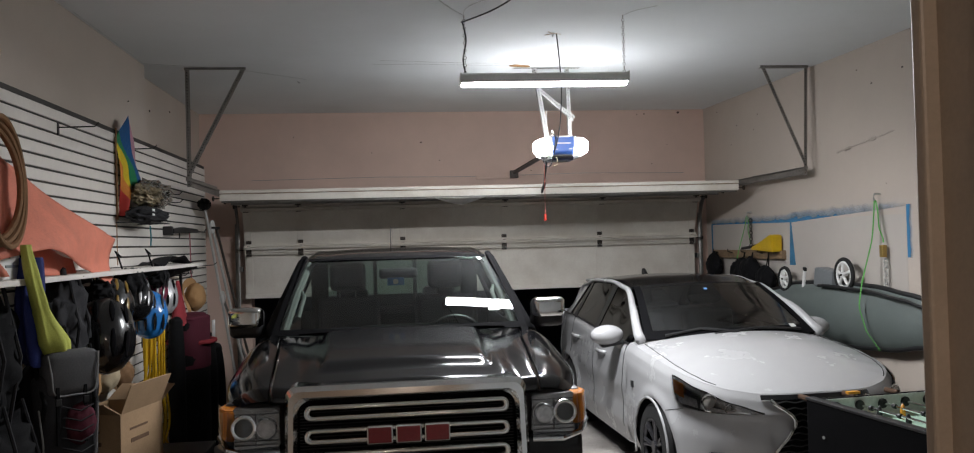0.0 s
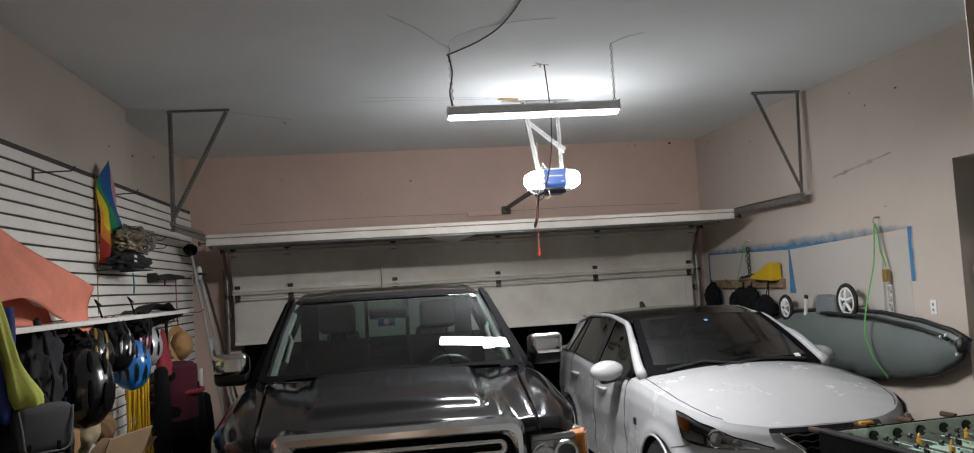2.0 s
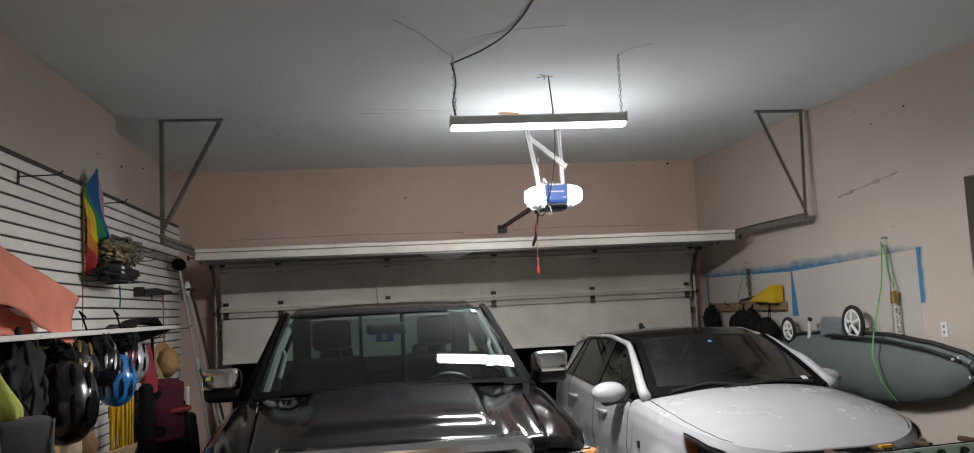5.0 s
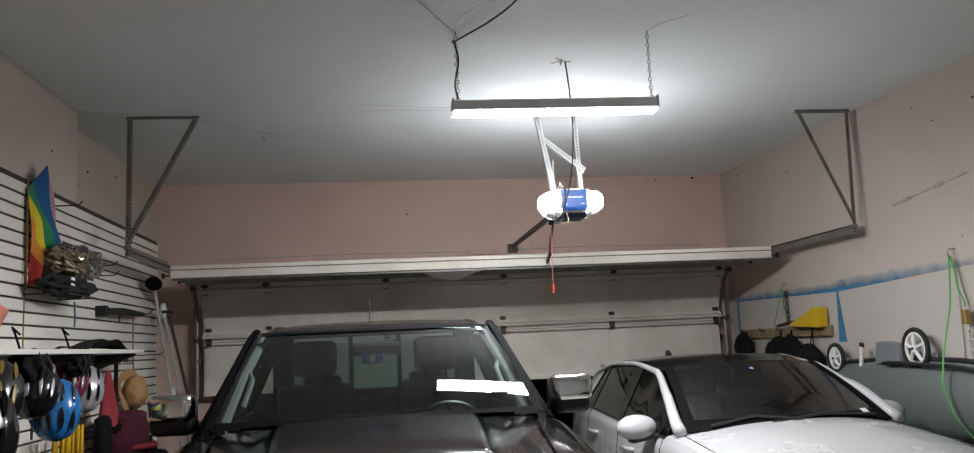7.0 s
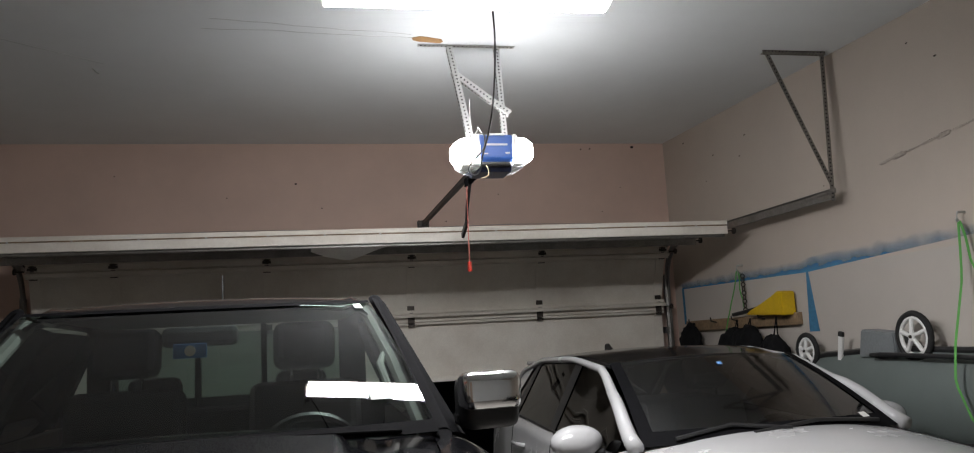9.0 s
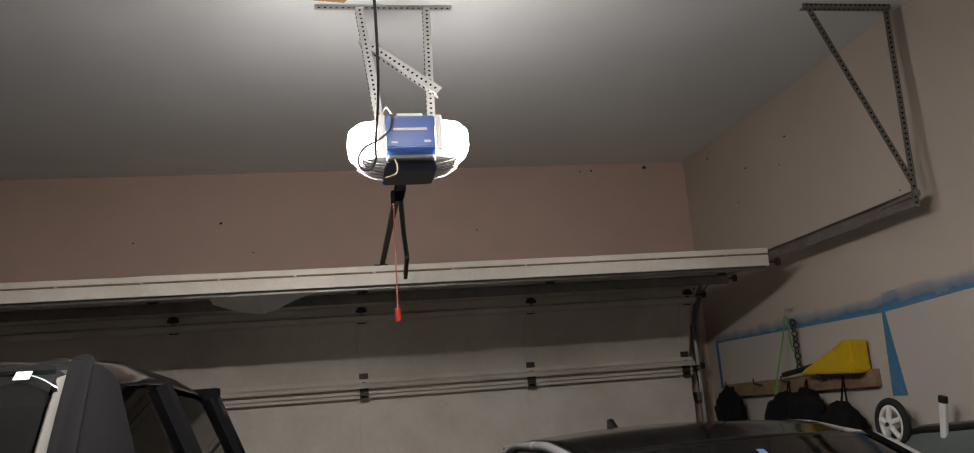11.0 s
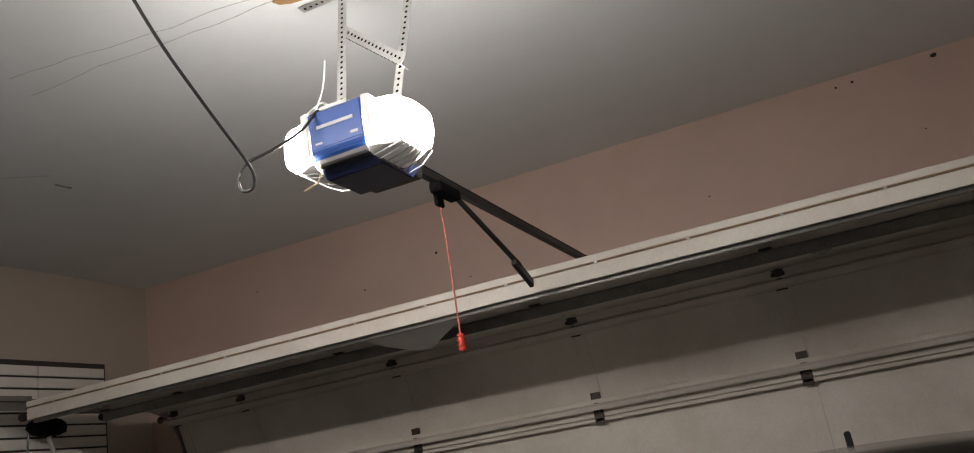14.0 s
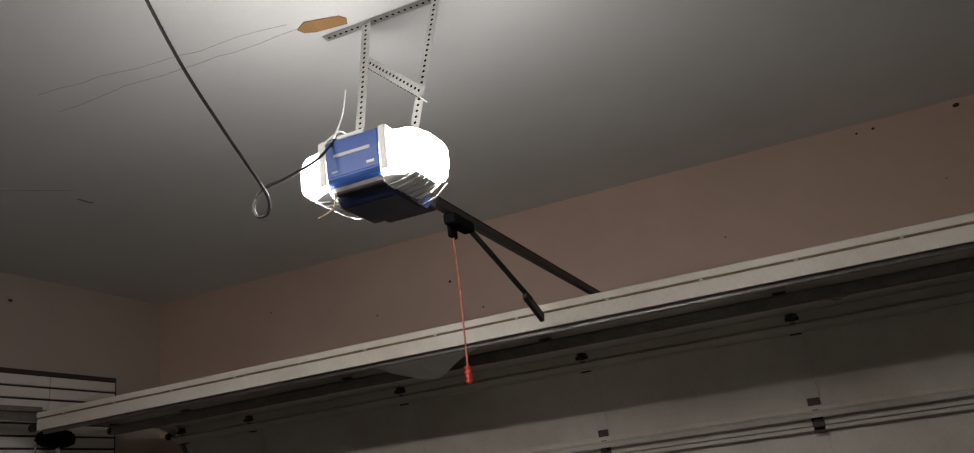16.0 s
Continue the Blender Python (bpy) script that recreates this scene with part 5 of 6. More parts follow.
part("panel", box(-2.89, -2.87, 4.0, 4.72, 1.70, 1.88, 0.006), WHITEP, wb)
for k in range(5):
    part("slot", box(-2.872, -2.866, 4.12 + k * 0.12, 4.135 + k * 0.12, 1.80, 1.86), BLACKM, wb)
part("print", box(-2.872, -2.866, 4.45, 4.62, 1.755, 1.768), GREY, wb, "grey printed bar")
jk = thing("navy_bag", "navy nylon bag hanging under the shelf", "bag")
part("body", surf(lambda u, v: Vector((-2.83 + 0.05 * math.cos(v * math.tau) * (1 + 0.3 * math.sin(3 * v * math.tau + 5 * u)), 4.60 + 0.05 * u + (0.045 + 0.05 * math.sin(u * 2.6)) * math.sin(v * math.tau) * (1 + 0.25 * math.sin(4 * v * math.tau)), lerp(1.80, 1.30, u) + 0.03 * math.sin(v * math.tau * 2) * u)), 20, 28, closed_v=True), C_BLUE, jk, smooth=True)
jk = thing("lime_bag", "lime green nylon bag hanging under the shelf", "bag")
def limebag(u, v):
    r = curve1(((0, 0.03), (0.3, 0.045), (0.55, 0.05), (0.85, 0.11), (0.97, 0.09), (1, 0.02)), u)
    a = v * math.tau
    return Vector((-2.76 + 0.6 * r * math.cos(a) * (1 + 0.3 * math.sin(5 * a + 4 * u)), 4.40 + 0.34 * u ** 1.2 + r * math.sin(a), lerp(1.86, 1.30, u)))
part("body", surf(limebag, 20, 24, closed_v=True), C_LIME, jk, smooth=True)


def helmet(y, z, x, s, mat, mat2, label, turn):
    h = thing("helmet", label, "helmet", pose(x, y, z, turn, 0, 20), group="helmets on hooks")
    part("shell", lump((0, 0, 0), (s, s * 1.34, s * 0.98), turn, 0.05, 2, sub=4), mat, h, smooth=True)
    for k in range(4):
        a0 = -0.75 + k * 0.5
        for b0, b1 in ((-0.85, -0.15), (0.05, 0.70)):
            def slot(u, v, a0=a0, b0=b0, b1=b1):
                a = lerp(b0, b1, u)
                b = a0 + (v - 0.5) * 0.17 * math.sin(math.pi * min(1, max(0, 0.1 + 0.8 * u)))
                return 1.035 * Vector((s * math.sin(b) * math.cos(a * 0.6), s * 1.36 * math.sin(a), s * math.cos(b) * math.cos(a)))
            part("vent", sheet(surf(slot, 8, 3), 0.004), mat2, h, smooth=True)
    part("strap", tube([(-s * 0.6, -s * 0.3, -s * 0.5), (0, 0, -s * 1.3), (s * 0.6, s * 0.4, -s * 0.5)], 0.006, 5), C_BLACK, h)


helmet(5.48, 1.33, -2.78, 0.175, P_GLOSSB, BLACKM, "gloss black helmet hanging on a hook", 60)
helmet(5.80, 1.49, -2.84, 0.135, P_GLOSSB, P_GLOSSY, "black and ochre helmet hanging on a hook", 50)
helmet(6.30, 1.49, -2.85, 0.130, P_GLOSSB, P_GLOSSW, "black vented helmet with silver flashes", 40)
helmet(6.46, 1.37, -2.80, 0.130, P_GLOSSBL, P_GLOSSB, "bright blue and black cycle helmet", 70)
helmet(7.20, 1.46, -2.90, 0.120, P_GLOSSW, BLACKM, "silver cycle helmet hanging on a hook", 60)
helmet(7.00, 1.52, -2.92, 0.110, cloth_mat("wine_shell", (0.2, 0.03, 0.06), 0.3), P_GLOSSW, "wine red and silver helmet", 50)
for y, z, s, lab in ((5.10, 1.42, (0.10, 0.22, 0.26), "dark grey bag hanging under the shelf"), (6.25, 1.60, (0.09, 0.16, 0.10), "black straps bundled on a hook"), (6.95, 1.62, (0.06, 0.12, 0.09), "black gloves hung on a hook"),
                     (5.70, 1.56, (0.08, 0.14, 0.08), "black pads hung on a hook"), (4.35, 1.35, (0.14, 0.25, 0.32), "black bag hanging under the shelf"), (4.45, 0.80, (0.18, 0.32, 0.34), "black bundle of sports clothing")):
    b = thing("dark_bag", lab, "bag", group="dark bags")
    x = -2.86 if y > 5 else -2.95
    part("body", lump((x, y, z), s, y, 0.34, 3.4), C_BLACK if s[0] != 0.10 else C_CHAR, b, smooth=True)
    for d in (-0.35, 0.25):
        part("strap", tube([(x + s[0] * 0.6, y + d * s[1], z + s[2]), (x + s[0] * 1.1, y + d * s[1] * 1.1, z), (x + s[0] * 0.7, y + d * s[1], z - s[2])], 0.009, 6), C_CHAR, b)
    part("loop", tube([(-2.90, y, z + s[2] * 0.8), (-2.92, y - 0.03, z + s[2] + 0.08), (-2.95, y, z + s[2] + 0.12), (-2.92, y + 0.03, z + s[2] + 0.08)], 0.006, 6), C_BLACK, b)
sp = thing("lime_shoe", "black shoe with lime green trim on the crate", "shoe")
part("upper", lump((-2.55, 4.55, 0.50), (0.055, 0.13, 0.06), 3, 0.12, 2), C_BLACK, sp, smooth=True)
part("trim", tube([(-2.50, 4.45, 0.47), (-2.495, 4.55, 0.48), (-2.50, 4.66, 0.47)], 0.010), C_LIME, sp, "lime green trim")
cz = thing("spotted_cloth", "black cloth with pale dots hanging down", "cloth")
ch = part("cloth", sheet(surf(lambda u, v: Vector((-2.74 + 0.03 * math.sin(8 * v), 4.66 + 0.12 * v + 0.06 * u, lerp(1.10, 0.66, u))), 14, 6), 0.004), C_BLACK, cz, smooth=True)
dots = bmesh.new()
for i in range(12):
    for j in range(4):
        disc((-2.732 + 0.03 * math.sin(8 * (j + 0.5) / 4), 4.675 + 0.03 * j + 0.06 * i / 12, 1.08 - 0.035 * i), (1, -0.5, 0), 0.0032, 0.003, 8, bm=dots)
part("dot_print", dots, GREY, ch, "pale printed dots")
pch = thing("red_pouch", "red cloth pouch with pointed top on a hook", "pouch")
part("body", surf(lambda u, v: Vector((-2.90 + lerp(0.01, 0.06, u) * math.cos(v * math.tau), 7.68 + lerp(0.03, 0.16, u ** 0.8) * math.sin(v * math.tau) + 0.03 * u, lerp(1.56, 1.20, u) + 0.02 * math.sin(3 * v * math.tau) * u)), 12, 16, closed_v=True), C_RED, pch, smooth=True)
ht = thing("straw_hat", "brown straw hat hung on the wall", "hat")
part("crown", lump((-2.92, 8.40, 1.38), (0.09, 0.15, 0.13), 4, 0.08, 2), C_STRAW, ht, smooth=True)
part("brim", surf(lambda u, v: Vector((-2.96 + 0.03 * math.sin(2 * v * math.tau), 8.36 + lerp(0.12, 0.21, u) * math.cos(v * math.tau), 1.36 + lerp(0.12, 0.20, u) * math.sin(v * math.tau))), 3, 24, closed_v=True), C_STRAW, ht, smooth=True)
bs = thing("black_strap", "black webbing strap hanging on the wall", "strap")
part("strap", box(-2.99, -2.975, 8.10, 8.16, 1.22, 1.66, 0.003), C_BLACK, bs)

# yellow rope hank
yr = thing("yellow_rope_hank", "hank of bright yellow rope on a hook", "rope")
rr = random.Random(4)
for k in range(9):
    y0 = 6.78 + k * 0.035
    w, d = 0.03 + rr.random() * 0.05, rr.random() * 0.08
    L = 0.62 + rr.random() * 0.35 if k < 7 else 0.95
    pts = []
    for j in range(17):
        a = j / 16 * math.pi
        pts.append((-2.93 + d + 0.02 * math.cos(j), y0 + (j / 16 - 0.5) * 2 * w + 0.012 * math.sin(j * 0.9 + k), 1.26 - 0.02 * k / 9 - L * math.sin(a) ** 0.55))
    part("strand", tube(flowing(pts, 3), 0.0085, 6), C_YELLOW, yr, smooth=True)

# backpack
bp = thing("backpack", "grey and black backpack hanging on the wall", "backpack", pose(-2.78, 4.78, 1.05, 0, 0, -48))
part("body", lump((0, 0, 0), (0.14, 0.20, 0.32), 11, 0.14, 2.2), C_BLACK, bp, smooth=True)
GREYF = cloth_mat("grey_flap", (0.12, 0.12, 0.125))
PIPING = cloth_mat("grey_piping", (0.30, 0.30, 0.30))
part("front", box(0.03, 0.15, -0.15, 0.15, -0.27, 0.18, 0.045, seg=3), C_CHAR, bp, "grey front panel", smooth=True)
part("flap", box(0.04, 0.168, -0.11, 0.15, 0.07, 0.29, 0.04, seg=3), GREYF, bp, "grey top flap", smooth=True)
part("pocket", lump((0.155, 0.05, -0.07), (0.035, 0.075, 0.10), 4, 0.12, 2.2), C_MAROON, bp, "maroon mesh pocket", smooth=True)
for k in range(5):
    part("lace", tube([(0.19, -0.05, 0.03 - k * 0.05), (0.205, 0.03, 0.0 - k * 0.05), (0.185, 0.10, 0.02 - k * 0.05)], 0.004, 5), C_CHAR, bp)
for d in (-0.09, 0.09):
    part("side_strap", tube([(0.05, d * 1.6, 0.30), (0.16, d * 1.3, 0.05), (0.08, d * 1.5, -0.28)], 0.011), C_BLACK, bp)
for x, y0, y1, z0, z1 in ((0.172, -0.10, 0.14, 0.085, 0.275), (0.156, -0.14, 0.14, -0.26, 0.02)):
    part("piping", tube(flowing([(x - 0.012, y0, z1), (x, y0 + 0.012, lerp(z0, z1, 0.5)), (x - 0.006, y0 + 0.03, z0), (x, lerp(y0, y1, 0.5), z0 - 0.008), (x - 0.006, y1 - 0.03, z0), (x, y1 - 0.012, lerp(z0, z1, 0.5)), (x - 0.012, y1, z1)], 4), 0.0045, 6), PIPING, bp, "pale grey piping")
for d in (-0.06, 0.07):
    part("buckle", box(0.165, 0.180, d - 0.014, d + 0.014, 0.03, 0.065, 0.004), BLACKP, bp, "black plastic buckle")
    part("webbing", box(0.160, 0.172, d - 0.009, d + 0.009, -0.16, 0.12, 0.003), C_BLACK, bp)
part("grab_loop", tube([(0.02, -0.05, 0.31), (0.02, -0.03, 0.40), (0.02, 0.03, 0.40), (0.02, 0.05, 0.31)], 0.010), C_BLACK, bp)

# cardboard box and what lies behind it
bench = thing("storage_crate", "dark plastic crate on the floor", "crate")
part("tub", box(-3.05, -2.40, 4.35, 6.6, 0.0, 0.42, 0.03), BLACKP, bench)
part("rim", box(-3.06, -2.39, 4.34, 6.61, 0.40, 0.44, 0.01), BLACKP, bench)
cb = thing("cardboard_box", "open brown cardboard box with printed bars", "box", pose(-2.68, 5.32, 0.44, 0, 0, -14))
for nm, b in (("side", (-0.17, 0.17, -0.22, -0.214, 0, 0.50)), ("side", (-0.17, 0.17, 0.214, 0.22, 0, 0.50)), ("side", (-0.17, -0.164, -0.22, 0.22, 0, 0.50)), ("side", (0.164, 0.17, -0.22, 0.22, 0, 0.50)), ("bottom", (-0.17, 0.17, -0.22, 0.22, 0, 0.006))):
    part(nm, box(*b), CARDB, cb)
part("flap", box(-0.17, 0.17, -0.17, 0, -0.003, 0.003, m=pose(0, -0.214, 0.50, -28)), CARDB, cb)
part("flap", box(-0.17, 0.17, 0, 0.17, -0.003, 0.003, m=pose(0, 0.214, 0.50, 24)), CARDB, cb)
part("flap", box(0, 0.17, -0.21, 0.21, -0.003, 0.003, m=pose(0.167, 0, 0.50, 0, -68)), CARDB, cb)
PRINT = material("box_print", (0.16, 0.09, 0.05), 0.9, bump=0)
for z, x0, x1, h in ((0.40, -0.13, 0.05, 0.012), (0.33, -0.12, 0.06, 0.022), (0.20, -0.13, 0.08, 0.010), (0.09, -0.14, -0.05, 0.012), (0.09, 0.02, 0.12, 0.016)):
    part("print", box(x0, x1, -0.223, -0.2205, z, z + h), PRINT, cb, "dark printed bar")
    part("print", box(0.1705, 0.173, x0, x1, z, z + h), PRINT, cb, "dark printed bar")
part("tape", box(-0.03, 0.03, -0.2235, -0.2208, 0.40, 0.50), C_TAN, cb, "brown tape")
for y, z, s, mt, lab in ((5.98, 1.04, (0.10, 0.14, 0.13), C_BEIGE, "beige sun hat behind the box"), (5.70, 1.02, (0.08, 0.11, 0.14), C_STRAW, "brown felt hat behind the box"), (6.36, 0.98, (0.08, 0.12, 0.10), C_TAN, "brown cap behind the box")):
    h = thing("hat", lab, "hat", group="hats by the box")
    part("crown", lump((-2.96, y, z), s, y * 2, 0.12, 2), mt, h, smooth=True)
    part("brim", surf(lambda u, v, y=y, z=z, s=s: Vector((-2.98 + 0.02 * math.sin(v * math.tau * 2), y + s[1] * lerp(0.8, 1.35, u) * math.cos(v * math.tau), z - s[2] * 0.55 + s[2] * 0.5 * lerp(0.5, 1.0, u) * math.sin(v * math.tau))), 3, 20, closed_v=True), mt, h, smooth=True)

# maroon and black cases standing by the wall
mb = thing("golf_bag", "tall maroon and black soft case standing by the wall", "bag")
part("body", surf(lambda u, v: Vector((-2.86 + 0.15 * math.cos(v * math.tau) * (1 - 0.2 * u ** 6), 7.95 + 0.24 * math.sin(v * math.tau), lerp(0.0, 1.22, u) + 0.015 * math.sin(v * 12) * u)), 20, 22, closed_v=True), C_BLACK, mb, "black fabric body", smooth=True)
part("upper", surf(lambda u, v: Vector((-2.86 + 0.155 * math.cos(v * math.tau), 7.95 + 0.245 * math.sin(v * math.tau) + 0.01 * math.sin(9 * u), lerp(0.80, 1.23, u))), 10, 22, closed_v=True), C_MAROON, mb, "maroon upper part", smooth=True)
part("lid", lump((-2.86, 7.95, 1.22), (0.15, 0.24, 0.05), 6, 0.12, 3), C_MAROON, mb, smooth=True)
part("band", ring((-2.86, 7.95, 1.02), (0, 0, 1), 0.20, 0.02, 30), C_RED, mb, "red strap")
part("tag", box(-2.72, -2.70, 8.12, 8.18, 1.02, 1.18, 0.004), WHITEP, mb, "white tag")
for y, h, r in ((7.52, 1.22, 0.07), (8.45, 1.0, 0.14), (8.85, 0.85, 0.13)):
    c = thing("black_case", "tall black soft case standing on the floor", "case", group="black cases")
    part("body", surf(lambda u, v, y=y, h=h, r=r: Vector((-2.88 + r * math.cos(v * math.tau) * (1 - 0.3 * u ** 5), y + r * 1.2 * math.sin(v * math.tau), lerp(0, h, u))), 12, 16, closed_v=True), C_BLACK, c, smooth=True)
    part("cap", lump((-2.88, y, h), (r * 0.75, r * 1.1, 0.05), y, 0.1, 2, sub=3), C_BLACK, c, smooth=True)

# long-handled tools leaning by the corner
def tool(top, foot, head, mat, label):
    t = thing("garden_tool", label, "tool", group="tools by the corner")
    part("handle", tube([foot, top], 0.014), mat, t)
    d = (Vector(top) - Vector(foot)).normalized()
    if head == "broom":
        part("head", lump(Vector(top) + d * 0.02, (0.06, 0.14, 0.06), 3, 0.15, 3), C_BLACK, t, "black brush head")
    elif head == "rake":
        part("head", box(-0.02, 0.02, -0.16, 0.10, -0.012, 0.012, 0.004, m=Matrix.Translation(top)), BLACKP, t, "dark cross head")
    else:
        part("head", lump(Vector(top), (0.03, 0.05, 0.07), 5, 0.1, 3), WHITEP, t, "white grip")


tool((-2.98, 9.15, 2.26), (-2.72, 9.60, 0.0), "broom", GALVB, "broom with grey metal handle and black head")
tool((-2.95, 9.35, 2.05), (-2.62, 9.75, 0.0), "grip", GALVB, "grey metal pole with pale grip")
tool((-2.93, 9.45, 2.04), (-2.55, 9.85, 0.0), "rake", STEEL_DK, "black long-handled rake leaning in the corner")
tool((-2.90, 9.55, 1.30), (-2.50, 9.80, 0.0), "grip", GALV, "short grey pole leaning in the corner")
fs = thing("folded_saw", "black long hook bar on the slatted wall", "hook")
part("bar", prism(((8.0, 1.965), (8.95, 1.985), (8.95, 2.02), (8.35, 2.03), (8.0, 2.01)), "x", SX + 0.06, SX + 0.09, bevel=0.006), BLACKP, fs)
part("grip", box(SX, SX + 0.08, 7.97, 8.03, 1.95, 2.03, 0.008), BLACKP, fs)
pk = thing("pink_cord", "thin pink cord hanging on the wall", "cord")
part("cord", tube([(SX + 0.05, 8.75, 2.0), (SX + 0.06, 8.73, 1.6), (SX + 0.10, 8.70, 1.25), (SX + 0.16, 8.55, 0.95), (SX + 0.2, 8.45, 1.1)], 0.006, 6), cloth_mat("pink_cord", (0.5, 0.18, 0.2)), pk)

# ---- on the right-hand wall ----
RX = RIGHT_X


def spray(name, side):
    """Blue overspray left on the wall along an edge, fading away from it."""
    m = bpy.data.materials.new(name)
    m.use_nodes = True
    nt = m.node_tree
    n, link = nt.nodes, nt.links.new
    b = n["Principled BSDF"]
    b.inputs["Base Color"].default_value = (0.03, 0.22, 0.42, 1)
    b.inputs["Roughness"].default_value = 0.8
    tc, sep, nz, ad, rp = (n.new("ShaderNodeTexCoord"), n.new("ShaderNodeSeparateXYZ"), n.new("ShaderNodeTexNoise"), n.new("ShaderNodeMath"), n.new("ShaderNodeValToRGB"))
    nz.inputs["Scale"].default_value = 9
    link(tc.outputs["Object"], nz.inputs["Vector"])
    link(tc.outputs["Generated"], sep.inputs["Vector"])
    ad.operation = "MULTIPLY_ADD"
    link(nz.outputs["Fac"], ad.inputs[0])
    ad.inputs[1].default_value = 0.5
    link(sep.outputs["Z" if side == "up" else "Y"], ad.inputs[2])
    lo, hi = rp.color_ramp.elements
    lo.position, hi.position = (0.22, 0.95)
    lo.color, hi.color = (0.85, 0.85, 0.85, 1), (0, 0, 0, 1)
    if side != "up":
        lo.color, hi.color = (0, 0, 0, 1), (0.85, 0.85, 0.85, 1)
        lo.position, hi.position = (0.45, 1.2)
    link(ad.outputs["Value"], rp.inputs["Fac"])
    link(rp.outputs["Color"], b.inputs["Alpha"])
    return m


SPRAY_UP, SPRAY_SIDE = spray("overspray_up", "up"), spray("overspray_side", "side")
SPRAY_FULL = material("blue_paint", (0.05, 0.22, 0.38), 0.8, grain=40, amount=0.15, bump=0.02)
mk = thing("paint_outline", "blue spray paint outline on the beige wall", "paint mark", kind="structure")
part("line", surf(lambda u, v: Vector((RX - 0.002, lerp(10.22, 8.24, u), lerp(1.945, 1.925, u) + 0.11 * v)), 10, 2), SPRAY_UP, mk)
part("line", surf(lambda u, v: Vector((RX - 0.002, lerp(8.24, 6.37, u), lerp(1.925, 2.006, u) + 0.10 * v)), 10, 2), SPRAY_UP, mk)
part("line", surf(lambda u, v: Vector((RX - 0.002, 6.375 - 0.09 * v, lerp(2.02, 1.60, u))), 8, 2), SPRAY_SIDE, mk)
part("wedge", prism(((8.26, 1.93), (8.235, 1.93), (8.17, 1.50), (8.29, 1.50)), "x", RX - 0.003, RX + 0.001), SPRAY_FULL, mk)
part("edge", box(RX - 0.003, RX, 10.19, 10.23, 1.62, 1.95), SPRAY_FULL, mk)
part("board", box(RX - 0.0015, RX, 6.38, 10.19, 1.0, 1.945), material("paler_wall_paint", (0.52, 0.475, 0.43), 0.75, grain=180, amount=0.03, stain=1.2, stains=0.04, bump=0.04), mk, "paler unsprayed wall area")

# long shell hung by straps
SHELLSKIN = material("shell_skin", (0.135, 0.16, 0.152), 0.38, grain=150, amount=0.05, stain=2, stains=0.08, bump=0.05)
bo = thing("hung_shell", "long grey shell with black rim strapped to the wall", "boat")
top = ((0, 1.20), (0.06, 1.262), (0.16, 1.315), (0.30, 1.36), (0.5, 1.375), (0.7, 1.34), (0.86, 1.25), (1, 1.08))
bot = ((0, 1.14), (0.05, 1.02), (0.12, 0.93), (0.25, 0.865), (0.45, 0.825), (0.65, 0.835), (0.85, 0.93), (1, 1.04))
BY = lambda u: lerp(5.66, 8.95, u)
part("skin", surf(lambda u, v: Vector((RX - 0.10 - 0.10 * math.sin(math.pi * v) ** 0.7 * math.sin(math.pi * min(1, max(0, u))) ** 0.5, BY(u), lerp(curve1(top, u), curve1(bot, u), v))), 60, 16), SHELLSKIN, bo, "smooth grey skin", smooth=True)
pts = [(RX - 0.10, BY(k / 40), curve1(top, k / 40)) for k in range(41)] + [(RX - 0.10, BY(1 - k / 40), curve1(bot, 1 - k / 40)) for k in range(1, 40)]
part("rim", tube(pts, 0.020, 8, closed=True), BLACKP, bo, "black tubular rim", smooth=True)
part("rail", tube([(RX - 0.19, BY(k / 20 * 0.5 + 0.03), curve1(top, k / 20 * 0.5 + 0.03) - 0.03) for k in range(21)], 0.014, 8), BLACKP, bo, "second black rail", smooth=True)
part("nose_cap", lump((RX - 0.13, 5.69, 1.16), (0.05, 0.05, 0.06), 2, 0.1, 2, sub=3), BLACKP, bo)
for y, z in ((5.74, 1.235), (5.72, 1.10), (5.80, 1.22)):
    part("rivet", disc((RX - 0.215 if z > 1.2 else RX - 0.16, y, z), (1, 0, 0), 0.010, 0.012, 12), WHITEP, bo, "pale rivet")


def strap(y, ztop, pts, label):
    s = thing("green_strap", label, "strap", group="green wall straps")
    part("hook", tube([(RX, y, ztop + 0.06), (RX - 0.05, y, ztop + 0.06), (RX - 0.06, y, ztop + 0.02), (RX - 0.03, y, ztop - 0.01)], 0.008), GALVB, s, "steel wall hook")
    for p in pts:
        def web(u, v, p=p):
            k = u * (len(p) - 1)
            i = min(int(k), len(p) - 2)
            c = Vector(p[i]).lerp(Vector(p[i + 1]), k - i)
            return c + Vector((0.006 * math.sin(9 * u), 0.017 * (v - 0.5), 0))
        part("web", sheet(surf(web, 24, 2), 0.002), C_GREEN, s)


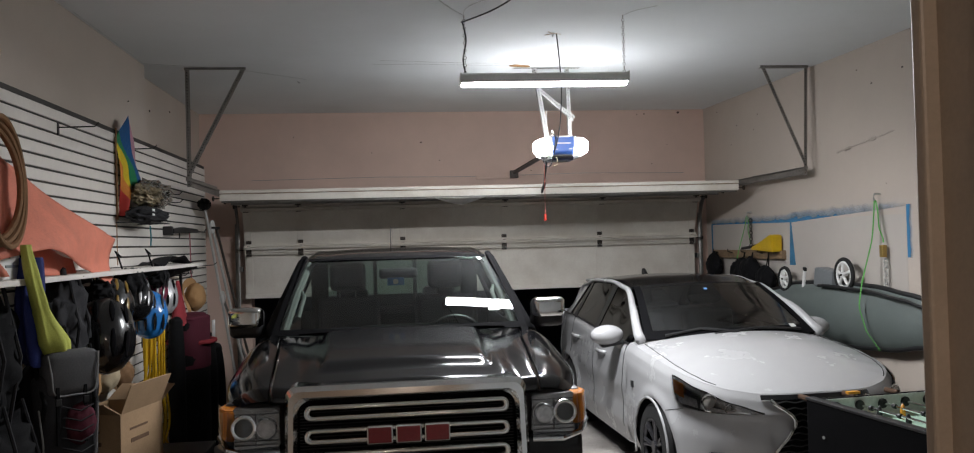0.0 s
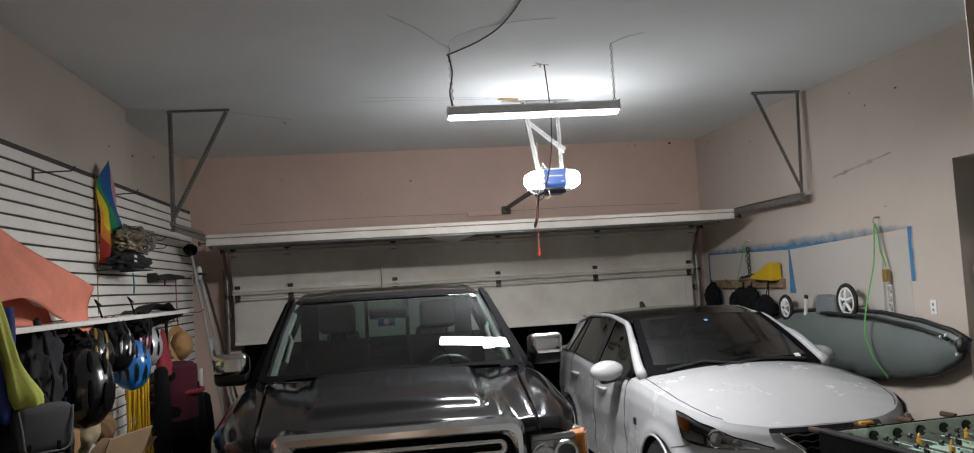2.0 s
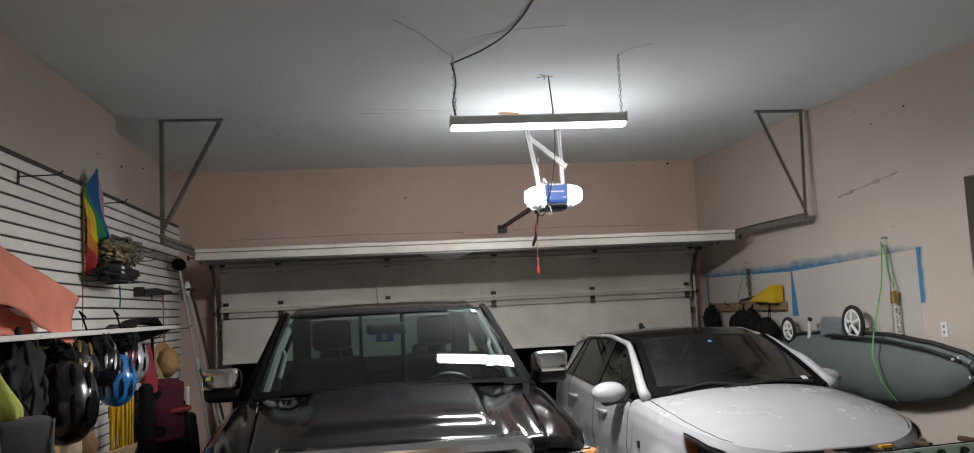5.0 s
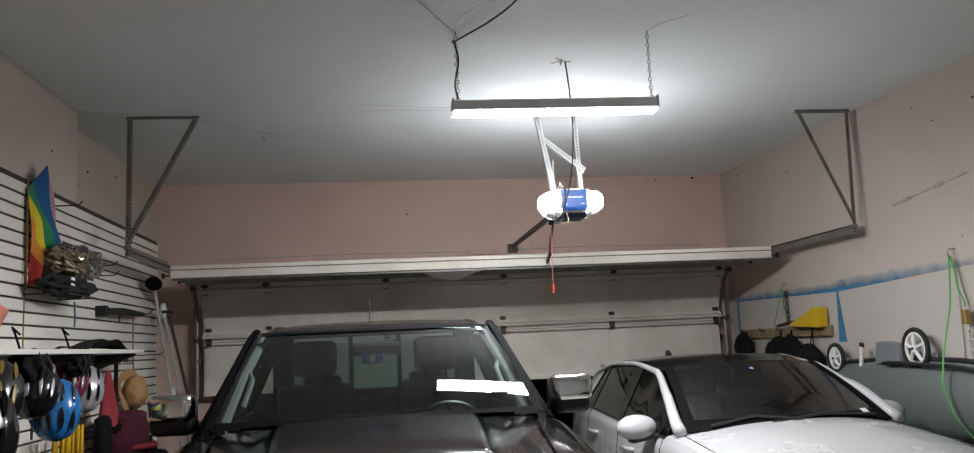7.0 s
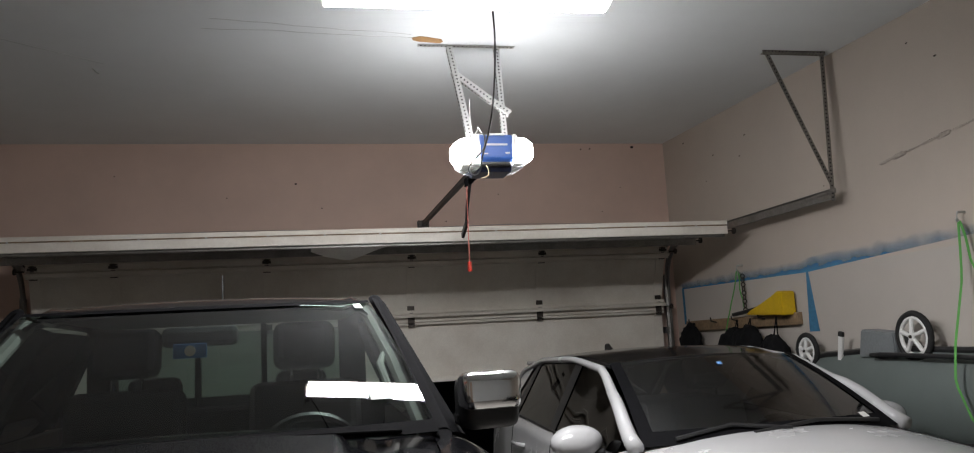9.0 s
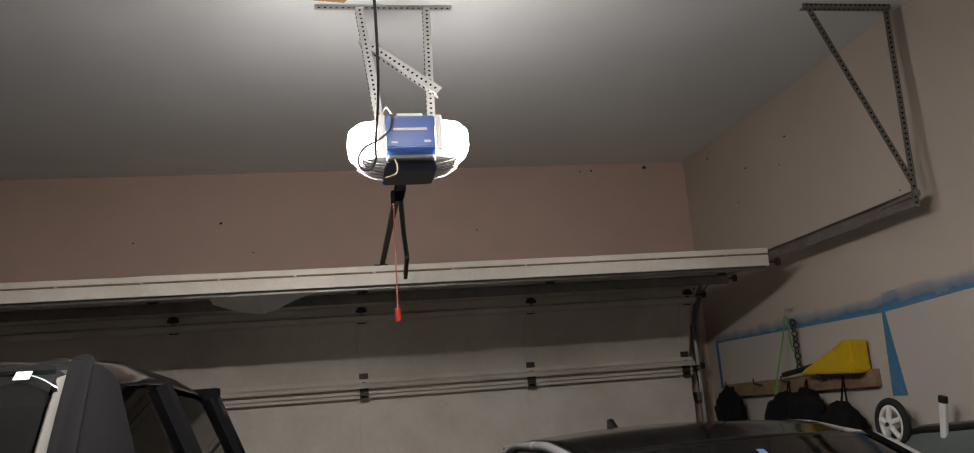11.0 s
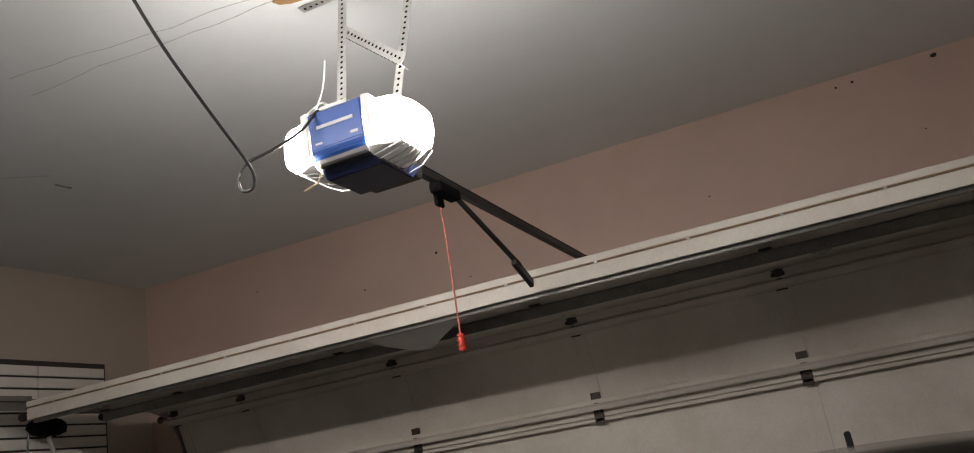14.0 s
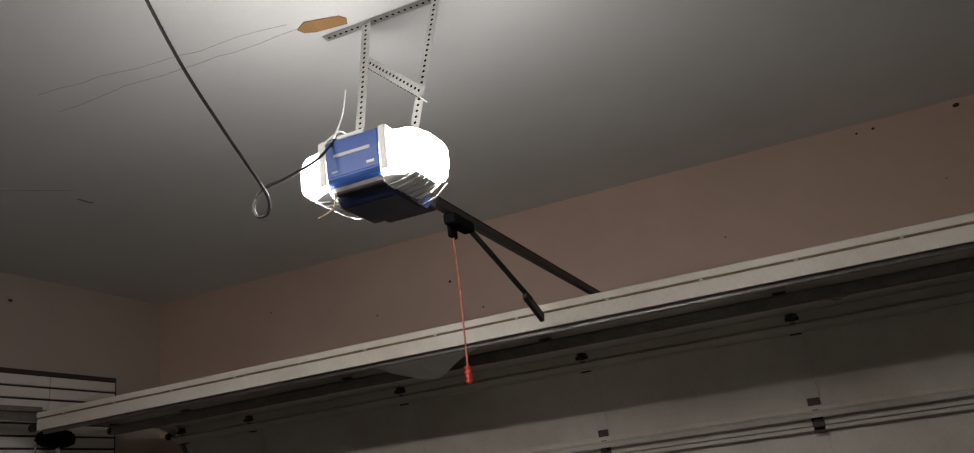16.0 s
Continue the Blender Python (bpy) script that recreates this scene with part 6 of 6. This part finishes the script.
strap(6.72, 2.06, (((RX - 0.05, 6.72, 2.07), (RX - 0.10, 6.70, 1.75), (RX - 0.20, 6.68, 1.42), (RX - 0.25, 6.66, 1.20), (RX - 0.235, 6.60, 1.0), (RX - 0.17, 6.53, 0.86)), ((RX - 0.05, 6.71, 2.07), (RX - 0.05, 6.66, 1.85), (RX - 0.05, 6.62, 1.72))), "bright green ratchet strap from hook to shell")
strap(9.12, 2.0, (((RX - 0.06, 9.12, 2.02), (RX - 0.10, 9.20, 1.7), (RX - 0.16, 9.34, 1.30)), ((RX - 0.05, 9.12, 2.02), (RX - 0.04, 9.10, 1.72))), "bright green strap hanging from a wall hook")
ck = thing("ratchet", "brass ratchet with steel chain on the wall", "ratchet")
part("buckle", box(RX - 0.07, RX - 0.03, 6.60, 6.65, 1.60, 1.70, 0.006), material("brass", (0.45, 0.30, 0.10), 0.4, metal=0.7), ck)
for k in range(7):
    part("link", ring((RX - 0.04, 6.61, 1.57 - k * 0.034), (1, 0, 0) if k % 2 else (0, 1, 0), 0.017, 0.005, 14, 6), GALVB, ck)
ck = thing("hook_chain", "short steel chain hanging from a wall hook", "chain")
for k in range(9):
    part("link", ring((RX - 0.035, 9.08, 1.97 - k * 0.034), (1, 0, 0) if k % 2 else (0, 1, 0), 0.017, 0.005, 14, 6), STEEL_DK, ck)

# plank with hooks, yellow scoop, bags
pl = thing("peg_plank", "brown wooden peg plank screwed to the wall", "peg rail")
part("plank", box(RX - 0.045, RX, 8.36, 10.12, 1.555, 1.645, 0.004), WOODM, pl)
for y in (9.95, 9.55, 9.2, 8.8):
    part("peg", tube([(RX - 0.03, y, 1.61), (RX - 0.10, y, 1.63), (RX - 0.10, y, 1.66)], 0.006), STEEL_DK, pl)
ysc = thing("yellow_scoop", "yellow plastic scoop with black handle on the plank", "scoop")
part("blade", prism(((8.40, 1.80), (8.46, 1.81), (8.62, 1.75), (8.88, 1.68), (8.92, 1.655), (8.40, 1.63)), "x", RX - 0.13, RX - 0.02, bevel=0.008), YELLOWP, ysc)
part("handle", tube([(RX - 0.08, 8.80, 1.70), (RX - 0.09, 9.05, 1.675), (RX - 0.09, 9.18, 1.665)], 0.016), BLACKP, ysc, "black handle")
for y, z, s, lab in ((9.90, 1.45, (0.07, 0.16, 0.16), "black drawstring bag on a peg"), (9.15, 1.40, (0.10, 0.20, 0.16), "black jacket hanging on a peg"), (8.95, 1.42, (0.09, 0.18, 0.15), "black cloth hanging on a peg"), (8.58, 1.35, (0.09, 0.14, 0.14), "black cap hanging on a peg")):
    b = thing("hung_bag", lab, "bag", group="black things on pegs")
    part("body", lump((RX - 0.12, y, z), s, y * 3, 0.2, 2.4), C_BLACK, b, smooth=True)
    part("loop", tube([(RX - 0.10, y - 0.03, z + s[2] * 0.8), (RX - 0.08, y, 1.62), (RX - 0.10, y + 0.03, z + s[2] * 0.8)], 0.007), C_BLACK, b)

# push cart with two white wheels behind the shell
ct = thing("folding_cart", "grey folding cart with white spoked wheels", "cart")
part("plate", prism(((7.22, 1.33), (7.22, 1.47), (7.52, 1.50), (7.56, 1.33)), "x", RX - 0.16, RX - 0.03, bevel=0.008), material("cart_grey", (0.25, 0.27, 0.28), 0.5, metal=0.3), ct, "grey sheet plate")
part("lever", box(RX - 0.135, RX - 0.115, -0.02, 0.02, -0.10, 0.08, 0.006, m=pose(0, 7.78, 1.40, 12)), WHITEP, ct, "white lever")
part("lever_tip", box(RX - 0.137, RX - 0.113, -0.022, 0.022, 0.06, 0.095, 0.006, m=pose(0, 7.78, 1.40, 12)), BLACKP, ct, "black lever tip")
part("axle", tube([(RX - 0.10, 7.08, 1.40), (RX - 0.10, 8.18, 1.34)], 0.012), GALV, ct)
for y, z, r in ((7.08, 1.445, 0.15), (8.15, 1.37, 0.125)):
    w = part("wheel", ring((RX - 0.13, y, z), (1, 0.0, 0.0), r - 0.016, 0.018, 44, 8), RUBBER, ct, "black tyre with white spoked centre", smooth=True)
    part("rim", ring((RX - 0.13, y, z), (1, 0, 0), r - 0.042, 0.012, 40, 8), WHITEP, w, smooth=True)
    part("hub", disc((RX - 0.13, y, z), (1, 0, 0), 0.026, 0.05, 20, bevel=0.004), WHITEP, w)
    for k in range(5):
        a = k * math.tau / 5 + 0.3
        part("spoke", tube([(RX - 0.145, y + 0.02 * math.cos(a), z + 0.02 * math.sin(a)), (RX - 0.135, y + (r - 0.045) * math.cos(a), z + (r - 0.045) * math.sin(a))], 0.013, 8), WHITEP, w)
    part("bolt", disc((RX - 0.157, y, z), (1, 0, 0), 0.010, 0.012, 12), STEEL_DK, w)
ol = thing("wall_socket", "white wall socket plate", "socket")
part("plate", box(RX - 0.006, RX, 6.11, 6.18, 1.35, 1.46, 0.003), WHITEP, ol)
for z in (1.385, 1.425):
    part("slot", box(RX - 0.008, RX - 0.005, 6.135, 6.155, z - 0.010, z + 0.010), GREY, ol)

# shelves in the recess with white bins
sv = thing("recess_shelf", "white shelf boards with front lips in the recess", "shelf")
for z in (0.95, 1.30, 1.66):
    part("board", box(3.03, 3.72, 5.05, 5.94, z, z + 0.022, 0.003), SLAT, sv)
    part("lip", box(3.012, 3.03, 5.05, 5.94, z - 0.012, z + 0.034, 0.004), SLAT, sv)
for y in (5.06, 5.90):
    part("upright", box(3.70, 3.735, y, y + 0.03, 0, 2.40, 0.003), SLAT, sv)


def bin_at(x, y, z, h, r, label):
    b = thing("storage_bin", label, "bin", pose(x, y, z), group="white bins")
    def wall(u, v):
        k = r * (1 + 0.10 * u)
        a = v * math.tau
        c, d = math.cos(a), math.sin(a)
        return Vector((k * math.copysign(abs(c) ** 0.6, c), k * math.copysign(abs(d) ** 0.6, d), h * u))
    part("bin", sheet(surf(wall, 6, 32, closed_v=True), 0.004), WHITEP, b, smooth=True)
    part("base", disc((0, 0, 0.004), (0, 0, 1), r * 0.98, 0.008, 28), WHITEP, b)
    part("rim", tube([wall(1.0, k / 32) for k in range(32)], 0.006, 6, closed=True), WHITEP, b, smooth=True)


for z, y in ((1.682, 5.79), (1.682, 5.46), (1.322, 5.76), (1.322, 5.42), (0.972, 5.74)):
    bin_at(3.17, y, z, 0.26, 0.125, "white plastic bin standing on a recess shelf")
cbn = thing("black_case", "black case pushed to the back of the recess", "case")
part("body", box(3.30, 3.70, 5.10, 5.80, 1.685, 2.30, 0.02), BLACKM, cbn)
part("strap", box(3.292, 3.30, 5.36, 5.42, 1.70, 2.29, 0.002), C_CHAR, cbn)

# set the things of the side wall along its true line
SLANT = Matrix(((1, -0.0386, 0, 0.3455), (0, 0.946, 0, 0.4833), (0, 0, 1, 0), (0, 0, 0, 1)))
on_wall = ("paint_outline", "hung_shell", "green_strap", "ratchet", "hook_chain", "peg_plank", "yellow_scoop", "hung_bag", "folding_cart", "wall_socket")
for ob in [o for o in bpy.data.objects if o.type == "MESH"]:
    top = ob
    while top.parent:
        top = top.parent
    if top.name.split(".")[0] in on_wall:
        ob.data.transform(SLANT)

# ---- table football ----
tf = thing("foosball_table", "black table football table with green field", "games table", pose(1.19, 4.84, 0, 0, 0, 7.0))
TL, TW = 1.36, 0.98
FELT = material("green_field", (0.50, 0.74, 0.58), 0.6, grain=60, amount=0.05, bump=0.02)
part("field", box(0.03, TL - 0.03, -TW + 0.03, -0.03, 0.755, 0.765), FELT, tf, "green playing field")
for nm, b in (("end_panel", (0, 0.03, -TW, 0, 0.55, 0.88)), ("end_panel", (TL - 0.03, TL, -TW, 0, 0.55, 0.88)), ("side_panel", (0.03, TL - 0.03, -0.03, 0, 0.55, 0.88)), ("side_panel", (0.03, TL - 0.03, -TW, -TW + 0.03, 0.55, 0.88))):
    part(nm, box(*b, 0.004), BLACKM, tf, "black laminate panel")
part("inner_wall", box(0.032, TL - 0.032, -0.036, -0.031, 0.765, 0.878), material("pale_inner", (0.80, 0.84, 0.78), 0.5, bump=0), tf, "pale inner wall")
part("inner_wall", box(0.031, 0.036, -TW + 0.034, -0.037, 0.765, 0.878), material("pale_inner_end", (0.80, 0.84, 0.78), 0.5, bump=0), tf, "pale inner wall")
part("cap_rail", box(-0.005, 0.05, -TW - 0.005, 0.005, 0.88, 0.895, 0.004), BLACKP, tf)
for x, y in ((0.06, -0.06), (TL - 0.06, -0.06), (0.06, -TW + 0.06), (TL - 0.06, -TW + 0.06)):
    part("leg", box(x - 0.05, x + 0.05, y - 0.05, y + 0.05, 0, 0.56, 0.006), BLACKP, tf)
for k in range(8):
    x = 0.16 + k * 0.15
    y0 = 0.20 if k % 2 == 0 else 0.05
    rod = part("rod", tube([(x, y0, 0.835), (x, -TW - 0.22 + (0.1 if k % 2 else 0), 0.835)], 0.008), CHROME, tf, "chrome rod")
    part("handle", tube([(x, y0 - 0.01, 0.835), (x, y0 + 0.10, 0.835)] if k % 2 == 0 else [(x, -TW - 0.13, 0.835), (x, -TW - 0.25, 0.835)], 0.016, 10), cloth_mat("handle_brown", (0.10, 0.06, 0.04)) if k % 2 == 0 else BLACKP, rod, "ribbed handle")
    for yy in (-0.045, -TW + 0.045):
        part("bearing", disc((x, yy, 0.835), (0, 1, 0), 0.028, 0.016, 18, bevel=0.003), BLACKP, rod)
    for yy in (-0.20, -0.42, -0.64, -0.82) if k % 3 else (-0.30, -0.52, -0.74):
        part("player", lump((x + 0.004, yy, 0.815), (0.014, 0.017, 0.045), k + yy, 0.1, 2, sub=2), P_ORANGE if k % 2 == 0 else BLACKP, rod, "plain moulded playing piece")
        part("bumper", disc((x, yy + 0.06, 0.835), (0, 1, 0), 0.014, 0.02, 12), BLACKP, rod)
part("counter", box(0.25, 0.33, -0.03, 0.0, 0.895, 0.91, 0.004), P_ORANGE, tf, "orange score bead")
part("screw", disc((-0.002, -0.15, 0.70), (1, 0, 0), 0.009, 0.006, 12), GALVB, tf)

# ---- cables and small ceiling things ----
cb1 = thing("lamp_cable", "black cable looping from the ceiling to the shop light", "cable")
part("cable", tube(flowing([(-0.565, 6.06, 2.98), (-0.575, 6.09, 3.08), (-0.555, 6.05, 3.20), (-0.57, 6.1, 3.33), (-0.565, 6.2, 3.365), (-0.50, 6.05, 3.355), (-0.40, 5.85, 3.35), (-0.30, 5.62, 3.36), (-0.24, 5.30, 3.37), (-0.22, 4.9, 3.372)]), 0.0055, 6), BLACKP, cb1, smooth=True)
PALEWIRE = material("pale_wire", (0.50, 0.50, 0.48), 0.7, bump=0)
for label, pts in (("thin pale wire running along the ceiling from the lamp chain", [(-0.565, 6.06, 3.374), (-0.66, 5.90, 3.374), (-0.80, 5.62, 3.374), (-0.98, 5.35, 3.374)]),
                   ("thin grey wire curving along the ceiling by the lamp", [(-0.57, 6.09, 3.374), (-0.56, 5.86, 3.374), (-0.42, 5.64, 3.374), (-0.20, 5.52, 3.374), (0.05, 5.46, 3.374)]),
                   ("thin pale wire at the far lamp chain", [(0.552, 6.05, 3.374), (0.60, 5.92, 3.374), (0.72, 5.80, 3.374)])):
    wt = thing("ceiling_wire", label, "wire", group="thin ceiling wires")
    part("wire", tube(flowing(pts), 0.0016, 5), PALEWIRE, wt)
cb2 = thing("opener_cable", "black power cable hanging to the opener", "cable")
cpts = [(0.185, 6.57, 3.375), (0.205, 6.58, 3.15), (0.225, 6.64, 2.95), (0.240, 6.79, 2.74), (0.243, 6.95, 2.60), (0.235, 7.10, 2.50), (0.235, 7.14, 2.455), (0.215, 7.155, 2.425), (0.185, 7.15, 2.425), (0.175, 7.15, 2.46), (0.20, 7.16, 2.505), (0.25, 7.22, 2.55), (0.30, 7.30, 2.62), (0.315, 7.37, 2.70), (0.30, 7.45, 2.72)]
part("cable", tube(flowing(cpts), 0.0048, 6), BLACKP, cb2, smooth=True)
hk = thing("ceiling_hook", "small ceiling hook with pale cord ends", "hook")
part("hook", ring((0.15, 6.54, 3.365), (1, 0, 0), 0.018, 0.004, 16, 6), GALVB, hk)
for a in (0.3, 2.4, 4.0):
    part("cord_end", tube([(0.15, 6.54, 3.372), (0.15 + 0.07 * math.cos(a), 6.54 + 0.07 * math.sin(a), 3.372)], 0.003, 5), C_BEIGE, hk)
ww = thing("bell_wire", "thin pale wire twisted at the opener", "wire")
part("wire", tube(flowing([(0.275, 7.52, 2.95), (0.268, 7.50, 2.85), (0.262, 7.44, 2.74), (0.25, 7.40, 2.72), (0.262, 7.38, 2.70), (0.285, 7.40, 2.73), (0.30, 7.44, 2.76), (0.33, 7.46, 2.72)]), 0.003, 5), WHITEP, ww)
part("wire", tube(flowing([(0.315, 7.355, 2.52), (0.322, 7.34, 2.49), (0.318, 7.33, 2.46), (0.295, 7.32, 2.445), (0.275, 7.32, 2.44)]), 0.003, 5), C_BEIGE, ww, "yellowed wire end")
pt = thing("wood_patch", "brown wooden patch on the ceiling by the mount", "patch")
part("patch", prism(((-0.02, 7.69), (0.03, 7.66), (0.16, 7.70), (0.175, 7.73), (0.16, 7.76), (0.03, 7.74), (-0.01, 7.72)), "z", CEIL_Z - 0.006, CEIL_Z + 0.001), C_STRAW, pt)
wr = thing("ceiling_wire", "thin grey wire run along the ceiling", "wire")
part("wire", tube([(-3.10, 6.0, 3.372), (-3.10, 7.55, 3.372), (-2.40, 7.78, 3.372), (-1.85, 8.25, 3.372)], 0.0010, 5), GREY, wr)
DIRT = material("wall_dirt", (0.05, 0.035, 0.03), 0.9, bump=0)
rr = random.Random(9)
crk = thing("ceiling_crack", "fine cracks in the ceiling paint", "crack", kind="structure")
for x0, y0, dx, dy, n in ((0.0, 7.69, -0.09, -0.004, 14), (-0.03, 7.64, -0.09, -0.010, 13), (-1.94, 8.36, 0.004, 0.03, 4)):
    pts, x, y = [], x0, y0
    for k in range(n):
        pts.append((x, y, CEIL_Z - 0.0008))
        x, y = x + dx + rr.uniform(-0.02, 0.02), y + dy + rr.uniform(-0.012, 0.012)
    part("crack", tube(pts, 0.0011 if n > 4 else 0.006, 4), material('hairline', (0.42, 0.42, 0.41), 0.9, bump=0) if n > 4 else GREY, crk)
bug = thing("wall_speck", "dark dirt specks on the wall", "dirt", kind="stuff")
bmS = bmesh.new()
for x, z, r in ((2.45, 3.345, 0.022), (2.80, 3.36, 0.024), (2.02, 3.33, 0.012), (1.93, 3.325, 0.009), (-0.72, 3.02, 0.014), (-0.5, 2.8, 0.008), (1.1, 2.9, 0.008), (2.1, 2.72, 0.007), (-1.3, 2.9, 0.009), (0.6, 2.66, 0.008), (-2.2, 3.1, 0.008), (2.3, 2.95, 0.006)):
    lump((x, BACK_Y - 0.001, z), (r * 0.75, 0.005, r * 0.6), x, 0.3, 3, bm=bmS, sub=2)
for y, z, r in ((9.9, 3.28, 0.016), (9.4, 3.05, 0.012), (8.9, 3.1, 0.014), (9.0, 2.95, 0.01), (9.55, 2.85, 0.009), (6.9, 3.05, 0.014), (6.5, 3.1, 0.018), (6.75, 2.2, 0.008), (8.0, 2.5, 0.008), (7.1, 3.2, 0.012)):
    lump((FAR_X + 0.0408 * (BACK_Y - y) - 0.001, y, z), (0.004, r * 0.8, r * 0.4), y, 0.3, 3, bm=bmS, sub=2)
for y, z, r in ((7.2, 3.0, 0.008), (8.3, 3.1, 0.014), (8.1, 2.95, 0.008), (9.0, 3.2, 0.012)):
    lump((-3.268 if y > 7.66 else LEFT_X + 0.002, y, z), (0.006, r * 1.4, r * 0.7), y, 0.3, 3, bm=bmS, sub=2)
part("speck", bmS, DIRT, bug)
scf = thing("wall_scuff", "long faint grey scuff on the beige side wall", "scuff", kind="structure")
SCUFF = material("scuff_grey", (0.50, 0.432, 0.374), 0.85, grain=60, amount=0.1, bump=0)
bm = bmesh.new()
for k in range(7):
    y = 7.42 - 0.12 * k
    lump((FAR_X + 0.0408 * (BACK_Y - y), y, 2.53 + 0.013 * k), (0.0012, 0.10 + 0.03 * math.sin(3 * k), 0.010 + 0.006 * math.sin(2 * k)), k, 0.4, 3, bm=bm, sub=3, m=Matrix.Rotation(-0.10, 4, "X"))
part("scuff", bm, SCUFF, scf, smooth=True)
pcw = thing("wall_crack", "thin cracks and dents along the header wall", "crack", kind="structure")
part("crack", tube([(-2.7, BACK_Y, 2.60), (-1.2, BACK_Y, 2.615), (-0.1, BACK_Y, 2.60), (1.2, BACK_Y, 2.62), (2.5, BACK_Y, 2.60)], 0.0025, 4), GREY, pcw)
